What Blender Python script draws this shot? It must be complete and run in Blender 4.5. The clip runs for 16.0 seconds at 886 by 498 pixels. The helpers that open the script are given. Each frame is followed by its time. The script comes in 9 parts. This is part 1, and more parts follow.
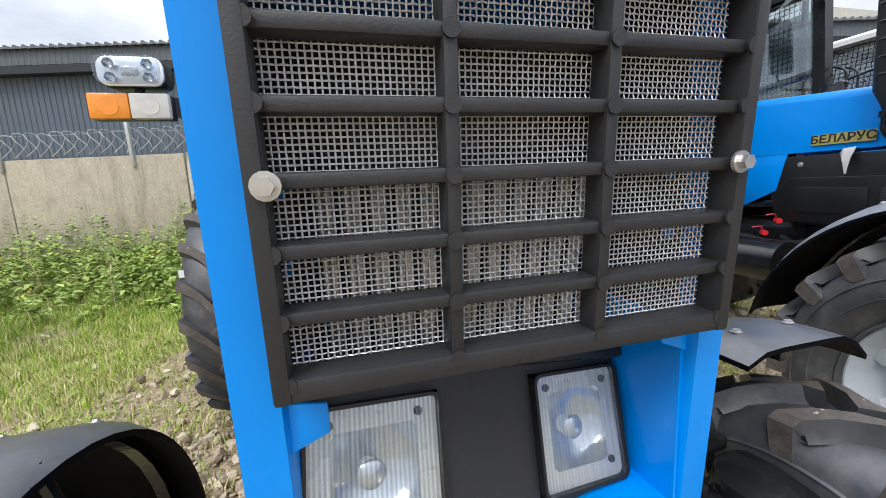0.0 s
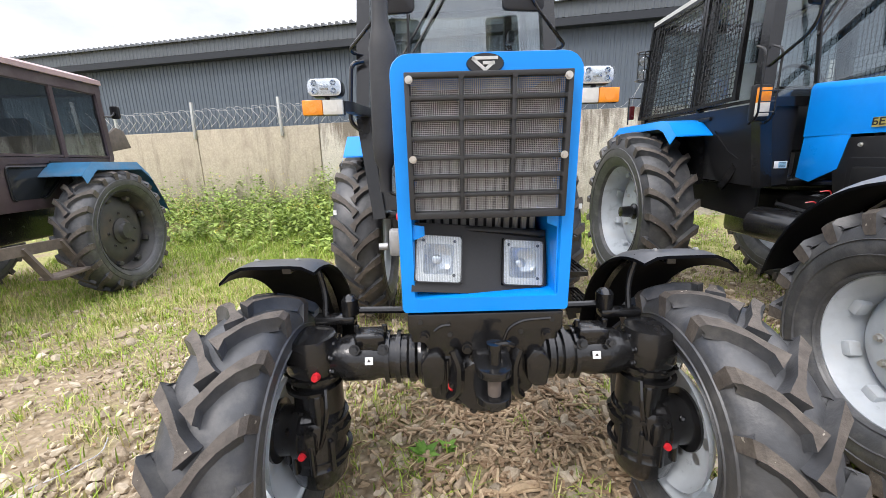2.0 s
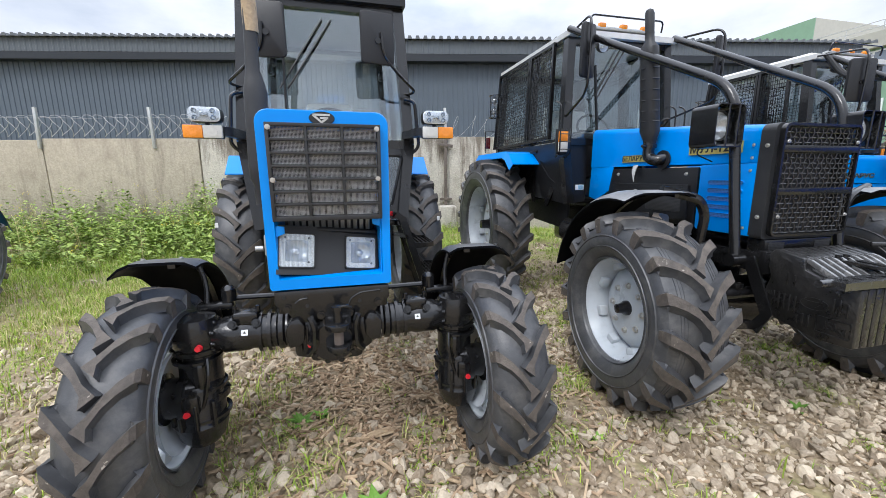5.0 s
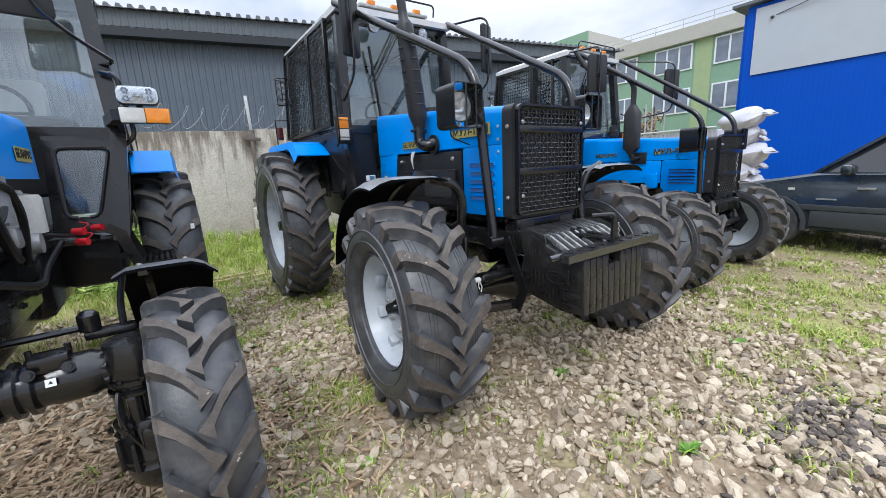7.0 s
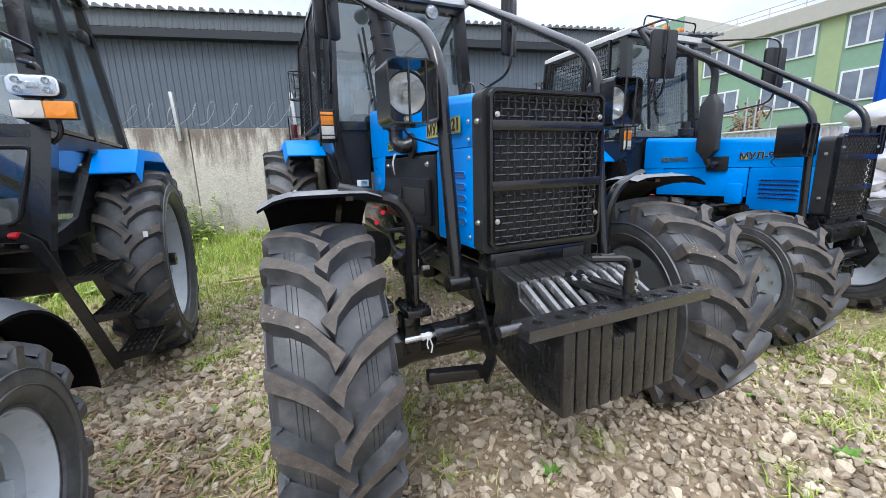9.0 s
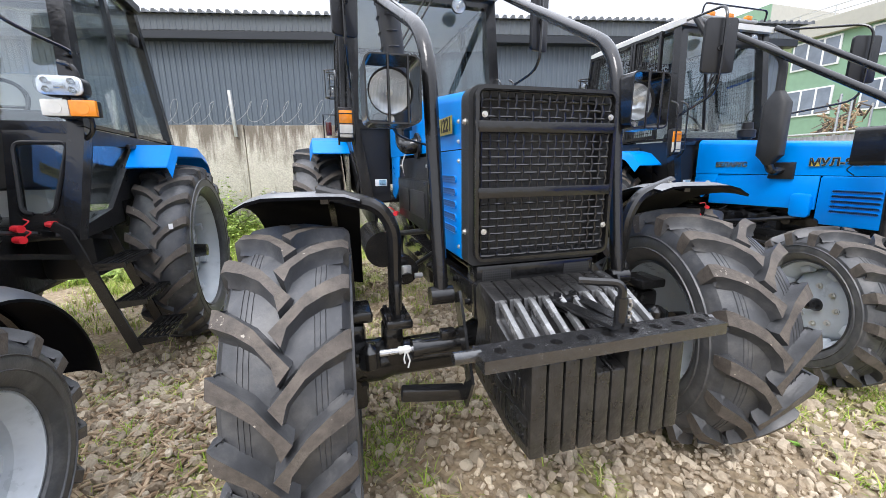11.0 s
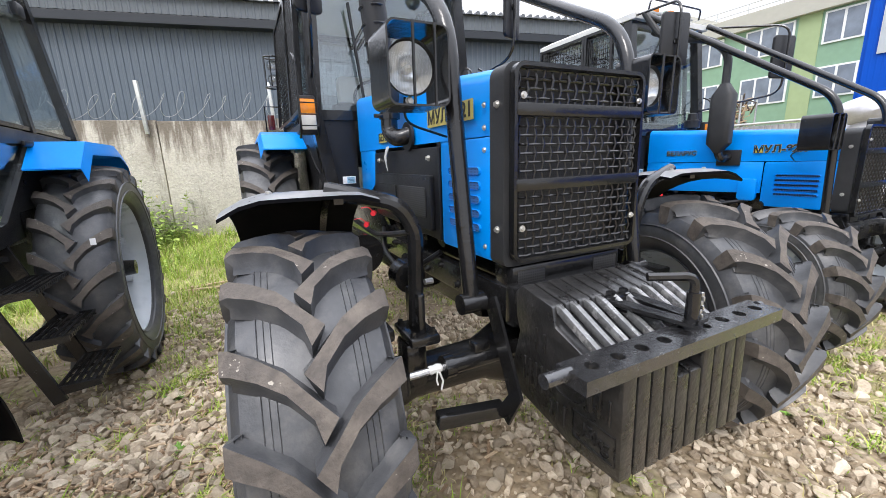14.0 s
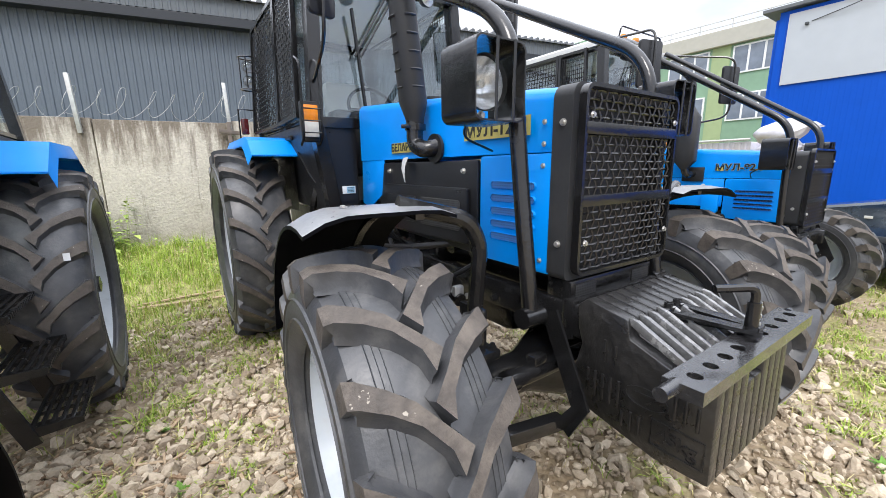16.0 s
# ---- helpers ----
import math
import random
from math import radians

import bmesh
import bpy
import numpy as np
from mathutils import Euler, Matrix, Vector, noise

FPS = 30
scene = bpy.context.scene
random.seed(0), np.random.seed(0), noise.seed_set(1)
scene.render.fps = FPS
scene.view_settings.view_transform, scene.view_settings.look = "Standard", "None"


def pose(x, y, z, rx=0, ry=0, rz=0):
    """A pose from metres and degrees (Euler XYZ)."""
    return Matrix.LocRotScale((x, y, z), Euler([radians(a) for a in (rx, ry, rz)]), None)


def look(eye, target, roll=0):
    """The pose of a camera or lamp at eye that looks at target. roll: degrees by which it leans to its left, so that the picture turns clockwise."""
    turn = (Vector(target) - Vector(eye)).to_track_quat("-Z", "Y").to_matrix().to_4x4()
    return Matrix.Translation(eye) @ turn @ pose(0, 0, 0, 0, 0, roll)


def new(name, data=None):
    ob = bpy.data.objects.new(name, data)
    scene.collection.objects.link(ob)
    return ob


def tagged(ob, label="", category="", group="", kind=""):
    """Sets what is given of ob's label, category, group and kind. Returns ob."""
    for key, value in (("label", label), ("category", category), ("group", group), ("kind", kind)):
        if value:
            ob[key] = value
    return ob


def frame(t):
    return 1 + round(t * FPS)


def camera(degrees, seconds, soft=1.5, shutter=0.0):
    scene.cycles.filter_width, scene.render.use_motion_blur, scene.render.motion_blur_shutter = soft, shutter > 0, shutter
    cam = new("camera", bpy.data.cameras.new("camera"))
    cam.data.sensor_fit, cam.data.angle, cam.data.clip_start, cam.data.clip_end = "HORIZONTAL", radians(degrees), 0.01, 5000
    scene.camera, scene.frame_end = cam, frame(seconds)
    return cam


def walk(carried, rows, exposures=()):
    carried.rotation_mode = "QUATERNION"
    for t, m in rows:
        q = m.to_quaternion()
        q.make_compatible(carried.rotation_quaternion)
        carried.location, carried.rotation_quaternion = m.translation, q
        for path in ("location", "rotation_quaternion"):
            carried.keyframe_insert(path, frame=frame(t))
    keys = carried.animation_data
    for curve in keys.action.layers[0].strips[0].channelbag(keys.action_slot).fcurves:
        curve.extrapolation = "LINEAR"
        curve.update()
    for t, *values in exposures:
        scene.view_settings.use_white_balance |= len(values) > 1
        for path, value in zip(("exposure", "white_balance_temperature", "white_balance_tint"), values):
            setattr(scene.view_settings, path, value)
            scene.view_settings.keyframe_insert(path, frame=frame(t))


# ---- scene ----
cam = camera(97.2, 16.0, soft=0.55)
PATH = [
    (0, (0.006, -0.006, 1.501), (0.004, 1.968, 1.179), -2.7),
    (0.5, (0.116, -0.192, 1.501), (-0.066, 1.768, 1.148), -2.4),
    (1, (0.139, -0.399, 1.483), (-0.139, 1.538, 1.073), -1.9),
    (1.5, (0.141, -0.635, 1.504), (-0.231, 1.282, 1.075), -1.2),
    (2, (0.24, -0.786, 1.509), (-0.252, 1.099, 1.055), -1.5),
    (2.5, (0.362, -0.898, 1.477), (-0.209, 0.959, 1.001), -2.2),
    (3, (0.327, -1.027, 1.502), (-0.235, 0.833, 1.03), -2.2),
    (3.2, (0.286, -1.09, 1.504), (-0.254, 0.778, 1.035), -2.1),
    (5.3, (0.591, -1.324, 1.524), (0.749, 0.636, 1.158), -0.9),
    (5.5, (0.6, -1.316, 1.517), (0.869, 0.63, 1.142), -1.6),
    (6, (0.765, -1.277, 1.508), (1.233, 0.624, 1.097), -2.6),
    (6.1, (0.816, -1.275, 1.509), (1.316, 0.618, 1.099), -2.6),
    (6.5, (1.032, -1.218, 1.515), (1.615, 0.651, 1.106), -2.9),
    (7, (1.27, -1.051, 1.475), (1.96, 0.779, 1.059), -2.8),
    (7.5, (1.489, -0.908, 1.495), (2.189, 0.919, 1.081), -3.8),
    (8, (1.763, -0.825, 1.494), (2.309, 1.062, 1.115), -3.8),
    (8.5, (1.951, -0.721, 1.513), (2.377, 1.195, 1.13), -2.3),
    (9, (2.088, -0.552, 1.51), (2.434, 1.374, 1.096), -1.8),
    (9.5, (2.209, -0.459, 1.514), (2.438, 1.482, 1.088), -1.7),
    (9.7, (2.284, -0.445, 1.516), (2.467, 1.5, 1.09), -1.6),
    (11.8, (2.407, -0.477, 1.532), (2.49, 1.477, 1.118), -0.6),
    (12, (2.41, -0.48, 1.527), (2.511, 1.475, 1.115), -0.5),
    (12.5, (2.357, -0.469, 1.526), (2.522, 1.481, 1.116), -0.5),
    (13, (2.219, -0.411, 1.537), (2.463, 1.531, 1.126), -1.0),
    (13.5, (2.118, -0.337, 1.525), (2.448, 1.59, 1.106), -1.5),
    (14, (2.051, -0.202, 1.511), (2.475, 1.702, 1.07), -1.9),
    (14.5, (1.981, -0.132, 1.504), (2.496, 1.745, 1.043), -1.8),
    (15, (1.799, -0.084, 1.496), (2.392, 1.768, 1.027), -1.5),
    (15.5, (1.665, -0.05, 1.525), (2.316, 1.786, 1.072), -0.9),
    (16, (1.646, -0.053, 1.541), (2.338, 1.779, 1.134), -0.6),
]
walk(cam, [(t, look(eye, target, roll)) for t, eye, target, roll in PATH],
     [(0.0, 0.05, 6300, 10), (1.0, 0.36, 6450, 13), (2.0, 0.34, 6500, 13), (3.2, 0.24, 6450, 12), (5.3, 0.02, 6050, 11), (7.5, -0.05, 5950, 11), (9.7, 0.3, 6000, 11), (11.8, 0.46, 6350, 13), (16.0, 0.43, 6350, 12)])

# ---- world and light ----
world = bpy.data.worlds.new("sky")
scene.world = world
world.use_nodes = True
wn, wl = world.node_tree.nodes, world.node_tree.links
wn.clear()
w_out = wn.new("ShaderNodeOutputWorld")
w_bg = wn.new("ShaderNodeBackground")
w_sky = wn.new("ShaderNodeTexSky")
w_sky.sky_type, w_sky.sun_disc = "NISHITA", False
w_sky.sun_elevation, w_sky.sun_rotation = radians(52), radians(200)
w_sky.air_density, w_sky.dust_density = 1.0, 2.0
w_co = wn.new("ShaderNodeTexCoord")
w_map = wn.new("ShaderNodeMapping")
w_map.inputs["Scale"].default_value = (1.0, 1.0, 2.2)
w_map.inputs["Location"].default_value = (0.3, 0.1, 0.0)
w_noise = wn.new("ShaderNodeTexNoise")
w_noise.inputs["Scale"].default_value, w_noise.inputs["Detail"].default_value, w_noise.inputs["Roughness"].default_value = 2.6, 7.0, 0.55
w_ramp = wn.new("ShaderNodeValToRGB")
w_ramp.color_ramp.elements[0].position, w_ramp.color_ramp.elements[0].color = 0.36, (4.7, 5.1, 5.7, 1)
w_ramp.color_ramp.elements[1].position, w_ramp.color_ramp.elements[1].color = 0.6, (7.3, 7.35, 7.6, 1)
w_mix = wn.new("ShaderNodeMix")
w_mix.data_type = "RGBA"
w_mix.inputs[0].default_value = 0.9
wl.new(w_co.outputs["Generated"], w_map.inputs["Vector"])
wl.new(w_map.outputs["Vector"], w_noise.inputs["Vector"])
wl.new(w_noise.outputs["Fac"], w_ramp.inputs["Fac"])
wl.new(w_sky.outputs["Color"], w_mix.inputs[6])
wl.new(w_ramp.outputs["Color"], w_mix.inputs[7])
w_sep = wn.new("ShaderNodeSeparateXYZ")
w_up = wn.new("ShaderNodeMapRange")      # a cloudy sky is brighter overhead than at the horizon
w_up.inputs["From Min"].default_value, w_up.inputs["From Max"].default_value = 0.3, 0.95
w_up.inputs["To Min"].default_value, w_up.inputs["To Max"].default_value = 1.0, 2.75
w_mul = wn.new("ShaderNodeVectorMath")
w_mul.operation = "SCALE"
wl.new(w_co.outputs["Generated"], w_sep.inputs[0])
wl.new(w_sep.outputs["Z"], w_up.inputs["Value"])
wl.new(w_mix.outputs[2], w_mul.inputs[0])
wl.new(w_up.outputs[0], w_mul.inputs["Scale"])
wl.new(w_mul.outputs[0], w_bg.inputs["Color"])
wl.new(w_bg.outputs["Background"], w_out.inputs["Surface"])
w_bg.inputs["Strength"].default_value = 0.15

sun_data = bpy.data.lights.new("sun", "SUN")
sun_data.energy, sun_data.angle, sun_data.color = 1.5, radians(20), (1.0, 0.96, 0.9)
sun = new("sun", sun_data)
sun.matrix_world = look((0, 0, 20), (7.0, 13.0, 2.0))

# ---- materials ----


def mat(name, base, rough=0.5, metal=0.0, vary=0.12, grain=40.0, bump=0.0, bump_scale=60.0, dirt=None, dirt_amt=0.0,
        dirt_scale=3.0, coat=0.0, spec=0.5, rvary=0.1, lift=None):
    """Principled surface: colour varied at two scales, optional dirt, relief and dust that settles on upward faces (lift)."""
    m = bpy.data.materials.new(name)
    m.use_nodes = True
    n, l = m.node_tree.nodes, m.node_tree.links
    b = n["Principled BSDF"]
    co = n.new("ShaderNodeTexCoord")
    info = n.new("ShaderNodeObjectInfo")
    off = n.new("ShaderNodeVectorMath")
    off.operation = "MULTIPLY_ADD"
    off.inputs[1].default_value = (1, 1, 1)
    sc = n.new("ShaderNodeVectorMath")
    sc.operation = "SCALE"
    sc.inputs[0].default_value = (17.0, 9.0, 5.0)
    l.new(info.outputs["Random"], sc.inputs["Scale"])
    l.new(co.outputs["Object"], off.inputs[0])
    l.new(sc.outputs[0], off.inputs[2])
    n1 = n.new("ShaderNodeTexNoise")
    n1.inputs["Scale"].default_value, n1.inputs["Detail"].default_value = grain, 4
    n2 = n.new("ShaderNodeTexNoise")
    n2.inputs["Scale"].default_value, n2.inputs["Detail"].default_value, n2.inputs["Roughness"].default_value = dirt_scale, 6, 0.65
    l.new(off.outputs[0], n1.inputs["Vector"])
    l.new(off.outputs[0], n2.inputs["Vector"])
    mixv = n.new("ShaderNodeMath")
    mixv.operation = "ADD"
    l.new(n1.outputs["Fac"], mixv.inputs[0])
    l.new(n2.outputs["Fac"], mixv.inputs[1])
    rng = n.new("ShaderNodeMapRange")
    rng.inputs["From Min"].default_value, rng.inputs["From Max"].default_value = 0.6, 1.4
    rng.inputs["To Min"].default_value, rng.inputs["To Max"].default_value = 1 - vary, 1 + vary
    l.new(mixv.outputs[0], rng.inputs["Value"])
    mul = n.new("ShaderNodeVectorMath")
    mul.operation = "SCALE"
    mul.inputs[0].default_value = base[:3]
    l.new(rng.outputs[0], mul.inputs["Scale"])
    col = mul.outputs[0]
    if dirt:
        mx = n.new("ShaderNodeMix")
        mx.data_type = "RGBA"
        rr = n.new("ShaderNodeMapRange")
        rr.inputs["From Min"].default_value, rr.inputs["From Max"].default_value = 0.5, 0.75
        rr.inputs["To Min"].default_value, rr.inputs["To Max"].default_value = 0.0, dirt_amt
        l.new(n2.outputs["Fac"], rr.inputs["Value"])
        l.new(rr.outputs[0], mx.inputs[0])
        l.new(col, mx.inputs[6])
        mx.inputs[7].default_value = (*dirt, 1)
        col = mx.outputs[2]
    l.new(col, b.inputs["Base Color"])
    r2 = n.new("ShaderNodeMapRange")
    r2.inputs["From Min"].default_value, r2.inputs["From Max"].default_value = 0.3, 0.7
    r2.inputs["To Min"].default_value, r2.inputs["To Max"].default_value = max(0.02, rough - rvary), min(1, rough + rvary)
    l.new(n2.outputs["Fac"], r2.inputs["Value"])
    l.new(r2.outputs[0], b.inputs["Roughness"])
    b.inputs["Metallic"].default_value = metal
    b.inputs["Specular IOR Level"].default_value = spec
    b.inputs["Coat Weight"].default_value = coat
    b.inputs["Coat Roughness"].default_value = 0.08
    if bump:
        bn = n.new("ShaderNodeTexNoise")
        bn.inputs["Scale"].default_value, bn.inputs["Detail"].default_value = bump_scale, 5
        l.new(off.outputs[0], bn.inputs["Vector"])
        bp = n.new("ShaderNodeBump")
        bp.inputs["Strength"].default_value, bp.inputs["Distance"].default_value = bump, 0.01
        l.new(bn.outputs["Fac"], bp.inputs["Height"])
        l.new(bp.outputs[0], b.inputs["Normal"])
    return m


def glass(name, tint, rough=0.0, sheen=0.05, flutes=0.0):
    """Thin pane: mostly clear with a tint, and a sheen that grows towards grazing angles. flutes: ribs a metre across the glass."""
    m = bpy.data.materials.new(name)
    m.use_nodes = True
    n, l = m.node_tree.nodes, m.node_tree.links
    n.clear()
    out = n.new("ShaderNodeOutputMaterial")
    tr = n.new("ShaderNodeBsdfTransparent")
    tr.inputs["Color"].default_value = (*tint, 1)
    gl = n.new("ShaderNodeBsdfGlossy")
    gl.inputs["Roughness"].default_value = rough
    gl.inputs["Color"].default_value = (0.9, 0.95, 1.0, 1)
    lw = n.new("ShaderNodeLayerWeight")
    lw.inputs["Blend"].default_value = 0.5
    pw = n.new("ShaderNodeMath")
    pw.operation = "POWER"
    pw.inputs[1].default_value = 4.0
    sc = n.new("ShaderNodeMath")
    sc.operation, sc.use_clamp = "MULTIPLY_ADD", True
    sc.inputs[1].default_value, sc.inputs[2].default_value = 0.85, sheen
    mx = n.new("ShaderNodeMixShader")
    l.new(lw.outputs["Facing"], pw.inputs[0])
    l.new(pw.outputs[0], sc.inputs[0])
    l.new(sc.outputs[0], mx.inputs[0])
    l.new(tr.outputs[0], mx.inputs[1])
    l.new(gl.outputs[0], mx.inputs[2])
    l.new(mx.outputs[0], out.inputs["Surface"])
    if flutes:
        co = n.new("ShaderNodeTexCoord")
        wv = n.new("ShaderNodeTexWave")
        wv.bands_direction = "X"
        wv.inputs["Scale"].default_value = flutes * 0.3142
        wv.inputs["Distortion"].default_value = 0.0
        l.new(co.outputs["Object"], wv.inputs["Vector"])
        bp = n.new("ShaderNodeBump")
        bp.inputs["Strength"].default_value, bp.inputs["Distance"].default_value = 0.6, 0.002
        l.new(wv.outputs["Fac"], bp.inputs["Height"])
        l.new(bp.outputs[0], gl.inputs["Normal"])
        rp = n.new("ShaderNodeValToRGB")
        rp.color_ramp.elements[0].color = (tint[0] * 0.8, tint[1] * 0.81, tint[2] * 0.82, 1)
        rp.color_ramp.elements[1].color = (*tint, 1)
        l.new(wv.outputs["Fac"], rp.inputs["Fac"])
        l.new(rp.outputs["Color"], tr.inputs["Color"])
    return m


BLUE = mat("blue_paint", (0.0, 0.265, 0.84), 0.33, vary=0.05, grain=9, dirt_scale=2.5, coat=0.1, rvary=0.06, spec=0.35)
BLUE_OLD = mat("faded_blue_paint", (0.03, 0.16, 0.31), 0.5, vary=0.2, grain=14, dirt=(0.2, 0.17, 0.13), dirt_amt=0.5)
BLACK = mat("black_gloss_paint", (0.0095, 0.0095, 0.01), 0.2, vary=0.3, grain=50, bump=0.16, bump_scale=45, rvary=0.1, dirt=(0.03, 0.027, 0.024), dirt_amt=0.16, dirt_scale=7, coat=0.2, spec=0.5)
PLASTIC = mat("black_plastic", (0.011, 0.0112, 0.0125), 0.36, vary=0.2, grain=200, bump=0.12, bump_scale=500, dirt=(0.035, 0.034, 0.033), dirt_amt=0.18, dirt_scale=4, spec=0.42)
GREYP = mat("dark_grey_plastic", (0.027, 0.028, 0.03), 0.46, vary=0.15, grain=160, bump=0.12, bump_scale=400, dirt=(0.07, 0.068, 0.066), dirt_amt=0.3, spec=0.4)
# Shaded underside near black; the tops below carry sky sheen in their base.
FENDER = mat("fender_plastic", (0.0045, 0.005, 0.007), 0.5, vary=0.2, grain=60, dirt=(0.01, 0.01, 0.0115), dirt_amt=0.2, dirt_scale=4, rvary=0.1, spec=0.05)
FENDERSHEEN = mat("sheen_tinted_fender_plastic", (0.075, 0.078, 0.084), 0.34, vary=0.25, grain=60, dirt=(0.17, 0.17, 0.166), dirt_amt=0.45, dirt_scale=6, rvary=0.08, spec=0.8)
# Grey of settled dust plus the sky's reflection, both as colour.
FENDERTOP = mat("dusty_sheen_fender_plastic", (0.2, 0.205, 0.212), 0.36, vary=0.22, grain=70, dirt=(0.34, 0.335, 0.32), dirt_amt=0.6, dirt_scale=9, rvary=0.1, spec=0.8)
RUBBER = mat("tyre_rubber", (0.055, 0.0565, 0.06), 0.43, vary=0.3, grain=25, bump=0.12, bump_scale=90, dirt=(0.18, 0.172, 0.16), dirt_amt=0.5, dirt_scale=9, spec=0.65, rvary=0.1)
LUG = mat("lug_rubber", (0.088, 0.075, 0.064), 0.7, vary=0.4, grain=40, bump=0.3, bump_scale=120, dirt=(0.16, 0.138, 0.113), dirt_amt=0.7, dirt_scale=11, spec=0.4)


def speckled(m, scale, amount, colour):
    """Chips and mud flecks with hard edges, scattered over a surface."""
    n, l = m.node_tree.nodes, m.node_tree.links
    b = n["Principled BSDF"]
    src = b.inputs["Base Color"].links[0].from_socket
    co = n.new("ShaderNodeTexCoord")
    v = n.new("ShaderNodeTexNoise")
    v.inputs["Scale"].default_value, v.inputs["Detail"].default_value, v.inputs["Roughness"].default_value = scale, 3, 0.6
    l.new(co.outputs["Object"], v.inputs["Vector"])
    r = n.new("ShaderNodeMapRange")
    r.inputs["From Min"].default_value, r.inputs["From Max"].default_value = 0.69, 0.72
    r.inputs["To Max"].default_value = amount
    l.new(v.outputs["Fac"], r.inputs["Value"])
    mx = n.new("ShaderNodeMix")
    mx.data_type = "RGBA"
    l.new(r.outputs[0], mx.inputs[0])
    l.new(src, mx.inputs[6])
    mx.inputs[7].default_value = (*colour, 1)
    l.new(mx.outputs[2], b.inputs["Base Color"])


speckled(LUG, 38.0, 0.8, (0.42, 0.38, 0.32))
RIM = mat("light_grey_rim_paint", (0.5, 0.54, 0.575), 0.33, vary=0.14, grain=12, dirt=(0.28, 0.25, 0.21), dirt_amt=0.4, dirt_scale=6)
RIM_OLD = mat("old_dark_rim", (0.05, 0.049, 0.048), 0.5, vary=0.3, grain=14, dirt=(0.14, 0.1, 0.065), dirt_amt=0.6)
STEEL = mat("bright_steel", (0.55, 0.55, 0.55), 0.32, metal=0.9, vary=0.15, grain=30)
ZINC = mat("zinc_bolt", (0.58, 0.57, 0.54), 0.35, metal=0.7, vary=0.15, grain=60)
WIRE = mat("silver_wire", (0.82, 0.82, 0.82), 0.42, metal=0.6, vary=0.2, grain=90)
GALV = mat("worn_galvanised_steel", (0.5, 0.51, 0.5), 0.45, metal=0.5, vary=0.25, grain=20, dirt=(0.3, 0.22, 0.15), dirt_amt=0.4)
CHROME = mat("mirror_chrome", (0.6, 0.62, 0.65), 0.06, metal=1.0, vary=0.03, grain=20, rvary=0.03)
REFLECTOR = mat("lamp_reflector", (0.95, 0.95, 0.94), 0.25, metal=0.15, vary=0.05, grain=60, bump=0.05, bump_scale=40, spec=0.8)
BOWL = mat("lamp_bowl_mirror", (0.86, 0.89, 0.93), 0.12, metal=0.6, vary=0.05, grain=60, bump=0.1, bump_scale=60, rvary=0.05)
AMBER = mat("amber_plastic", (0.85, 0.27, 0.015), 0.22, vary=0.1, grain=50, coat=0.4)
WHITEP = mat("white_plastic", (0.62, 0.6, 0.54), 0.3, vary=0.1, grain=40, coat=0.2)
REDP = mat("red_plastic", (0.65, 0.02, 0.03), 0.35, vary=0.15, grain=40, coat=0.2)
TAILRED = mat("dark_red_lens", (0.09, 0.006, 0.006), 0.25, vary=0.1, grain=40, coat=0.4)
YELLOW = mat("yellow_paint", (0.62, 0.5, 0.09), 0.45, vary=0.15, grain=40)
PLATEY = mat("dull_yellow_plate", (0.4, 0.35, 0.1), 0.5, vary=0.2, grain=30)
INK = mat("black_ink", (0.015, 0.015, 0.015), 0.5, vary=0.1, grain=40)
STICKER = mat("white_sticker", (0.75, 0.76, 0.76), 0.4, vary=0.08, grain=30)
STICKBLUE = mat("pale_blue_sticker", (0.3, 0.52, 0.68), 0.4, vary=0.08, grain=30)
RADIATOR = mat("radiator_core", (0.06, 0.06, 0.06), 0.6, vary=0.3, grain=80, metal=0.3)
ALU = mat("cast_aluminium", (0.45, 0.45, 0.44), 0.42, metal=0.6, vary=0.25, grain=25, bump=0.2)
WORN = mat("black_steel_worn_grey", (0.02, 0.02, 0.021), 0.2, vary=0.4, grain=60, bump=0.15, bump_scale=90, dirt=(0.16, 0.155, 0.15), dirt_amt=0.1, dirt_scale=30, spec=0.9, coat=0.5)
CAST = mat("painted_cast_iron", (0.0135, 0.013, 0.0128), 0.32, vary=0.35, grain=45, bump=0.45, bump_scale=38, rvary=0.1, dirt=(0.075, 0.07, 0.065), dirt_amt=0.25, dirt_scale=12, spec=0.6, coat=0.2)
# Pale base holds both wear and the sky's sheen on black paint.
HANDLE = mat("worn_handle_sheen_paint", (0.13, 0.13, 0.13), 0.25, vary=0.4, grain=60, dirt=(0.4, 0.395, 0.385), dirt_amt=0.85, dirt_scale=14, spec=0.9, coat=0.3)
CARGLASS = mat("dark_car_window", (0.02, 0.024, 0.028), 0.07, vary=0.1, grain=3, rvary=0.02)
SEAT = mat("grey_seat_cloth", (0.05, 0.05, 0.055), 0.8, vary=0.2, grain=120, bump=0.2, bump_scale=300)
FILMW = mat("pale_plastic_film", (0.6, 0.6, 0.58), 0.35, vary=0.15, grain=10, bump=0.5, bump_scale=12)
GLASS = glass("window_glass", (0.88, 0.91, 0.91), 0.0, 0.085)
GLASSD = glass("dark_window_glass", (0.55, 0.59, 0.6), 0.0, 0.1)
LENS = glass("lamp_glass", (0.95, 0.96, 0.96), 0.03, 0.07, 190.0)


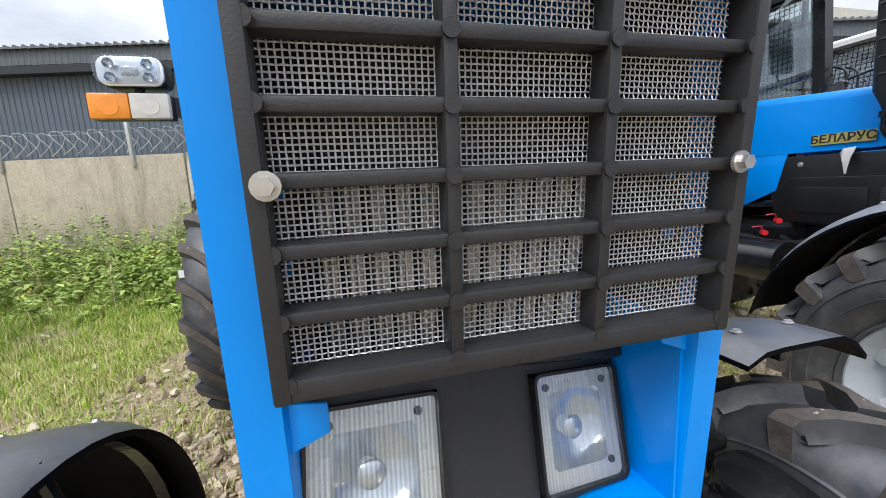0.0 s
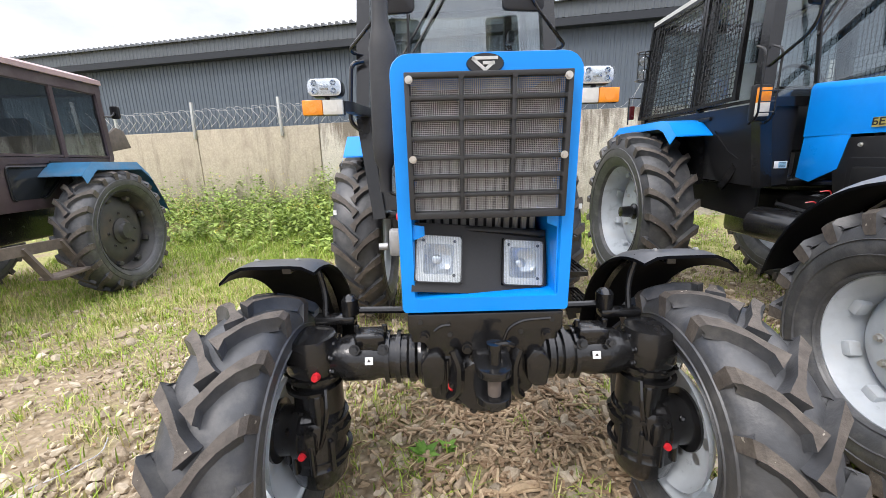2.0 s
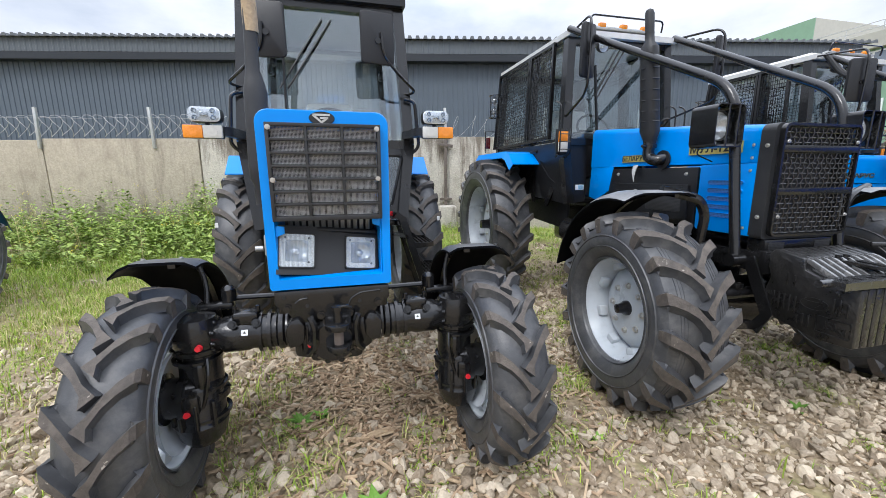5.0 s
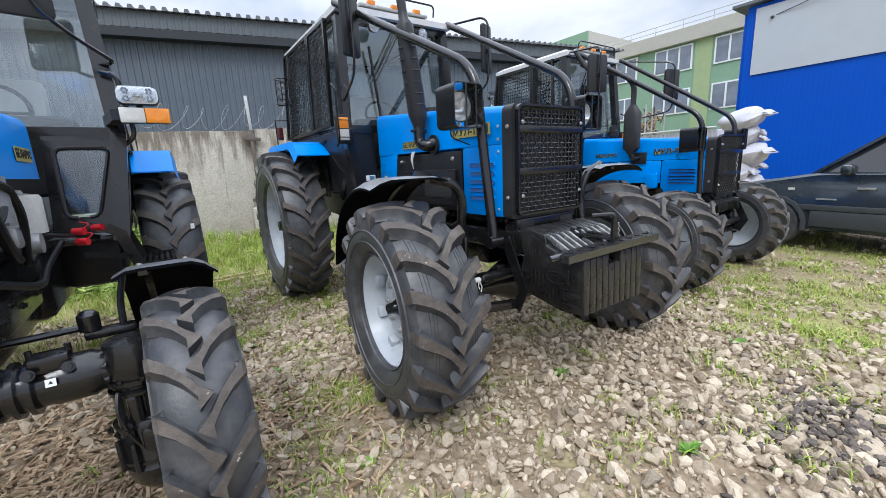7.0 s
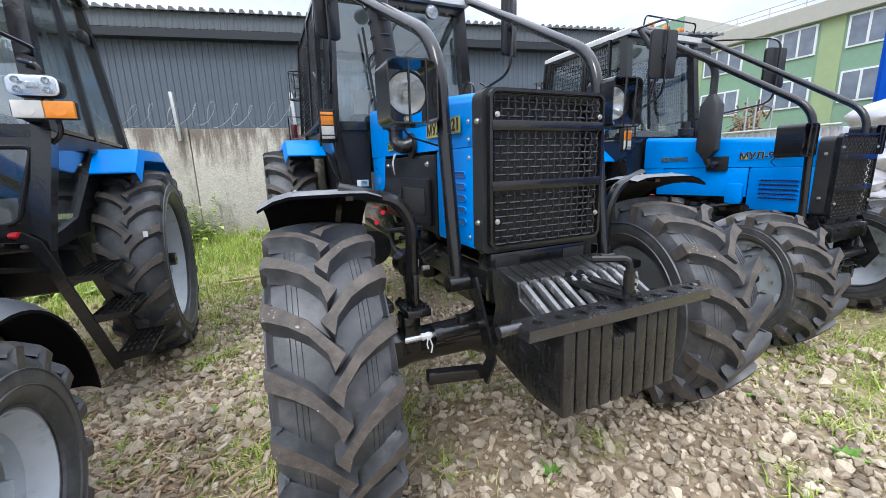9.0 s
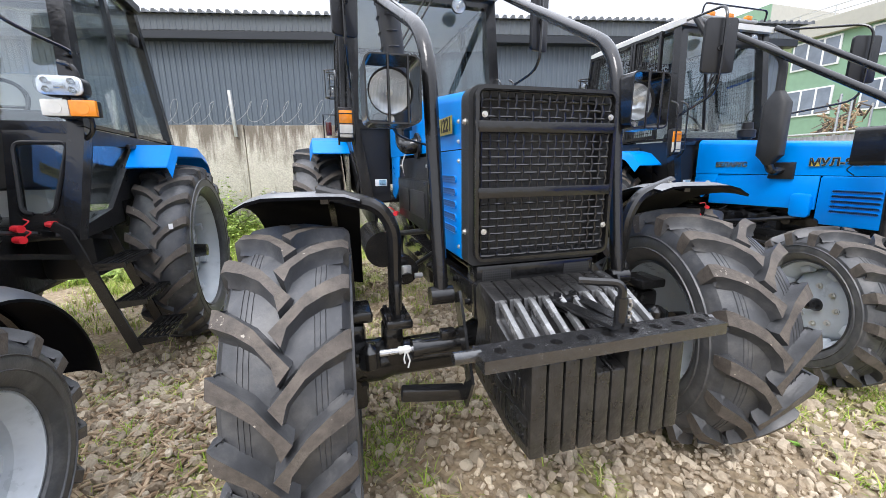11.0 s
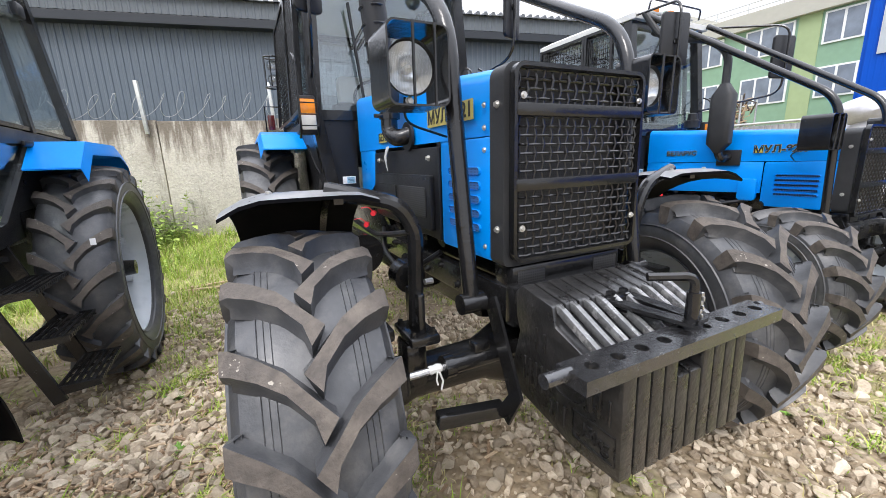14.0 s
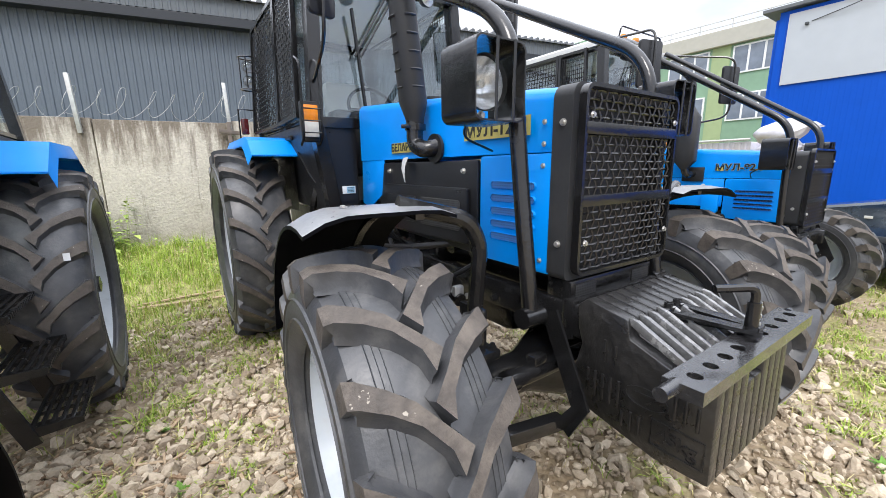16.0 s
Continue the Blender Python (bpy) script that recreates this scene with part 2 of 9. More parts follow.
def streaked(name, base, dark, amt, relief=0.012, span=(0.52, 0.72), top=0.0):
    """Concrete with stains that run down from the coping."""
    m = mat(name, base, 0.92, vary=0.26, grain=26, bump=1.0, bump_scale=34, dirt=dark, dirt_amt=0.6, dirt_scale=1.5, spec=0.15)
    m.node_tree.nodes["Bump"].inputs["Distance"].default_value = relief
    n, l = m.node_tree.nodes, m.node_tree.links
    b = n["Principled BSDF"]
    src = b.inputs["Base Color"].links[0].from_socket
    co = n.new("ShaderNodeTexCoord")
    mp = n.new("ShaderNodeMapping")
    mp.inputs["Scale"].default_value = (4.2, 4.2, 0.5)
    l.new(co.outputs["Object"], mp.inputs["Vector"])
    t = n.new("ShaderNodeTexNoise")
    t.inputs["Scale"].default_value, t.inputs["Detail"].default_value, t.inputs["Roughness"].default_value = 1.0, 7, 0.7
    l.new(mp.outputs[0], t.inputs["Vector"])
    r = n.new("ShaderNodeMapRange")
    r.inputs["From Min"].default_value, r.inputs["From Max"].default_value = span
    r.inputs["To Min"].default_value, r.inputs["To Max"].default_value = 0.0, amt
    l.new(t.outputs["Fac"], r.inputs["Value"])
    if top:         # moss and soot that have run down from the upper edge
        sx = n.new("ShaderNodeSeparateXYZ")
        l.new(co.outputs["Object"], sx.inputs[0])
        k = n.new("ShaderNodeMapRange")
        k.inputs["From Min"].default_value, k.inputs["From Max"].default_value = 1.5, 2.42
        k.inputs["To Max"].default_value = top
        l.new(sx.outputs["Z"], k.inputs["Value"])
        ad = n.new("ShaderNodeMath")
        l.new(t.outputs["Fac"], ad.inputs[0])
        l.new(k.outputs[0], ad.inputs[1])
        l.new(ad.outputs[0], r.inputs["Value"])
    mx = n.new("ShaderNodeMix")
    mx.data_type = "RGBA"
    l.new(r.outputs[0], mx.inputs[0])
    l.new(src, mx.inputs[6])
    mx.inputs[7].default_value = (*dark, 1)
    l.new(mx.outputs[2], b.inputs["Base Color"])
    return m


CONCRETE = streaked("fence_concrete", (0.45, 0.395, 0.31), (0.2, 0.168, 0.13), 0.75)
CONCRETE2 = streaked("pale_fence_concrete", (0.53, 0.495, 0.425), (0.13, 0.105, 0.08), 0.85, 0.02, (0.56, 0.7), 0.2)
CLADDING = mat("grey_steel_cladding", (0.106, 0.131, 0.158), 0.5, vary=0.06, grain=3, spec=0.4, dirt_scale=0.6)
CLAD_SHADE = mat("shaded_steel_trim", (0.014, 0.018, 0.024), 0.45, vary=0.06, grain=3)
CLAD_MID = mat("fascia_steel", (0.1, 0.116, 0.13), 0.5, vary=0.06, grain=3, dirt_scale=0.6)
ROOFING = mat("grey_roof_sheet", (0.12, 0.13, 0.14), 0.5, vary=0.1, grain=3)
BLUEWALL = mat("deep_blue_cladding", (0.0, 0.072, 0.47), 0.5, vary=0.05, grain=2, dirt_scale=0.5, spec=0.2)
WHITEWALL = mat("pale_grey_cladding", (0.43, 0.465, 0.5), 0.5, vary=0.04, grain=2, dirt_scale=0.5)
GREENW = mat("green_render", (0.215, 0.345, 0.24), 0.85, vary=0.08, grain=3, dirt_scale=0.5)
GREENL = mat("pale_green_render", (0.325, 0.405, 0.22), 0.85, vary=0.08, grain=3, dirt_scale=0.5)
CREAM = mat("cream_render", (0.43, 0.42, 0.37), 0.85, vary=0.08, grain=3, dirt_scale=0.5)
PVC = mat("white_window_frame", (0.75, 0.76, 0.76), 0.4, vary=0.05, grain=6)
FARGLASS = mat("far_window_pane", (0.16, 0.19, 0.24), 0.08, vary=0.35, grain=1.5, dirt_scale=0.7, spec=0.7, rvary=0.03)
SACK = mat("white_woven_sack", (0.5, 0.495, 0.535), 0.5, vary=0.12, grain=20, bump=0.45, bump_scale=14, dirt=(0.45, 0.43, 0.4), dirt_amt=0.5)
CARPAINT = mat("dark_green_metallic_paint", (0.05, 0.062, 0.072), 0.26, metal=0.7, vary=0.08, grain=8, coat=0.7, rvary=0.04, spec=0.5)
CARTRIM = mat("grey_car_trim", (0.05, 0.055, 0.06), 0.5, vary=0.15, grain=40)
RUST = mat("rusty_steel", (0.13, 0.105, 0.088), 0.75, vary=0.35, grain=18, bump=0.4)
MAROON = mat("old_maroon_paint", (0.07, 0.05, 0.055), 0.45, vary=0.2, grain=14, dirt=(0.18, 0.16, 0.15), dirt_amt=0.5)
PINKROOF = mat("faded_roof_paint", (0.42, 0.3, 0.3), 0.6, vary=0.12, grain=6)
WOOD = mat("split_wood", (0.42, 0.31, 0.19), 0.85, vary=0.3, grain=60, bump=0.4, dirt=(0.2, 0.13, 0.08), dirt_amt=0.6, dirt_scale=12)

# ---- mesh helpers ----
YARD = pose(0, 0, 0, 0, 0, 13.8)


def mesh_of(bm, name, material):
    me = bpy.data.meshes.new(name)
    bmesh.ops.recalc_face_normals(bm, faces=bm.faces)
    bm.to_mesh(me)
    bm.free()
    for m in (material if isinstance(material, (list, tuple)) else [material]):
        me.materials.append(m)
    return me


def smooth_by_angle(me, deg):
    """Smooth shading with sharp edges where faces meet at more than deg."""
    me.polygons.foreach_set("use_smooth", [True] * len(me.polygons))
    me.set_sharp_from_angle(angle=radians(deg))


def part(name, bm, material, parent=None, label="", smooth=35, at=None):
    me = mesh_of(bm, name, material)
    if smooth:
        smooth_by_angle(me, smooth)
    ob = new(name, me)
    if parent is not None:
        ob.parent = parent
    if at is not None:
        ob.matrix_basis = at
    if label:
        tagged(ob, label)
    return ob


def thing(name, m, label, category, group="", kind=""):
    ob = new(name)
    ob.empty_display_size = 0.2
    ob.matrix_basis = m
    return tagged(ob, label, category, group, kind)


def B():
    return bmesh.new()


def merge(bm, tmp, m=None):
    if m is not None:
        tmp.transform(m)
    me = bpy.data.meshes.new("tmp")
    tmp.to_mesh(me)
    tmp.free()
    bm.from_mesh(me)
    bpy.data.meshes.remove(me)
    return bm


def box(bm, c, s, bev=0.0, rot=(0, 0, 0), seg=2):
    t = B()
    bmesh.ops.create_cube(t, size=1.0, matrix=Matrix.Diagonal((*s, 1)))
    if bev:
        bmesh.ops.bevel(t, geom=t.edges[:], offset=min(bev, 0.49 * min(s)), segments=seg, profile=0.5, affect="EDGES")
    return merge(bm, t, pose(*c, *rot))


def prism(bm, pts, axis, a, b, bev=0.0, seg=2):
    """Extrudes a polygon along an axis from a to b. pts: the two other coordinates in the order x, y, z."""
    t = B()

    def put(p, w):
        return {"x": (w, p[0], p[1]), "y": (p[0], w, p[1]), "z": (p[0], p[1], w)}[axis]
    lo = [t.verts.new(put(p, a)) for p in pts]
    hi = [t.verts.new(put(p, b)) for p in pts]
    t.faces.new(lo)
    t.faces.new(hi[::-1])
    n = len(pts)
    for i in range(n):
        t.faces.new((lo[i], hi[i], hi[(i + 1) % n], lo[(i + 1) % n]))
    bmesh.ops.recalc_face_normals(t, faces=t.faces)
    if bev:
        bmesh.ops.bevel(t, geom=t.edges[:], offset=bev, segments=seg, profile=0.5, affect="EDGES", clamp_overlap=True)
    return merge(bm, t)


def loft(bm, rings, close=True, cap=True):
    """Skins a list of rings with the same number of points."""
    vs = [[bm.verts.new(p) for p in r] for r in rings]
    n = len(rings[0])
    for a, b in zip(vs, vs[1:]):
        for i in range(n if close else n - 1):
            bm.faces.new((a[i], a[(i + 1) % n], b[(i + 1) % n], b[i]))
    if cap and close:
        bm.faces.new(vs[0][::-1])
        bm.faces.new(vs[-1])
    return bm


def rounded(pts, rad, n=5):
    """Rounds the inner corners of a polyline."""
    pts = [Vector(p) for p in pts]
    out = [pts[0]]
    for p, q, r in zip(pts, pts[1:], pts[2:]):
        a, b = (p - q), (r - q)
        d = min(rad, 0.45 * a.length, 0.45 * b.length)
        a, b = q + a.normalized() * d, q + b.normalized() * d
        for i in range(n + 1):
            k = i / n
            out.append(a * (1 - k) ** 2 + q * 2 * k * (1 - k) + b * k ** 2)
    return out + [pts[-1]]


def tube(bm, pts, r, seg=10, flat=None, cap=True):
    """A pipe along a polyline; flat=(w, h) makes a flat bar."""
    pts = [Vector(p) for p in pts]
    t0 = (pts[1] - pts[0]).normalized()
    up = Vector((0, 0, 1)) if abs(t0.z) < 0.9 else Vector((0, 1, 0))
    nrm = (up - t0 * up.dot(t0)).normalized()
    rings = []
    for i, p in enumerate(pts):
        d = (pts[min(i + 1, len(pts) - 1)] - pts[max(i - 1, 0)]).normalized()
        nrm = (nrm - d * nrm.dot(d)).normalized()
        s = d.cross(nrm)
        rr = r[i] if isinstance(r, (list, tuple)) else r
        if flat:
            w, h = flat[0] / 2, flat[1] / 2
            rings.append([p + s * x + nrm * y for x, y in ((w, h), (-w, h), (-w, -h), (w, -h))])
        else:
            rings.append([p + (s * math.cos(2 * math.pi * k / seg) + nrm * math.sin(2 * math.pi * k / seg)) * rr for k in range(seg)])
    return loft(bm, rings, cap=cap)


def cyl(bm, a, b, r, r2=None, seg=16):
    return tube(bm, [a, b], [r, r if r2 is None else r2], seg)


def lathe(bm, prof, seg=32, m=None, cap=False):
    """Turns a profile of (x, r) round the x axis."""
    t = B()
    rings = []
    for x, r in prof:
        rings.append([(x, r * math.cos(2 * math.pi * k / seg), r * math.sin(2 * math.pi * k / seg)) for k in range(seg)])
    loft(t, rings, cap=cap)
    return merge(bm, t, m)


def hexbolt(bm, p, axis, r=0.012, h=0.01, washer=True):
    """A hexagon bolt head with a washer, standing out along an axis."""
    a = Vector(axis).normalized()
    p = Vector(p)
    if washer:
        cyl(bm, p, p + a * h * 0.3, r * 1.5, seg=14)
    cyl(bm, p + a * h * 0.3, p + a * h, r, seg=6)
    return bm


def plate(bm, corners, thick):
    """A flat four-sided plate with thickness, from its corners in order."""
    c = [Vector(p) for p in corners]
    n = (c[1] - c[0]).cross(c[2] - c[0]).normalized() * thick
    return loft(bm, [c, [p + n for p in c]])


def ring_frame(bm, outer, inner, y0, y1):
    """A frame in the x-z plane between two outlines with equal point counts, from y0 to y1."""
    n = len(outer)
    rows = [[bm.verts.new((p[0], y, p[1])) for p in o] for o, y in ((outer, y0), (inner, y0), (inner, y1), (outer, y1))]
    for a, b in zip(rows, rows[1:] + rows[:1]):
        for i in range(n):
            bm.faces.new((a[i], a[(i + 1) % n], b[(i + 1) % n], b[i]))
    return bm


def round_rect(x0, x1, z0, z1, r, n=4, rb=None):
    """Outline of a rectangle with rounded corners (rb: radius of the lower ones)."""
    out = []
    for cx, cz, a0, rr in ((x1, z1, 0, r), (x0, z1, 90, r), (x0, z0, 180, r if rb is None else rb), (x1, z0, 270, r if rb is None else rb)):
        sx = -1 if cx == x1 else 1
        sz = -1 if cz == z1 else 1
        for i in range(n + 1):
            a = radians(a0 + 90 * i / n)
            out.append((cx + sx * rr + rr * math.cos(a), cz + sz * rr + rr * math.sin(a)))
    return out


def text_part(name, body, size, material, parent, m, extrude=0.001, label="", stretch=1.0, bold=0.0):
    """Lettering as a mesh with the built-in font."""
    cu = bpy.data.curves.new(name, "FONT")
    cu.body, cu.size, cu.extrude, cu.offset = body, size, extrude, bold
    cu.align_x, cu.align_y = "CENTER", "CENTER"
    tmp = bpy.data.objects.new(name, cu)
    scene.collection.objects.link(tmp)
    me = bpy.data.meshes.new_from_object(tmp.evaluated_get(bpy.context.evaluated_depsgraph_get()))
    bpy.data.objects.remove(tmp)
    bpy.data.curves.remove(cu)
    me.transform(Matrix.Diagonal((stretch, 1, 1, 1)))
    me.materials.clear()
    me.materials.append(material)
    ob = new(name, me)
    ob.parent = parent
    ob.matrix_basis = m
    if label:
        tagged(ob, label)
    return ob


# ---- wheels ----
def tyre_mesh(R, w, rim, lugs, lug_h=0.035, lug_w=0.06, slope=0.95, crown=0.03, seg=72, hook=0.0):
    """Farm tyre: a turned carcass with chevron lugs that wrap over the shoulder. Axis x, front towards -y."""
    bm = B()
    h = w / 2
    rc = R - lug_h
    side = rc - rim
    prof = [(-h * 0.62, rim), (-h * 0.8, rim + 0.02), (-h * 0.98, rim + side * 0.3), (-h * 1.02, rim + side * 0.5), (-h * 0.97, rim + side * 0.72), (-h * 0.86, rc - crown - 0.006)]
    for k in (-0.6, -0.3, 0.0, 0.3, 0.6):
        prof.append((h * k, rc - crown * k * k))
    prof += [(-x, r) for x, r in prof[5::-1]]
    # moulded rings on the sidewall
    lathe(bm, prof, seg)
    nc = len(bm.faces)
    step = 2 * math.pi / lugs
    for s in (-1, 1):
        for i in range(lugs):
            a0 = i * step + (0 if s > 0 else step / 2)
            rows = []
            for k, (f, dr, wf) in enumerate(((-0.06, 0.0, 0.85), (0.1, 0.0, 0.88), (0.35, 0.0, 0.88), (0.62, 0.0, 0.95), (0.9, 0.0, 1.1), (1.0, 0.012, 1.15), (1.005, 0.075, 1.2), (0.99, 0.105, 1.0))):
                x = s * f * h
                top = R - crown * min(1, f) ** 2 - dr
                base = (rc - crown * min(1, f) ** 2 - dr - 0.004) if k < 5 else (top - 0.03)
                bx = x if k < 5 else x - s * 0.035
                if k == 7:
                    top, base = R - crown - dr, R - crown - dr - 0.012
                a = a0 + slope * (min(f, 1.0) * h * (1.22 - 0.34 * min(f, 1.0))) / R
                a -= hook * (max(0.0, 0.28 - f) / 0.38) ** 1.4        # the inner end bends towards the lug of the other side
                wt = lug_w * wf / R * 0.5
                flare = ((0.026 if lug_h > 0.05 else 0.013) if k < 5 else 0.012) / R        # the flanks run out into the carcass in a hollow curve
                wm, wb, mid = wt + flare * 0.28, wt + flare, base + (top - base) * 0.34
                cut = s * slope * lug_w * 0.38 if k == 0 else 0.0     # blunt inner end, square to the lug
                mx = (x + bx) / 2
                rows.append([(bx + cut, -base * math.cos(a - wb), base * math.sin(a - wb)), (mx + cut, -mid * math.cos(a - wm), mid * math.sin(a - wm)),
                             (x + cut, -top * math.cos(a - wt), top * math.sin(a - wt)), (x - cut, -top * math.cos(a + wt), top * math.sin(a + wt)),
                             (mx - cut, -mid * math.cos(a + wm), mid * math.sin(a + wm)), (bx - cut, -base * math.cos(a + wb), base * math.sin(a + wb))])
            loft(bm, rows)
    bm.faces.ensure_lookup_table()
    for j, f in enumerate(bm.faces[nc:]):
        if j % 44 < 42 and j % 44 % 6 == 2:
            f.material_index = 1        # worn brown lug tops; their flanks stay black
    # fine mould ridges between the lugs
    for f in (-0.62, -0.54, -0.46, 0.46, 0.54, 0.62) if lug_h > 0.05 else ():
        rr = rc - crown * f * f
        lathe(bm, [(h * f - 0.002, rr - 0.002), (h * f, rr + 0.0022), (h * f + 0.002, rr - 0.002)], seg)
    # raised rings and mould line on the sidewalls
    for s in (-1, 1):
        for f, rr in ((0.99, 0.36), (0.8, 0.06), (0.99, 0.62)):
            r = rim + side * rr
            lathe(bm, [(s * h * f - s * 0.004, r - 0.006), (s * h * (f + 0.02) + s * 0.003, r), (s * h * f - s * 0.004, r + 0.006)], seg)
    me = mesh_of(bm, "tyre", [RUBBER, LUG])
    smooth_by_angle(me, 32)
    return me


def rim_bm(r, w, disc_x, hub_r, s=1, seg=48, lobes=0):
    """Pressed rim: barrel with flanges and a dished disc. s: the side that faces out."""
    bm = B()
    h = w * 0.62 / 2
    lathe(bm, [(-h, r + 0.012), (-h - 0.012, r + 0.018), (-h - 0.014, r), (-h + 0.03, r - 0.02), (-h * 0.3, r - 0.045), (h * 0.3, r - 0.045),
               (h - 0.03, r - 0.02), (h + 0.014, r), (h + 0.012, r + 0.018), (h, r + 0.012)], seg)
    d = disc_x
    lathe(bm, [(d - s * 0.05, r - 0.046), (d - s * 0.035, r * 0.82), (d, r * 0.7), (d + s * 0.012, r * 0.55), (d + s * 0.012, hub_r), (d - s * 0.01, hub_r - 0.002)], seg)
    return bm


TYRES = {}


def wheel(parent, m, R, w, rim, lugs, s, disc=0.0, rim_mat=None, hub_mat=None, lug_w=0.06, lug_h=0.035, slope=0.95, deep=False, hub_k=1.0, nut_mat=None):
    """A wheel (rim) with its tyre, hub and nuts as sub-parts. s=+1: the outer face looks towards +x."""
    key = (R, w, rim, lugs)
    if key not in TYRES:
        TYRES[key] = tyre_mesh(R, w, rim, lugs, lug_h, lug_w, slope, hook=0.075 if lug_h > 0.05 else 0.03)
    bm = rim_bm(rim, w, s * disc, rim * 0.3 * hub_k, s)
    wl_ob = part("wheel", bm, rim_mat or RIM, parent, "painted steel rim with dished disc", at=m)
    # lugs welded between disc and rim
    for k in range(8):
        a = 2 * math.pi * (k + 0.5) / 8
        bb = B()
        box(bb, (s * (disc + 0.02), rim * 0.86 * math.cos(a), rim * 0.86 * math.sin(a)), (0.06, 0.055, 0.075), 0.012, (math.degrees(a), 0, 0))
        part("rim_lug", bb, rim_mat or RIM, wl_ob)
    t = new("tyre", TYRES[key])
    t.parent = wl_ob
    tagged(t, "black rubber tyre with dusty chevron lugs")
    hb = B()
    d = s * disc
    lathe(hb, [(d - s * 0.06, 0.001), (d - s * 0.06, rim * 0.34 * hub_k), (d + s * 0.03, rim * 0.33 * hub_k), (d + s * 0.05, rim * 0.24 * hub_k), (d + s * (0.17 if deep else 0.09), rim * 0.2 * hub_k), (d + s * (0.18 if deep else 0.1), 0.001)], 24)
    part("hub", hb, hub_mat or BLACK, wl_ob)
    for k in range(8):
        nb = B()
        a = 2 * math.pi * k / 8
        p = Vector((d + s * 0.012, rim * 0.46 * math.cos(a), rim * 0.46 * math.sin(a)))
        hexbolt(nb, p, (s, 0, 0), 0.014, 0.022)
        part("nut", nb, nut_mat or ZINC, wl_ob)
    return wl_ob

# ---- ground ----
FENCE_M = pose(0, 0, 0, 0, 0, 2.0)  # the fence and the shed run two degrees off the x axis
FENCE_Y = 8.35


def ground_z(x, y):
    """Height of the yard: gently uneven, rising to the foot of the fence."""
    yy = y - 0.035 * x
    k = min(1.0, max(0.0, (yy - 5.0) / 3.2))
    rise = 0.2 * k * k * (3 - 2 * k)
    far = min(1.0, 8.0 / max(8.0, math.hypot(x, y)))
    dip = 0.075 * math.exp(-((x + 4.9) / 2.0) ** 2 - ((y - 3.0) / 2.4) ** 2)      # the old tractor stands a little lower
    return rise - dip + far * 0.035 * (noise.noise((x * 0.7, y * 0.7, 0.3)) + 0.5 * noise.noise((x * 2.1, y * 2.1, 1.7)))


def grass_amount(x, y):
    """How much grass grows at a place: the old tractor's side and the strip by the fence are green."""
    u, v = x * 0.971 + y * 0.2385, -x * 0.2385 + y * 0.971
    left = min(1.0, max(0.0, (-0.6 - u) / 1.6)) * min(1.0, max(0.25, (v + 1.2) / 2.5))
    rear = min(1.0, max(0.0, (v - (3.4 if u < 0.8 else 2.4)) / 2.2))
    right = 0.55 * min(1.0, max(0.0, (u - 3.2) / 2.0))
    patch = 0.45 + 1.1 * noise.noise((x * 0.7 + 3.1, y * 0.7, 5.0)) + 0.9 * noise.noise((x * 2.2, y * 2.2, 9.0))
    return max(0.0, min(1.0, max(left * (0.4 + 0.4 * min(1.0, max(0.0, (v - 2.4) / 2.0))), rear, right, 0.28) * (0.45 + patch)))


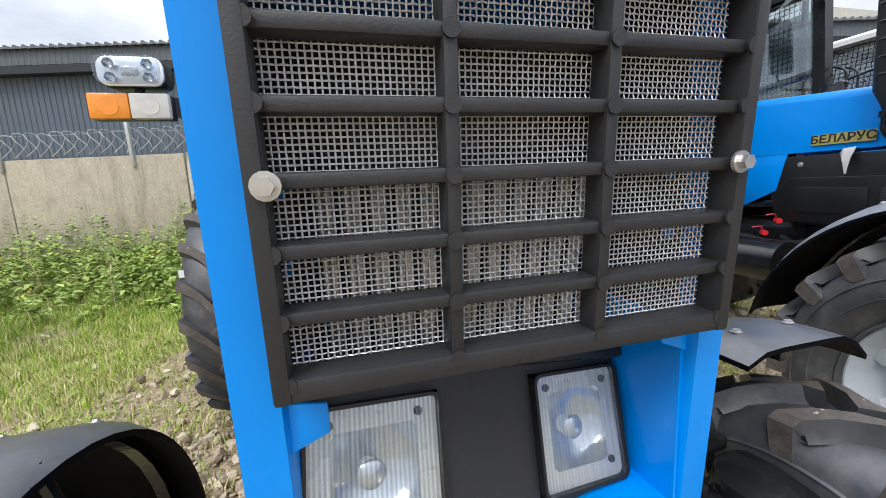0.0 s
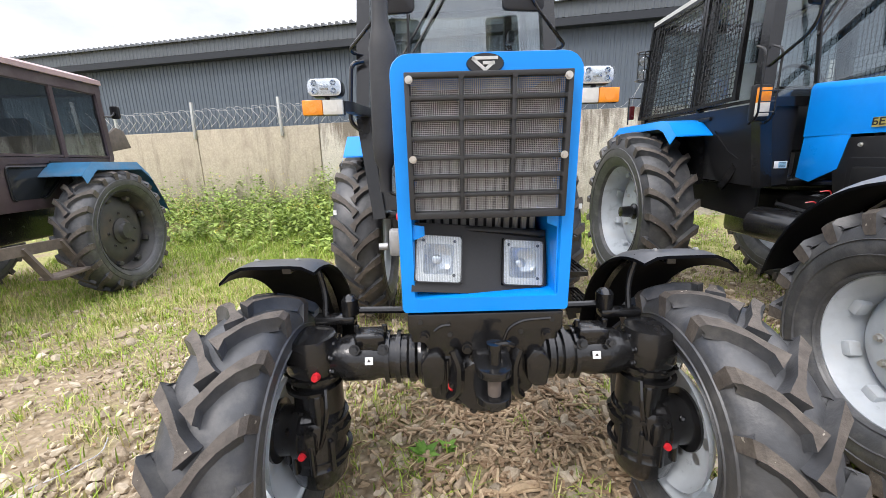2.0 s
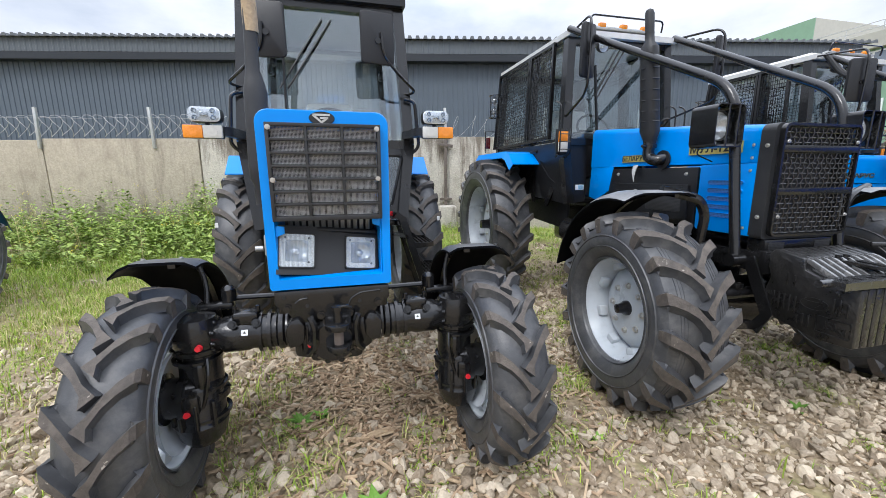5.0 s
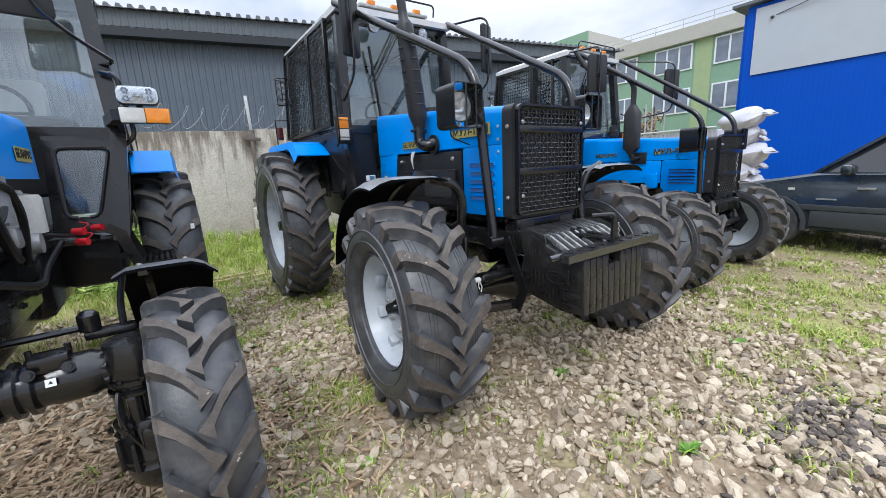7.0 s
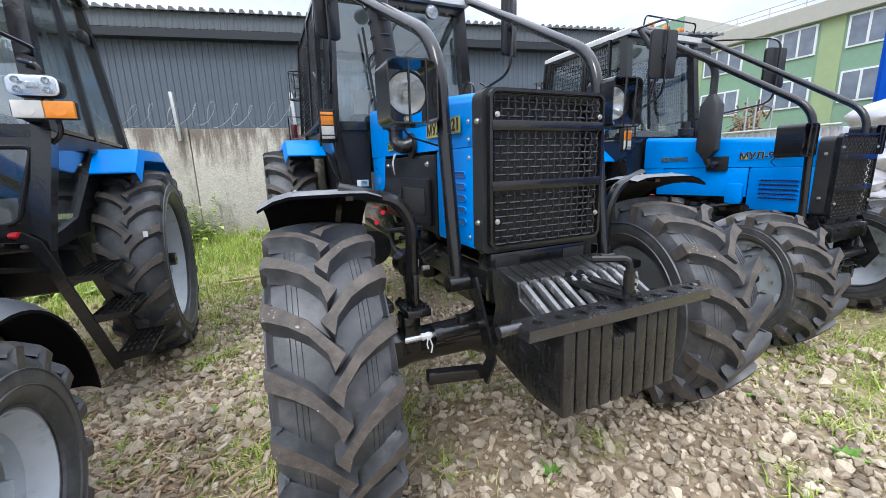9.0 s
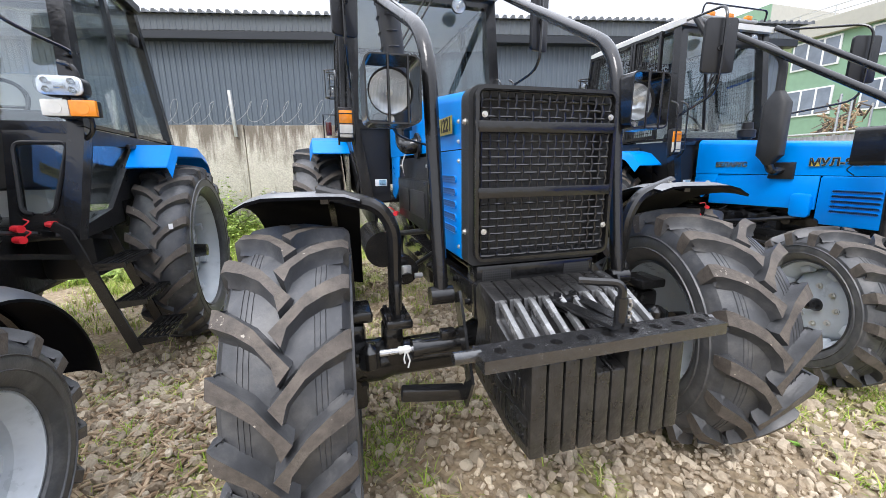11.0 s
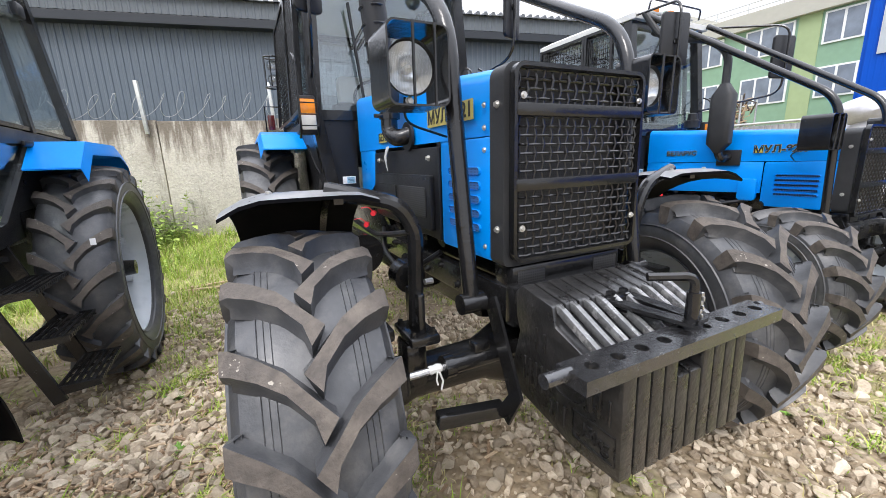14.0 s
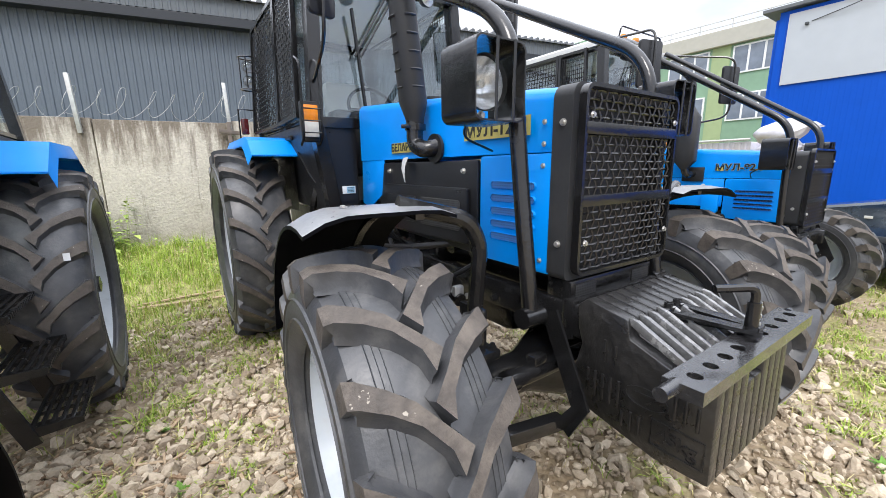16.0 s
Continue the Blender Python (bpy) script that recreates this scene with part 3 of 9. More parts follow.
def ground_material():
    m = bpy.data.materials.new("gravel_and_grass")
    m.use_nodes = True
    n, l = m.node_tree.nodes, m.node_tree.links
    b = n["Principled BSDF"]
    co = n.new("ShaderNodeTexCoord")
    big = n.new("ShaderNodeTexNoise")
    big.inputs["Scale"].default_value, big.inputs["Detail"].default_value, big.inputs["Roughness"].default_value = 2.2, 8, 0.7
    l.new(co.outputs["Object"], big.inputs["Vector"])
    fine = n.new("ShaderNodeTexNoise")
    fine.inputs["Scale"].default_value, fine.inputs["Detail"].default_value = 26, 6
    l.new(co.outputs["Object"], fine.inputs["Vector"])
    vor = n.new("ShaderNodeTexVoronoi")
    vor.inputs["Scale"].default_value = 19
    l.new(co.outputs["Object"], vor.inputs["Vector"])
    stone = n.new("ShaderNodeValToRGB")
    e = stone.color_ramp.elements
    e[0].color, e[1].color = (0.28, 0.22, 0.15, 1), (0.6, 0.51, 0.385, 1)
    l.new(vor.outputs["Color"], stone.inputs["Fac"])
    soil = n.new("ShaderNodeValToRGB")
    e = soil.color_ramp.elements
    e[0].color, e[1].color = (0.13, 0.092, 0.056, 1), (0.4, 0.315, 0.205, 1)
    l.new(fine.outputs["Fac"], soil.inputs["Fac"])
    m1 = n.new("ShaderNodeMix")
    m1.data_type = "RGBA"
    r1 = n.new("ShaderNodeMapRange")
    r1.inputs["From Min"].default_value, r1.inputs["From Max"].default_value = 0.05, 0.5
    r1.inputs["To Min"].default_value, r1.inputs["To Max"].default_value = 0.8, 0.1
    l.new(vor.outputs["Distance"], r1.inputs["Value"])
    l.new(r1.outputs[0], m1.inputs[0])
    l.new(soil.outputs["Color"], m1.inputs[6])
    l.new(stone.outputs["Color"], m1.inputs[7])
    grass = n.new("ShaderNodeValToRGB")
    e = grass.color_ramp.elements
    e[0].color, e[1].color = (0.14, 0.165, 0.035, 1), (0.46, 0.43, 0.18, 1)
    l.new(fine.outputs["Fac"], grass.inputs["Fac"])
    # where grass grows is stored with the mesh; noise frays its edge
    at = n.new("ShaderNodeAttribute")
    at.attribute_name = "grass"
    add2 = n.new("ShaderNodeMath")
    add2.operation = "MULTIPLY_ADD"
    add2.inputs[1].default_value = 1.3
    l.new(big.outputs["Fac"], add2.inputs[0])
    l.new(at.outputs["Fac"], add2.inputs[2])
    r2 = n.new("ShaderNodeMapRange")
    r2.inputs["From Min"].default_value, r2.inputs["From Max"].default_value = 1.0, 1.45
    r2.inputs["To Max"].default_value = 0.85
    l.new(add2.outputs[0], r2.inputs["Value"])
    m2 = n.new("ShaderNodeMix")
    m2.data_type = "RGBA"
    l.new(r2.outputs[0], m2.inputs[0])
    l.new(m1.outputs[2], m2.inputs[6])
    l.new(grass.outputs["Color"], m2.inputs[7])
    l.new(m2.outputs[2], b.inputs["Base Color"])
    b.inputs["Roughness"].default_value = 0.95
    b.inputs["Specular IOR Level"].default_value = 0.2
    bp = n.new("ShaderNodeBump")
    bp.inputs["Strength"].default_value, bp.inputs["Distance"].default_value = 0.7, 0.03
    inv = n.new("ShaderNodeMath")
    inv.operation = "MULTIPLY_ADD"
    inv.inputs[1].default_value = -1.2
    l.new(vor.outputs["Distance"], inv.inputs[0])
    l.new(fine.outputs["Fac"], inv.inputs[2])
    l.new(inv.outputs[0], bp.inputs["Height"])
    l.new(bp.outputs[0], b.inputs["Normal"])
    return m


GROUND = ground_material()


def build_ground():
    xs = [-900, -300, -100, -50, -30, -20] + [-14 + 0.35 * i for i in range(81)] + [18, 24, 32, 45, 70, 120, 300, 900]
    ys = [-900, -300, -100, -40, -20, -10, -6] + [-4 + 0.3 * i for i in range(48)] + [12, 16, 25, 40, 80, 300, 900]
    bm = B()
    g = [[bm.verts.new((x, y, ground_z(x, y))) for x in xs] for y in ys]
    for a, b in zip(g, g[1:]):
        for i in range(len(xs) - 1):
            bm.faces.new((a[i], a[i + 1], b[i + 1], b[i]))
    spots = [grass_amount(v.co.x, v.co.y) for v in bm.verts]
    ob = part("ground", bm, GROUND, smooth=60)
    ob.data.attributes.new("grass", "FLOAT", "POINT").data.foreach_set("value", spots)
    tagged(ob, "stony yard with gravel, dry soil and patches of grass", "ground", kind="structure")
    return ob


ground = build_ground()


# ---- concrete fence with coiled wire ----
def build_fence():
    fence = thing("fence", FENCE_M, "stained precast concrete fence topped with coiled razor wire", "fence", kind="structure")
    joints = [-21.0, -15.6, -12.0, -8.47, -4.9, -1.1, 0.93, 5.5, 10.0]
    for i, (a, b) in enumerate(zip(joints, joints[1:])):
        bm = B()
        top = 2.38 + (0.0 if a < -5 else 0.03) + 0.02 * math.sin(i * 2.3)
        box(bm, ((a + b) / 2, FENCE_Y + 0.1 + 0.012 * math.sin(i * 1.9), (top - 0.3) / 2), (b - a - 0.018, 0.16, top + 0.3), 0.02)
        part("panel", bm, CONCRETE if b < -4 else CONCRETE2, fence)
    for s, lean in ((-13.5, 0), (-11.0, 0), (-8.47, 0.03), (-5.9, -0.02), (-3.55, 0.02), (-1.27, -0.04), (0.93, -0.03), (3.3, 0.02), (5.6, 0)):
        bm = B()
        box(bm, (s, FENCE_Y - 0.02, 2.62), (0.06, 0.06, 0.92), 0.006, (0, math.degrees(lean) * 1.2, 0))
        part("post", bm, GALV, fence, "pale weathered steel post")
    # coiled wire
    bm = B()
    pts = []
    turns = 38
    for k in range(turns * 14 + 1):
        a = 2 * math.pi * k / 14
        s = -14.0 + 9.3 * k / (turns * 14)
        fade = 1.0 if s < -4.5 else 0.85 + 0.1 * math.sin(s * 7)
        r = (0.235 + 0.04 * math.sin(k * 0.37) * math.sin(k * 0.071)) * fade
        pts.append((s + 0.1 * math.sin(a * 2.0 + 0.5), FENCE_Y + 0.03 + 0.13 * math.cos(a), 2.68 + r * math.sin(a)))
    tube(bm, pts, 0.0055, 4)
    part("razor_wire", bm, GALV, fence, "thin coiled razor wire", smooth=0)
    bm = B()
    pts = []
    for k in range(24 * 18 + 1):        # slack coil: the loops lie wide apart and lean
        a = 2 * math.pi * k / 18
        w = k / 18
        r = 0.225 + 0.03 * math.sin(w * 2.3) + 0.02 * math.sin(w * 5.1)
        pts.append((-4.7 + 0.36 * w + 0.13 * math.sin(a + 0.6) + 0.05 * math.sin(w * 3.7), FENCE_Y + 0.03 + 0.1 * math.cos(a), 2.66 + r * math.sin(a)))
    tube(bm, pts, 0.0032, 4)
    part("loose_wire", bm, GALV, fence, "slack torn coil of razor wire", smooth=0)
    bm = B()
    for k in range(0, len(pts), 2):     # barbs
        p = Vector(pts[k])
        d = Vector((math.sin(k * 1.7), 0.3, math.cos(k * 2.3))).normalized() * 0.017
        tube(bm, [p - d, p + d], 0.0022, 3)
    tagged(part("barb", bm, GALV, fence, smooth=0), "small steel barbs on the coil", kind="stuff")
    bm = B()
    tube(bm, [(-14 + 0.5 * k, FENCE_Y - 0.01, 2.85 + 0.015 * math.sin(k * 1.3)) for k in range(20)], 0.0025, 4)
    part("straining_wire", bm, GALV, fence, smooth=0)
    # pier at the panel joint
    bm = B()
    box(bm, (0.97, FENCE_Y - 0.12, 0.42), (0.42, 0.22, 0.75), 0.05, (3, 0, 4))
    part("pier", bm, CONCRETE2, fence, "broken concrete footing")
    bm = B()
    box(bm, (0.93, FENCE_Y - 0.06, 1.4), (0.07, 0.05, 2.0), 0.006)
    box(bm, (0.93, FENCE_Y - 0.07, 2.22), (0.34, 0.05, 0.07), 0.006, (0, 6, 0))
    box(bm, (0.93, FENCE_Y - 0.07, 0.95), (0.3, 0.05, 0.06), 0.006)
    part("bracket", bm, RUST, fence, "rusty steel strap")
    return fence


fence = build_fence()


# ---- grey shed behind the fence ----
def ribbed(bm, s0, s1, z0, z1, y, pitch, depth):
    """Trapezoid-ribbed sheet facing -y."""
    k = int((s1 - s0) / pitch)
    row = []
    for i in range(k):
        s = s0 + i * pitch
        row += [(s, y), (s + pitch * 0.55, y), (s + pitch * 0.65, y - depth), (s + pitch * 0.9, y - depth)]
    lo = [bm.verts.new((a, b, z0)) for a, b in row]
    hi = [bm.verts.new((a, b, z1)) for a, b in row]
    for i in range(len(row) - 1):
        bm.faces.new((lo[i], lo[i + 1], hi[i + 1], hi[i]))
    return bm


def build_shed():
    D = 11.5
    shed = thing("grey_shed", FENCE_M, "long dark grey steel-clad shed with a ribbed roof edge", "building", kind="structure")
    s0, s1 = -46.0, 14.3
    bm = B()
    ribbed(bm, s0, s1, -0.2, 5.1, D + 0.35, 0.16, 0.022)
    part("wall", bm, CLADDING, shed, smooth=0)
    bm = B()
    box(bm, ((s0 + s1) / 2, D + 7.5, 2.5), (s1 - s0, 14, 5.0))
    part("core", bm, CLADDING, shed, smooth=0)
    bm = B()
    ribbed(bm, s0, s1, 5.17, 5.56, D, 0.16, 0.012)
    box(bm, ((s0 + s1) / 2, D + 0.2, 5.36), (s1 - s0, 0.36, 0.36))
    part("fascia", bm, CLAD_MID, shed, smooth=0)
    # Near-black trim paints the strip of shade below the overhanging fascia.
    bm = B()
    box(bm, ((s0 + s1) / 2, D + 0.15, 5.06), (s1 - s0, 0.3, 0.21), 0.01)
    part("eaves_trim", bm, CLAD_SHADE, shed, "steel trim with the eaves' shade put into its near-black colour", smooth=0)
    bm = B()
    k = int((s1 - s0 + 0.4) / 0.235)
    row = []
    for i in range(k):
        s = s0 + i * 0.235
        row += [(s, 0.0), (s + 0.1, 0.0), (s + 0.125, 0.085), (s + 0.205, 0.085)]
    rings = []
    for y, dz in ((D - 0.12, 5.56), (D - 0.12, 5.545), (D + 14, 6.9)):
        rings.append([bm.verts.new((a, y, b + dz)) for a, b in row])
    for p, q in zip(rings, rings[1:]):
        for i in range(len(row) - 1):
            bm.faces.new((p[i], p[i + 1], q[i + 1], q[i]))
    # closed rib ends at the eaves
    for i in range(k):
        s = s0 + i * 0.235
        bm.faces.new([bm.verts.new(v) for v in ((s + 0.1, D - 0.122, 5.55), (s + 0.125, D - 0.122, 5.64), (s + 0.205, D - 0.122, 5.64), (s + 0.235, D - 0.122, 5.55))])
    part("roof", bm, ROOFING, shed, smooth=0)
    return shed


build_shed()


# ---- green school-like building far off ----
def build_green():
    U0, V1 = 33.5, 62.0
    g = thing("green_building", YARD, "three-storey building rendered in two greens with white windows", "building", kind="structure")
    bm = B()
    v0, v1 = 8.0, V1
    box(bm, (U0 + 8, (v0 + v1) / 2, 4.7), (16, v1 - v0, 9.4))
    part("wall", bm, GREENW, g, smooth=0)
    bm = B()
    box(bm, (U0 + 7.9, (v0 + v1) / 2, 9.85), (16.5, v1 - v0 + 0.4, 1.0), 0.03)
    part("parapet", bm, CREAM, g, "cream eaves band", smooth=0)
    bm = B()
    for z in (10.75, 11.1):
        tube(bm, [(U0 + 0.3, v0, z), (U0 + 0.3, v1, z)], 0.03, 5)
    for k in range(28):
        tube(bm, [(U0 + 0.3, v0 + 2 * k, 10.3), (U0 + 0.3, v0 + 2 * k, 11.1)], 0.03, 5)
    part("roof_rail", bm, GALV, g, smooth=0)
    # raised stair head on the roof
    bm = B()
    box(bm, (U0 + 6.5, 25.6, 11.6), (10, 5.5, 2.8), 0.03)
    part("stair_head", bm, CREAM, g, smooth=0)
    bm = B()
    box(bm, (U0 + 1.46, 25.6, 11.6), (0.06, 5.5, 2.8))
    part("panel", bm, GREENW, g, smooth=0)
    for k, v in enumerate([v0 + 1.0 + 4.1 * i for i in range(13)]):
        if k % 2 == 0:
            bm = B()
            box(bm, (U0 - 0.015, v + 3.35, 5.2), (0.05, 1.1, 8.3))
            part("panel", bm, GREENL, g, smooth=0)
        for zc in (1.9, 5.35, 8.35):
            wb = B()
            box(wb, (U0 - 0.03, v + 1.3, zc), (0.1, 2.7, 1.75))
            w = part("window", wb, PVC, g, smooth=0)
            for i in range(3):
                pb = B()
                box(pb, (U0 - 0.085, v + 1.3 + (i - 1) * 0.87, zc), (0.02, 0.74, 1.55))
                part("pane", pb, FARGLASS, w, smooth=0)
    return g


build_green()


# ---- blue and white clad hall ----
def build_blue():
    U0, V1 = 19.5, 5.2
    g = thing("blue_hall", YARD, "deep blue ribbed steel hall with a pale grey upper band", "building", kind="structure")
    v0 = -26.0

    def ribs(z0, z1, vA, vB, du, mat_, name):
        bm = B()
        n = int((vB - vA) / 0.14)
        row = []
        for i in range(n):
            v = vA + i * 0.14
            row += [(0, v), (0, v + 0.09), (-0.003, v + 0.1), (-0.003, v + 0.13)]
        lo = [bm.verts.new((U0 + du + a, b, z0)) for a, b in row]
        hi = [bm.verts.new((U0 + du + a, b, z1)) for a, b in row]
        for i in range(len(row) - 1):
            bm.faces.new((lo[i], lo[i + 1], hi[i + 1], hi[i]))
        part(name, bm, mat_, g, smooth=0)
    ribs(-0.2, 6.6, v0, V1, 0.0, BLUEWALL, "wall")
    bm = B()
    box(bm, (U0 - 0.045, (v0 + V1 - 0.4) / 2, 5.35), (0.03, V1 - 0.4 - v0, 2.25))
    part("band", bm, WHITEWALL, g, "pale grey upper panel", smooth=0)
    bm = B()
    box(bm, (U0 + 6.05, (v0 + V1) / 2, 3.2), (12, V1 - v0 - 0.05, 6.4))
    part("core", bm, BLUEWALL, g, smooth=0)
    bm = B()
    box(bm, (U0 + 5.95, (v0 + V1) / 2 + 0.1, 6.7), (12.35, V1 - v0 + 0.45, 0.12), 0.02)
    part("roof", bm, ROOFING, g, smooth=0)
    bm = B()
    tube(bm, rounded([(U0 - 0.06, 4.2, 6.1), (U0 - 0.15, 3.4, 6.25), (U0 - 0.2, 2.4, 6.5)], 0.2), 0.015, 6)
    box(bm, (U0 - 0.1, 4.3, 6.05), (0.1, 0.1, 0.08), 0.02)
    part("lamp_bracket", bm, CARTRIM, g)
    return g


build_blue()

# ---- tractor parts ----
def weave(bm, x0, x1, z0, z1, px, pz, r, y=0.0, amp=None, seg=4):
    """Woven wire screen in the x-z plane, wires crimped over and under each other."""
    amp = r * 1.1 if amp is None else amp
    nx, nz = int(round((x1 - x0) / px)), int(round((z1 - z0) / pz))
    for i in range(nx + 1):
        x = x0 + i * (x1 - x0) / nx
        tube(bm, [(x, y + (amp if (i + j) % 2 else -amp), z0 + j * (z1 - z0) / nz) for j in range(nz + 1)], r, seg, cap=False)
    for j in range(nz + 1):
        z = z0 + j * (z1 - z0) / nz
        tube(bm, [(x0 + i * (x1 - x0) / nx, y + (-amp if (i + j) % 2 else amp), z) for i in range(nx + 1)], r, seg, cap=False)
    return bm


def quad_weave(bm, c, n, m_, r):
    """Woven wire screen over a four-sided field; c: corners in order."""
    c = [Vector(p) for p in c]

    def at(a, b):
        return (c[0] * (1 - a) + c[1] * a) * (1 - b) + (c[3] * (1 - a) + c[2] * a) * b
    nn = (c[1] - c[0]).cross(c[3] - c[0]).normalized() * r
    for i in range(n + 1):
        tube(bm, [at(i / n, j / m_) + nn * (1 if (i + j) % 2 else -1) for j in range(m_ + 1)], r, 3, cap=False)
    for j in range(m_ + 1):
        tube(bm, [at(i / n, j / m_) - nn * (1 if (i + j) % 2 else -1) for i in range(n + 1)], r, 3, cap=False)
    return bm


def framed(bm, c, w, d):
    """A flat-bar frame round a four-sided field."""
    for p, q in zip(c, list(c[1:]) + [c[0]]):
        p, q = Vector(p), Vector(q)
        e = (q - p).normalized() * w * 0.5
        tube(bm, [p - e, q + e], 0, flat=(w, d))
    return bm


def inset(c, k):
    """Corners drawn k metres towards the middle."""
    m_ = sum((Vector(p) for p in c), Vector()) / len(c)
    return [Vector(p) + (m_ - Vector(p)).normalized() * k for p in c]


def lower_inset_panel(bm, c, k, thick):
    """A panel between an outline and its inset (a door skin round its window)."""
    o, i = [Vector(p) for p in c], inset(c, k)
    n = (o[1] - o[0]).cross(o[2] - o[0]).normalized() * thick
    a = [[bm.verts.new(p) for p in ring] for ring in (o, i, [p + n for p in i], [p + n for p in o])]
    for p, q in zip(a, a[1:] + a[:1]):
        for j in range(len(o)):
            bm.faces.new((p[j], p[(j + 1) % len(o)], q[(j + 1) % len(o)], q[j]))
    return bm


def seat_and_wheel(t, y, z, x=0.0, cover=True):
    bm = B()
    box(bm, (x, y + 0.55, z), (0.46, 0.46, 0.14), 0.05)
    box(bm, (x, y + 0.82, z + 0.32), (0.46, 0.13, 0.6), 0.05, (-10, 0, 0))
    box(bm, (x, y + 0.55, z - 0.25), (0.3, 0.3, 0.4), 0.03)
    part("seat", bm, FILMW if cover else SEAT, t, "driver seat under pale protective film" if cover else "dark driver seat")
    bm = B()
    box(bm, (x, y + 0.12, z + 0.02), (0.9, 0.2, 0.5), 0.06)
    part("dashboard", bm, GREYP, t)
    bm = B()
    ring = [(x + 0.21 * math.cos(a), y + 0.3 + 0.1 * math.sin(a), z + 0.32 + 0.18 * math.sin(a)) for a in [2 * math.pi * k / 24 for k in range(25)]]
    tube(bm, ring, 0.014, 6)
    tube(bm, [(x, y + 0.3, z + 0.3), (x, y + 0.12, z + 0.05)], 0.025, 8)
    tube(bm, [(x - 0.2, y + 0.3, z + 0.31), (x + 0.2, y + 0.3, z + 0.31)], 0.011, 6)
    part("steering_wheel", bm, PLASTIC, t)


def cab(t, fb, fw, ft, rb, rw, rt, frame_mat, skin_mat, roof_mat, roof_t=0.12, doors=0.52, pillar=0.075, low_glass=True, gl=None, low=None, lift=0.0):
    """Cab shell from six corner points of its right side: front and rear at bottom, waist and top."""
    gl = gl or GLASS
    low = doors * 0.72 if low is None else low
    door_mat = PLASTIC if skin_mat is BLACK else skin_mat

    def m(p, s):
        return (s * p[0], p[1], p[2])

    def mix(a, b, k):
        return tuple(x * (1 - k) + y * k for x, y in zip(a, b))
    for s in (-1, 1):
        for a, b in ((fb, fw), (fw, ft)):
            bm = B()
            tube(bm, [m(a, s), m(b, s)], 0, flat=(pillar, pillar * 1.1))
            part("front_pillar", bm, frame_mat, t)
        bm = B()
        tube(bm, [m(rb, s), m(rw, s), m(rt, s)], 0, flat=(pillar * 0.8, pillar))
        part("rear_pillar", bm, frame_mat, t)
        # middle pillar
        mw, mt = mix(fw, rw, doors), mix(ft, rt, doors)
        bm = B()
        tube(bm, [m(mw, s), m(mt, s)], 0, flat=(0.045, 0.05))
        part("middle_pillar", bm, frame_mat, t)
        # door skin with its lower window, then the upper panes
        c = [m(mix(fb, fw, 0.02), s), m(mix(rb, rw, 0.02), s), m(rw, s), m(fw, s)]
        bm = B()
        d0 = [m(fb, s), m(mix(fb, rb, low), s), m(mw, s), m(fw, s)]
        lower_inset_panel(bm, d0, 0.13 if low_glass else 0.3, 0.03 * s)
        door = part("door", bm, door_mat, t, "cab door skin")
        if low_glass:
            bm = B()
            plate(bm, inset(d0, 0.12), 0.006)
            part("pane", bm, gl, door)
        else:
            bm = B()
            plate(bm, inset(d0, 0.29), 0.02 * s)
            part("panel", bm, door_mat, door)
        bm = B()
        hx = m(mix(mix(fw, mw, 0.82), mix(fb, rb, 0.4), 0.12), s)
        box(bm, (hx[0] + s * 0.035, hx[1], hx[2]), (0.03, 0.16, 0.035), 0.01)
        part("handle", bm, PLASTIC, door)
        bm = B()
        r0 = [m(mix(fb, rb, low), s), m(rb, s), m(rw, s), m(mw, s)]
        plate(bm, r0, 0.02 * s)
        part("side_panel", bm, GREYP if skin_mat is BLACK else skin_mat, t)
        for a, b, c2, d2 in ((fw, mw, mt, ft), (mw, rw, rt, mt)):
            q = [m(a, s), m(b, s), m(c2, s), m(d2, s)]
            bm = B()
            plate(bm, inset(q, 0.045), 0.005)
            pn = part("side_window", bm, gl, t, "tinted side glass")
            bm = B()
            framed(bm, inset(q, 0.03), 0.032, 0.025)
            part("frame", bm, frame_mat, pn)
    # windscreen and rear window
    for name, a, b, k in (("windscreen", fw, ft, 0.03), ("rear_window", rw, rt, 0.05)):
        q = [m(a, -1), m(a, 1), m(b, 1), m(b, -1)]
        bm = B()
        plate(bm, inset(q, k), 0.006)
        part(name, bm, gl, t, "large flat cab glass")
    for a, b, w in ((fw, fw, 0.07), (ft, ft, 0.12), (rt, rt, 0.1), (rw, rw, 0.07)):
        bm = B()
        tube(bm, [m(a, -1), m(b, 1)], 0, flat=(w * 0.7, w))
        part("cross_rail", bm, frame_mat, t)
    # rear lower wall, floor
    bm = B()
    plate(bm, [m(rb, -1), m(rb, 1), m(rw, 1), m(rw, -1)], 0.03)
    part("rear_wall", bm, frame_mat, t)
    bm = B()
    box(bm, (0, (fb[1] + rb[1]) / 2, min(fb[2], rb[2]) + 0.02), (min(fb[0], rb[0]) * 2 - 0.02, abs(rb[1] - fb[1]) - 0.04, 0.05), 0.01)
    part("floor", bm, frame_mat, t)
    # roof
    bm = B()
    o = 0.06
    z = ft[2]
    lo = [(-ft[0] - o, ft[1] - 0.1, z), (ft[0] + o, ft[1] - 0.1, z), (rt[0] + o, rt[1] + 0.06, rt[2]), (-rt[0] - o, rt[1] + 0.06, rt[2])]
    if lift:        # painted band between the windows and the roof
        hb = B()
        foot = [(x * 0.955, y, zz - 0.02) for x, y, zz in lo]
        loft(hb, [foot, [(x, y, zz + lift + 0.02) for x, y, zz in foot]])
        part("roof_band", hb, frame_mat, t)
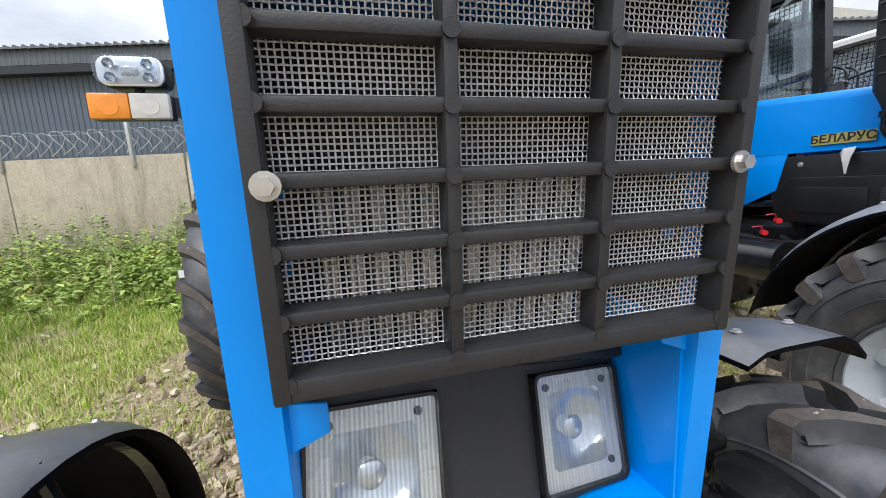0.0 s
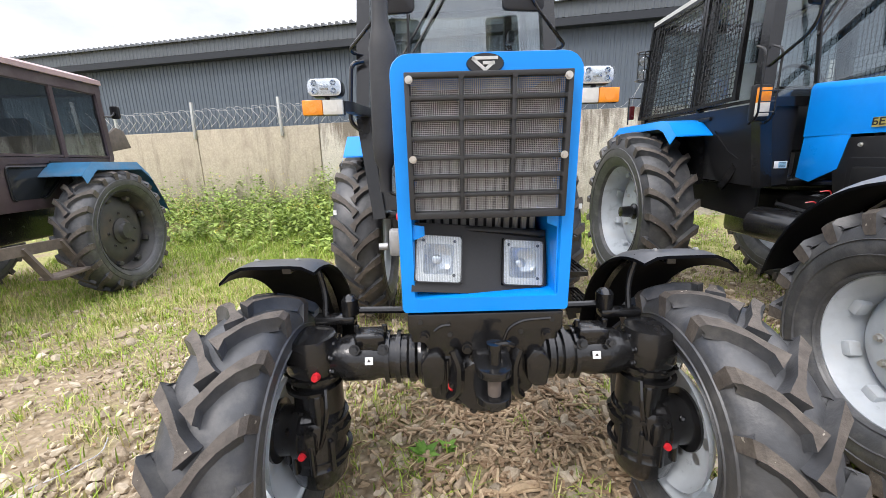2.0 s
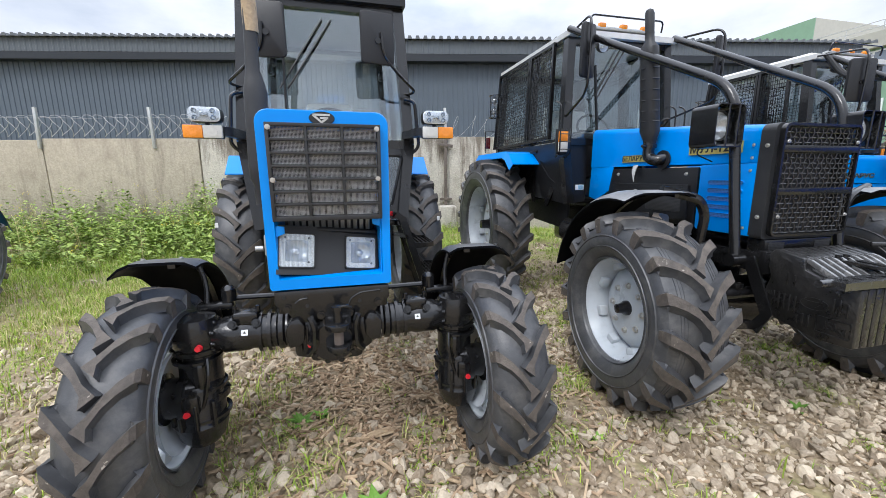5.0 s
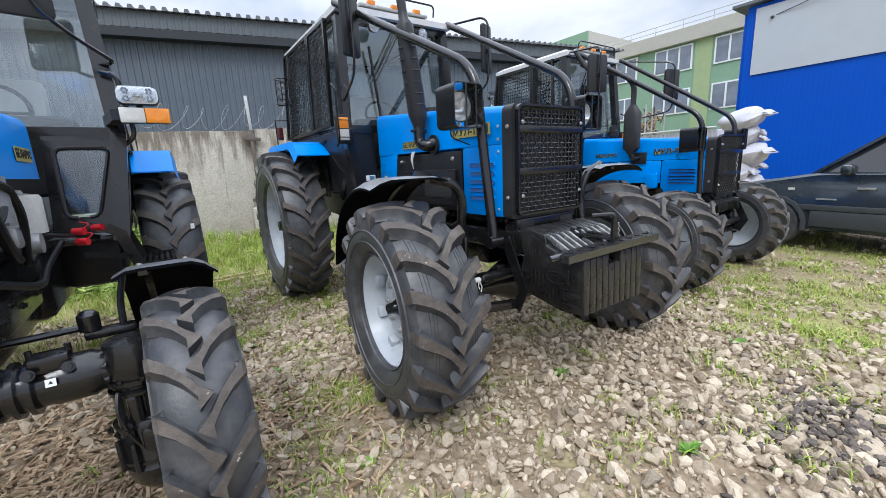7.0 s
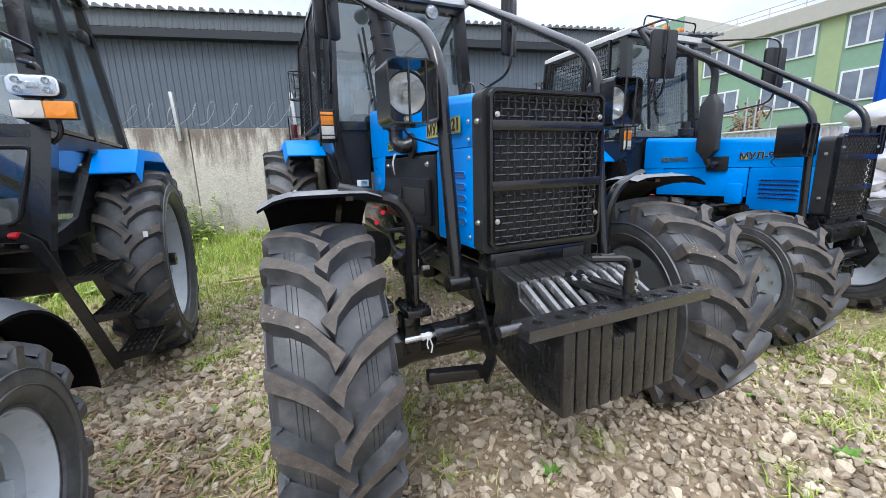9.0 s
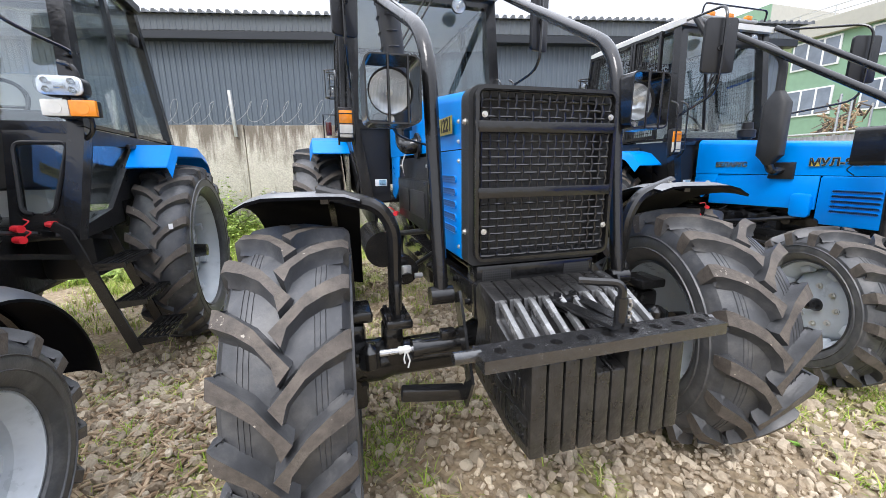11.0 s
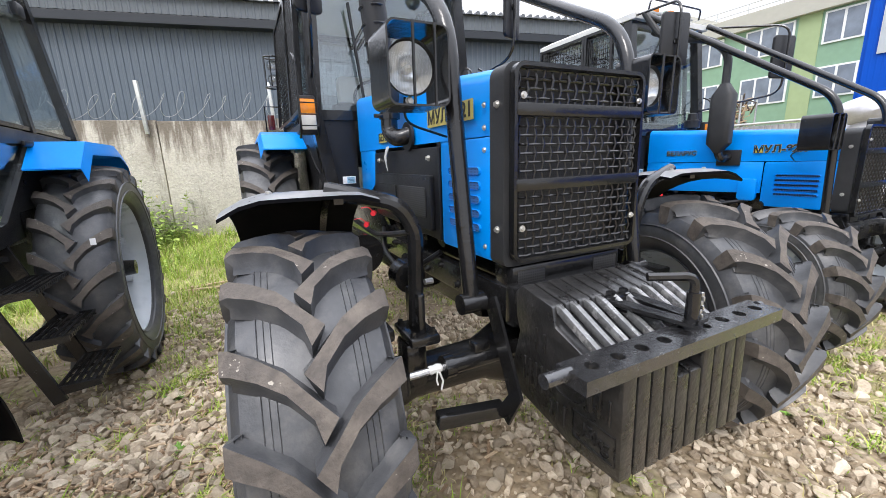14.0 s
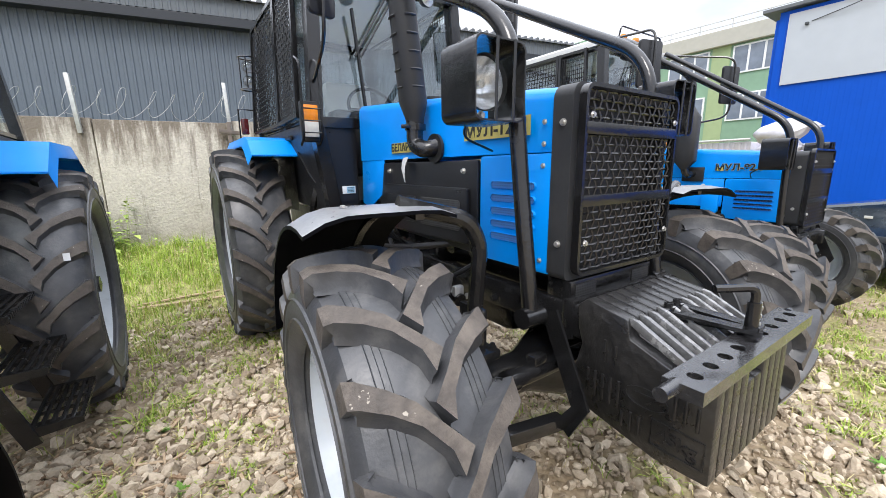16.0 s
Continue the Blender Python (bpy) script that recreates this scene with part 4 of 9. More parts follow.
        lo = [(x, y, zz + lift) for x, y, zz in lo]
    mid = [(x, y, zz + roof_t * 0.55) for x, y, zz in lo]
    hi = [(x * 0.86, y + (0.12 if k < 2 else -0.12), zz + roof_t) for k, (x, y, zz) in enumerate(lo)]
    loft(bm, [lo, mid, hi])
    part("roof", bm, roof_mat, t)
    seat_and_wheel(t, fw[1] + 0.1, fw[2] - 0.15, cover=skin_mat is BLACK)


def fender(t, s, R, x0, x1, a0, a1, droop=0.035, n=14, front_lip=0.0, name="front_fender", top_mat=None, yaw=None, thick=0.008, rib=True):
    """Curved mudguard over a front wheel, about the wheel's centre. a0..a1: degrees from the front over the top."""
    bm = B()
    rows = []
    for i in range(n + 1):
        a = radians(a0 + (a1 - a0) * i / n)
        row = []
        for k in range(9):
            f = k / 8
            x = x0 + (x1 - x0) * f
            r = R - droop * max(0, (abs(f - 0.45) - 0.25) / 0.3) ** 2 + (front_lip if i == 0 else 0)
            row.append(Vector((s * x, -r * math.cos(a), r * math.sin(a))))
        rows.append(row)
    top = [[bm.verts.new(p) for p in row] for row in rows]
    bot = [[bm.verts.new(p - Vector((0, p.y, p.z)).normalized() * thick) for p in row] for row in rows]
    # Outer faces take the slot with sky sheen in its colour.
    for g in (top, bot):
        for p, q in zip(g, g[1:]):
            for k in range(8):
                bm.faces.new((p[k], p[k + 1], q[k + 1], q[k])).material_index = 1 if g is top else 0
    for k in range(8):
        bm.faces.new((top[0][k], bot[0][k], bot[0][k + 1], top[0][k + 1]))
        bm.faces.new((top[-1][k], bot[-1][k], bot[-1][k + 1], top[-1][k + 1]))
    for i in range(n):
        for k in (0, 8):
            bm.faces.new((top[i][k], top[i + 1][k], bot[i + 1][k], bot[i][k]))
    f = part(name, bm, [FENDER, top_mat or FENDERTOP], t, "black moulded mudguard" if top_mat else "black moulded mudguard, dusty top with sky sheen in its grey", at=yaw)
    if rib:
        bm = B()
        x = s * (x0 + (x1 - x0) * 0.28)
        tube(bm, [(x, -(R - 0.02) * math.cos(radians(a0 + (a1 - a0) * k / 10)), (R - 0.02) * math.sin(radians(a0 + (a1 - a0) * k / 10))) for k in range(11)], 0, flat=(0.03, 0.02))
        part("stay", bm, BLACK, f)
        for k in (1, 4):
            a = radians(a0 + (a1 - a0) * k / 10)
            for xx in (0.25, 0.7):
                bm = B()
                x = s * (x0 + (x1 - x0) * xx)
                hexbolt(bm, (x, -R * math.cos(a), R * math.sin(a)), (0, -math.cos(a), math.sin(a)), 0.008, 0.007)
                part("bolt", bm, ZINC, f)
    return f


def round_lamp(t, c, r, name="headlamp", bowl=PLASTIC, depth=0.09, yaw=0.0):
    """Round glass headlamp with bowl, reflector and bulb, looking towards -y."""
    at = pose(*c, 0, 0, yaw)
    to = Matrix.Rotation(radians(-90), 4, "Z")
    bm = B()
    lathe(bm, [(0.0, r * 1.04), (0.012, r * 1.08), (-0.01, r * 1.05), (-depth * 0.6, r * 0.75), (-depth, r * 0.3), (-depth - 0.002, 0.002)], 24, to)
    lamp = part(name, bm, bowl, t, "round glass lamp in a black bowl", at=at)
    bm = B()
    lathe(bm, [(-0.004, r), (-depth * 0.5, r * 0.7), (-depth * 0.8, r * 0.2), (-depth * 0.8, 0.002)], 24, to)
    part("reflector", bm, BOWL, lamp)
    bm = B()
    lathe(bm, [(0.0, r * 1.0), (0.012, r * 0.7), (0.018, r * 0.3), (0.019, 0.002)], 24, to)
    part("lens", bm, LENS, lamp)
    bm = B()
    lathe(bm, [(-0.05, 0.002), (-0.05, r * 0.16), (-0.015, r * 0.16), (-0.012, 0.002)], 12, to)
    part("bulb", bm, WHITEP, lamp)
    return lamp


def mirror(t, c, w, h, arm, yaw=0.0, tilt=0.0):
    at = pose(*c, tilt, 0, yaw)
    bm = B()
    prism(bm, round_rect(-w / 2, w / 2, -h / 2, h / 2, 0.03), "y", -0.018, 0.012, 0.008)
    mr = part("mirror", bm, PLASTIC, t, "black rear-view mirror on a tube arm", at=at)
    bm = B()
    prism(bm, round_rect(-w / 2 + 0.012, w / 2 - 0.012, -h / 2 + 0.012, h / 2 - 0.012, 0.025), "y", 0.0125, 0.015)
    part("glass", bm, CHROME, mr)
    bm = B()
    cyl(bm, (0, -0.03, -0.02), (0, -0.017, -0.02), 0.022)
    part("clamp", bm, BLACK, mr)
    bm = B()
    tube(bm, rounded(arm, 0.12), 0.011, 8)
    part("mirror_arm", bm, BLACK, t)


def marker(t, c, s, w=0.24, h=0.085, parent_arm=None):
    """Side marker: white inner half, amber outer half."""
    bm = B()
    box(bm, c, (w, 0.05, h), 0.006)
    mk = part("marker_lamp", bm, PLASTIC, t)
    for k, m_ in ((s, AMBER), (-s, WHITEP)):
        bm = B()
        box(bm, (c[0] + k * w * 0.25, c[1] - 0.022, c[2]), (w * 0.49, 0.045, h * 0.98), 0.005)
        cyl(bm, (c[0] + k * w * 0.25, c[1] - 0.046, c[2]), (c[0] + k * w * 0.25, c[1] - 0.044, c[2]), h * 0.36)
        part("lens", bm, m_, mk, "amber lens" if m_ is AMBER else "white lens")
    return mk


def badge_text(t, body, size, c, along, up, plate_size, bold=0.002, back=None):
    """Black letters with a yellow outline (or on a yellow strip), standing on a side wall. along, up: unit vectors of the lettering."""
    a, u = Vector(along).normalized(), Vector(up).normalized()
    n = a.cross(u).normalized()
    m_ = Matrix((a, u, n)).transposed().to_4x4()
    m_.translation = Vector(c)
    if back:
        bm = B()
        box(bm, (0, 0, 0.001), (plate_size[0], plate_size[1], 0.002))
        b = part("badge", bm, back, t, "yellow name strip with black lettering", at=m_, smooth=0)
        text_part("lettering", body, size, INK, b, pose(0, 0, 0.003), 0.0008, bold=size * 0.022, stretch=1.1)
    else:
        b = text_part("badge", body, size, YELLOW, t, m_ @ pose(0, 0, 0.001), 0.0006, "yellow outline of black lettering", 1.12, size * 0.046)
        text_part("lettering", body, size, INK, b, pose(0, 0, 0.0016), 0.0004, bold=size * 0.028, stretch=1.12)
    return b


# ---- blue tractor with open axle ----
def tractor_a():
    t = thing("tractor", YARD @ pose(0.16, 0.3, 0, 0, 0, 1.0) @ pose(0, -0.3, 0),
              "blue wheeled tractor with black grille, square headlamps and bare front axle", "tractor", "tractors in a row")
    for s in (-1, 1):
        wheel(t, pose(s * 0.808, 0.47, 0.515), 0.525, 0.28, 0.28, 16, s, disc=-0.055, lug_w=0.046, lug_h=0.042, slope=1.32, hub_k=0.75)
        wheel(t, pose(s * 0.84, 3.05, 0.775), 0.785, 0.40, 0.5, 21, s, disc=-0.02, lug_w=0.06, deep=True, hub_k=0.55)

    # front mask: two columns, top and sill, pressed from sheet
    bm = B()
    out = round_rect(-0.265, 0.265, 1.025, 1.785, 0.052, 5, 0.012)
    inn = round_rect(-0.218, 0.222, 1.085, 1.722, 0.03, 5, 0.008)
    n = len(out)
    rows = []
    for o, y, k in ((out, 0.42, 1.0), (out, 0.338, 1.0), (out, 0.318, 0.985), (inn, 0.318, 1.02), (inn, 0.33, 1.0), (inn, 0.42, 1.0)):
        cz = 1.4
        rows.append([(p[0] * k, y - 0.008 + 0.055 * (cz - p[1]), cz + (p[1] - cz) * k) for p in o])
    loft(bm, rows, cap=False)
    mask = part("grille_mask", bm, BLUE, t, "glossy blue front mask", at=pose(0, 0.018, 0))
    for s, z in ((-1, 1.285), (1, 1.315)):
        bm = B()
        prism(bm, [(s * 0.222, z - 0.02), (s * 0.222, z + 0.03), (s * 0.185, z + 0.025), (s * 0.185, z - 0.005)], "y", 0.325, 0.33, 0.002)
        part("tab", bm, BLUE, mask)
    # inner cheeks: blue behind the headlamps, black above to colour in the hood's dark inside
    for s in (-1, 1):
        for za, zb, x, m_ in ((1.05, 1.335, 0.222, BLUE), (1.337, 1.74, 0.211, PLASTIC)):
            bm = B()
            plate(bm, [(s * x, 0.33, za), (s * x, 0.33, zb), (s * (x - 0.007), 0.62, zb), (s * (x - 0.007), 0.62, za)], 0.004)
            part("cheek", bm, m_, mask)
    for x in (-0.12, 0.09):
        bm = B()
        cyl(bm, (x, 0.33, 1.055), (x, 0.342, 1.055), 0.004, seg=8)
        part("hole", bm, INK, mask)
    bm = B()
    loft(bm, [[(0.052 * math.cos(a) * k - 0.005, y, 1.752 + 0.027 * math.sin(a) * k) for a in [2 * math.pi * i / 24 for i in range(24)]]
              for k, y in ((1, 0.31), (1, 0.292), (0.93, 0.287))])
    emb = part("emblem", bm, BLACK, mask, "dark oval emblem with silver sign")
    bm = B()
    zc, yc = 1.752, 0.284
    for pts in ([(-0.04, 0.012), (0.028, 0.012)], [(-0.04, 0.012), (-0.006, -0.017)], [(-0.006, -0.017), (0.018, 0.002)], [(-0.012, 0.0), (0.02, 0.0)]):
        tube(bm, [(p[0], yc, zc + p[1]) for p in pts], 0, flat=(0.004, 0.008))
    part("sign", bm, ZINC, emb)

    # black moulded grille with 3 x 7 fields
    gx0, gx1, gz0, gz1 = -0.222, 0.226, 1.338, 1.731
    bm = B()
    gy = 0.277
    cols = [gx0 + 0.012, gx0 + 0.012 + 0.139, gx0 + 0.012 + 0.281, gx1 - 0.012]
    nrow = 7
    zs = [gz0 + 0.016 + (gz1 - gz0 - 0.028) * k / nrow for k in range(nrow + 1)]

    def bar(x0, x1, z0, z1, dy=0.0):
        cx, cz = (x0 + x1) / 2, (z0 + z1) / 2
        box(bm, (cx, gy + 0.016 + dy, cz), (x1 - x0, 0.032 - 2 * dy, z1 - z0), 0.003)
    bar(gx0, gx0 + 0.014, gz0, gz1)
    bar(gx1 - 0.014, gx1, gz0, gz1)
    bar(gx0, gx1, gz0, gz0 + 0.02, 0.001)
    bar(gx0, gx1, gz1 - 0.014, gz1, 0.001)
    for x in cols[1:3]:
        bar(x - 0.006, x + 0.006, gz0 + 0.005, gz1 - 0.005, 0.002)
    for z in zs[1:-1]:
        bar(gx0 + 0.005, gx1 - 0.005, z - 0.006, z + 0.006, 0.003)
    for x in cols:
        for z in zs:
            cyl(bm, (x, gy + 0.0012, z), (x, gy + 0.004, z), 0.0072, seg=12)
    tilt = Matrix.Translation((0, 0.322, 1.5)) @ Matrix.Rotation(radians(3.4), 4, "X") @ Matrix.Translation((0, -0.31, -1.5))
    gr = part("grille", bm, GREYP, t, "dark grey moulded grille grid", at=tilt)
    bm = B()
    weave(bm, gx0 + 0.012, gx1 - 0.012, gz0 + 0.016, gz1 - 0.012, 0.0051, 0.0051, 0.0008, gy + 0.03, seg=4)
    part("wire_screen", bm, WIRE, gr, "fine silver woven wire screen", smooth=0)
    for x, z in ((-0.209, 1.712), (0.211, 1.714), (-0.207, 1.508), (0.211, 1.512)):
        bm = B()
        hexbolt(bm, (x, gy, z), (0, -1, 0), 0.007, 0.011)
        part("bolt", bm, ZINC, gr)
    # cooler tubes and radiator behind
    bm = B()
    box(bm, (0, 0.6, 1.4), (0.42, 0.06, 0.66), 0.01)
    part("radiator", bm, RADIATOR, t)
    for k in range(13):
        x = -0.175 + k * 0.029
        bm = B()
        tube(bm, rounded([(x - 0.0045, 0.49, 1.27), (x - 0.0045, 0.43, 1.512), (x + 0.0045, 0.43, 1.512), (x + 0.0045, 0.49, 1.27)], 0.006, 3), 0.0052, 6)
        part("cooler_tube", bm, ALU, t)
    for s in (-1, 1):
        bm = B()
        tube(bm, [(s * (0.205 - 0.03 * math.cos(a)), 0.345, 1.47 + 0.035 * math.sin(a)) for a in [radians(90 + 18 * k) for k in range(11)]], 0.009, 6)
        part("cut_edge", bm, BLUE, mask, "blue cut-out edge behind the screen")

    # headlamp panel, hanging a little askew
    hp = pose(-0.009, 0.432, 1.166, -18, 6.5, 9)
    bm = B()
    for xa, xb, za, zb in ((-0.227, 0.22, 0.083, 0.118), (-0.227, 0.22, -0.1, -0.071), (-0.227, -0.222, -0.071, 0.083), (-0.068, 0.064, -0.071, 0.083), (0.21, 0.22, -0.071, 0.083)):
        box(bm, ((xa + xb) / 2, -0.006, (za + zb) / 2), (xb - xa, 0.05, zb - za))
    box(bm, (-0.004, 0.022, 0.008), (0.44, 0.006, 0.2))
    bmesh.ops.remove_doubles(bm, verts=bm.verts[:], dist=0.0002)
    panel = part("headlamp_panel", bm, GREYP, t, "dark grey plastic headlamp panel hanging askew", at=hp)
    for x0, x1 in ((-0.222, -0.068), (0.064, 0.21)):
        cx, cz, ry = (x0 + x1) / 2, 0.005, -0.034
        outer, inner = round_rect(x0, x1, -0.071, 0.083, 0.012), round_rect(x0 + 0.004, x1 - 0.004, -0.067, 0.079, 0.01)
        bm = B()
        ring_frame(bm, outer, inner, ry - 0.01, 0.004)
        lamp = part("headlamp", bm, PLASTIC, panel, "square headlamp with silvered reflector and fluted glass")
        bm = B()
        circ = []
        for q in inner:
            a = math.atan2(q[1] - cz, q[0] - cx)
            circ.append((cx + 0.064 * math.cos(a), cz + 0.064 * math.sin(a)))
        ring_frame(bm, inner, circ, ry, ry + 0.002)
        part("reflector_surround", bm, REFLECTOR, lamp, "silvered square reflector")
        bm = B()
        lathe(bm, [(0.0, 0.0645), (-0.014, 0.058), (-0.026, 0.043), (-0.034, 0.021), (-0.036, 0.001)], 28, Matrix.Translation((cx, ry, cz)) @ Matrix.Rotation(radians(-90), 4, "Z"))
        part("reflector", bm, BOWL, lamp)
        bm = B()
        lathe(bm, [(-0.026, 0.001), (-0.026, 0.014), (-0.006, 0.016), (-0.003, 0.012), (-0.002, 0.001)], 16, Matrix.Translation((cx - 0.004, ry, cz)) @ Matrix.Rotation(radians(-90), 4, "Z"))
        part("bulb_cap", bm, BOWL, lamp)
        bm = B()
        k = 32
        row = []
        for i in range(k + 1):
            row.append((x0 + 0.004 + (x1 - x0 - 0.008) * i / k, ry - 0.008 - (0.0012 if i % 2 else 0.0)))
        lo, hi = [[bm.verts.new((x, y, z)) for x, y in row] for z in (-0.067, 0.079)]
        lo2, hi2 = [[bm.verts.new((x, ry - 0.006, z)) for x, y in row] for z in (-0.067, 0.079)]
        for i in range(k):
            bm.faces.new((lo[i], lo[i + 1], hi[i + 1], hi[i]))
            bm.faces.new((lo2[i], lo2[i + 1], hi2[i + 1], hi2[i]))
            bm.faces.new((lo[i], lo[i + 1], lo2[i + 1], lo2[i]))
            bm.faces.new((hi[i], hi[i + 1], hi2[i + 1], hi2[i]))
        part("lens", bm, LENS, lamp, "fluted clear lamp glass", smooth=0)
        for dx, dz in ((-0.05, 0.058), (0.05, 0.058), (0.05, -0.05)):
            bm = B()
            cyl(bm, (cx + dx, ry - 0.003, cz + dz), (cx + dx, ry, cz + dz), 0.005, seg=10)
            part("screw", bm, GREYP, lamp)
    bm = B()
    tube(bm, rounded([(0.19, 0.41, 1.08), (0.225, 0.39, 1.07), (0.2, 0.37, 1.055), (0.16, 0.4, 1.05)], 0.02), 0.004, 6)
    part("cable", bm, PLASTIC, t)
    bm = B()
    box(bm, (0, 0.475, 1.262), (0.41, 0.1, 0.02), 0.006, (-24, 5, 0))
    part("shroud", bm, PLASTIC, t)

    # hood: top and upper sides back to the cab
    bm = B()
    secs = []
    for y, hw, zb, zt in ((0.38, 0.262, 1.52, 1.78), (0.7, 0.268, 1.51, 1.8), (1.3, 0.275, 1.51, 1.825), (1.75, 0.28, 1.51, 1.84)):
        r = 0.06
        secs.append([(-hw, y, zb), (-hw, y, zt - r)] + [(-hw + r - r * math.cos(radians(a)), y, zt - r + r * math.sin(radians(a))) for a in (30, 60, 90)]
                    + [(hw - r + r * math.cos(radians(a)), y, zt - r + r * math.sin(radians(a))) for a in (90, 60, 30)] + [(hw, y, zt - r), (hw, y, zb)])
    loft(bm, secs, close=False, cap=False)
    hood = part("hood", bm, BLUE, t, "glossy blue hood")
    for s in (-1, 1):
        bm = B()
        prism(bm, [(0.36, 1.035), (0.36, 1.52), (0.72, 1.515), (0.66, 1.3), (0.6, 1.06), (0.5, 1.04)], "x", s * 0.262 - 0.003, s * 0.262 + 0.003, 0.002)
        part("side_sheet", bm, BLUE, t, "blue lower side sheet")
    for s in (-1, 1):
        badge_text(hood, "БЕЛАРУС", 0.056, (s * 0.2805, 1.53, 1.63), (0, s, 0), (0, 0, 1), (0.3, 0.07), back=PLATEY)
        badge_text(hood, "821", 0.036, (s * 0.2695, 0.58, 1.63), (0, s, 0), (0, 0, 1), (0.085, 0.05), back=PLATEY)

    # front beam, tow jaw and pin
    bm = B()
    prism(bm, [(-0.25, 1.022), (0.25, 1.022), (0.25, 0.96), (0.2, 0.925), (0.17, 0.872), (-0.17, 0.872), (-0.2, 0.925), (-0.25, 0.96)], "y", 0.352, 0.378, 0.005)
    box(bm, (0, 0.46, 0.965), (0.49, 0.17, 0.11), 0.012)
    fbm = part("front_beam", bm, BLACK, t, "black painted front support plate")
    for pts in ([(0.21, 1.0), (0.12, 0.995), (0.075, 0.97), (0.06, 0.925)], [(-0.115, 0.985), (-0.145, 0.982), (-0.165, 0.965)]):
        bm = B()
        tube(bm, rounded([(x, 0.351, z) for x, z in pts], 0.03), 0.005, 6)
        part("cast_bead", bm, BLACK, fbm)
    for x, z in ((-0.12, 0.988), (-0.115, 0.95), (0.115, 0.99), (0.115, 0.955), (-0.21, 0.995), (0.215, 0.995)):
        bm = B()
        cyl(bm, (x, 0.3505, z), (x, 0.356, z), 0.0085, seg=12)
        part("hole", bm, INK, fbm)
    for x, z in ((-0.2, 0.945), (0.2, 0.945), (-0.06, 0.9), (0.07, 0.9)):
        bm = B()
        hexbolt(bm, (x, 0.352, z), (0, -1, 0), 0.012, 0.016)
        part("bolt", bm, BLACK, fbm)
    for s in (-1, 1):
        bm = B()
        prism(bm, [(s * 0.19, 0.89), (s * 0.155, 0.9), (s * 0.13, 0.86), (s * 0.135, 0.79), (s * 0.16, 0.76), (s * 0.205, 0.765), (s * 0.215, 0.85)], "y", 0.335, 0.42, 0.012)
        part("bracket", bm, BLACK, fbm)
        bm = B()
        tube(bm, rounded([(s * 0.105, 0.33, 0.905), (s * 0.085, 0.315, 0.86), (s * 0.09, 0.325, 0.76), (s * 0.12, 0.36, 0.72)], 0.04), 0.017, 8)
        part("cast_arm", bm, BLACK, fbm)
    # towing fork: two rounded jaws on a neck, with a worn pin
    bm = B()
    nose = [(0.055 * math.cos(radians(a)) + 0.015, 0.255 + 0.055 * math.sin(radians(a))) for a in range(180, 361, 20)]
    for z in (0.88, 0.785):
        prism(bm, nose + [(0.075, 0.36), (-0.045, 0.36)], "z", z - 0.014, z + 0.014, 0.005)
    prism(bm, [(-0.05, 0.77), (-0.035, 0.9), (0.065, 0.9), (0.08, 0.77), (0.06, 0.745), (-0.03, 0.745)], "y", 0.325, 0.37, 0.012)
    part("tow_jaw", bm, BLACK, t, "rounded black towing fork")
    bm = B()
    cyl(bm, (0.015, 0.245, 0.765), (0.015, 0.245, 0.955), 0.019, seg=14)
    cyl(bm, (0.015, 0.245, 0.955), (0.015, 0.245, 0.972), 0.025, seg=14)
    cyl(bm, (0.015, 0.245, 0.755), (0.015, 0.245, 0.765), 0.026, seg=14)
    tube(bm, rounded([(0.015, 0.245, 0.965), (0.045, 0.235, 0.976), (0.07, 0.25, 0.96)], 0.02), 0.009, 8)
    part("tow_pin", bm, BLACK, t, "painted tow pin")
    bm = B()
    lathe(bm, [(0.8, 0.0196), (0.803, 0.0206), (0.86, 0.0206), (0.863, 0.0196)], 14, Matrix.Translation((0.015, 0.245, 0)) @ Matrix.Rotation(radians(-90), 4, "Y"))
    part("worn_shank", bm, RUST, t, "bare rusty middle of the tow pin")
    # engine block and gearbox housing
    bm = B()
    box(bm, (0, 1.25, 1.12), (0.34, 1.2, 0.5), 0.04)
    box(bm, (0, 1.3, 0.82), (0.3, 1.1, 0.22), 0.05)
    box(bm, (0, 2.4, 0.95), (0.42, 1.3, 0.5), 0.06)
    for k in range(4):
        cyl(bm, (0.0, 0.85 + 0.24 * k, 1.36), (0.0, 0.85 + 0.24 * k, 1.47), 0.085, seg=14)
    for s in (-1, 1):
        box(bm, (s * 0.2, 1.0, 0.95), (0.05, 0.95, 0.14), 0.01)
        for k in range(7):
            hexbolt(bm, (s * 0.225, 0.62 + 0.13 * k, 0.95 + 0.04 * (k % 2)), (s, 0, 0), 0.011, 0.016)
    part("engine", bm, BLACK, t, "black painted engine and gearbox")
    bm = B()
    cyl(bm, (0.24, 1.05, 1.33), (0.24, 1.05, 1.52), 0.055, seg=18)
    box(bm, (0.22, 1.22, 1.25), (0.1, 0.16, 0.1), 0.02)
    cyl(bm, (0.2, 1.35, 1.2), (0.3, 1.35, 1.2), 0.05, seg=14)
    part("filter_bowl", bm, ALU, t, "bare aluminium filter and pump")
    bm = B()
    lathe(bm, [(-0.11, 0.03), (-0.1, 0.09), (0.08, 0.095), (0.1, 0.085), (0.11, 0.03), (0.125, 0.025), (0.13, 0.001)], 20, Matrix.Translation((0.2, 1.6, 1.33)) @ Matrix.Rotation(radians(-90), 4, "Y"), cap=True)
    part("washer_tank", bm, WHITEP, t, "translucent white fluid tank")
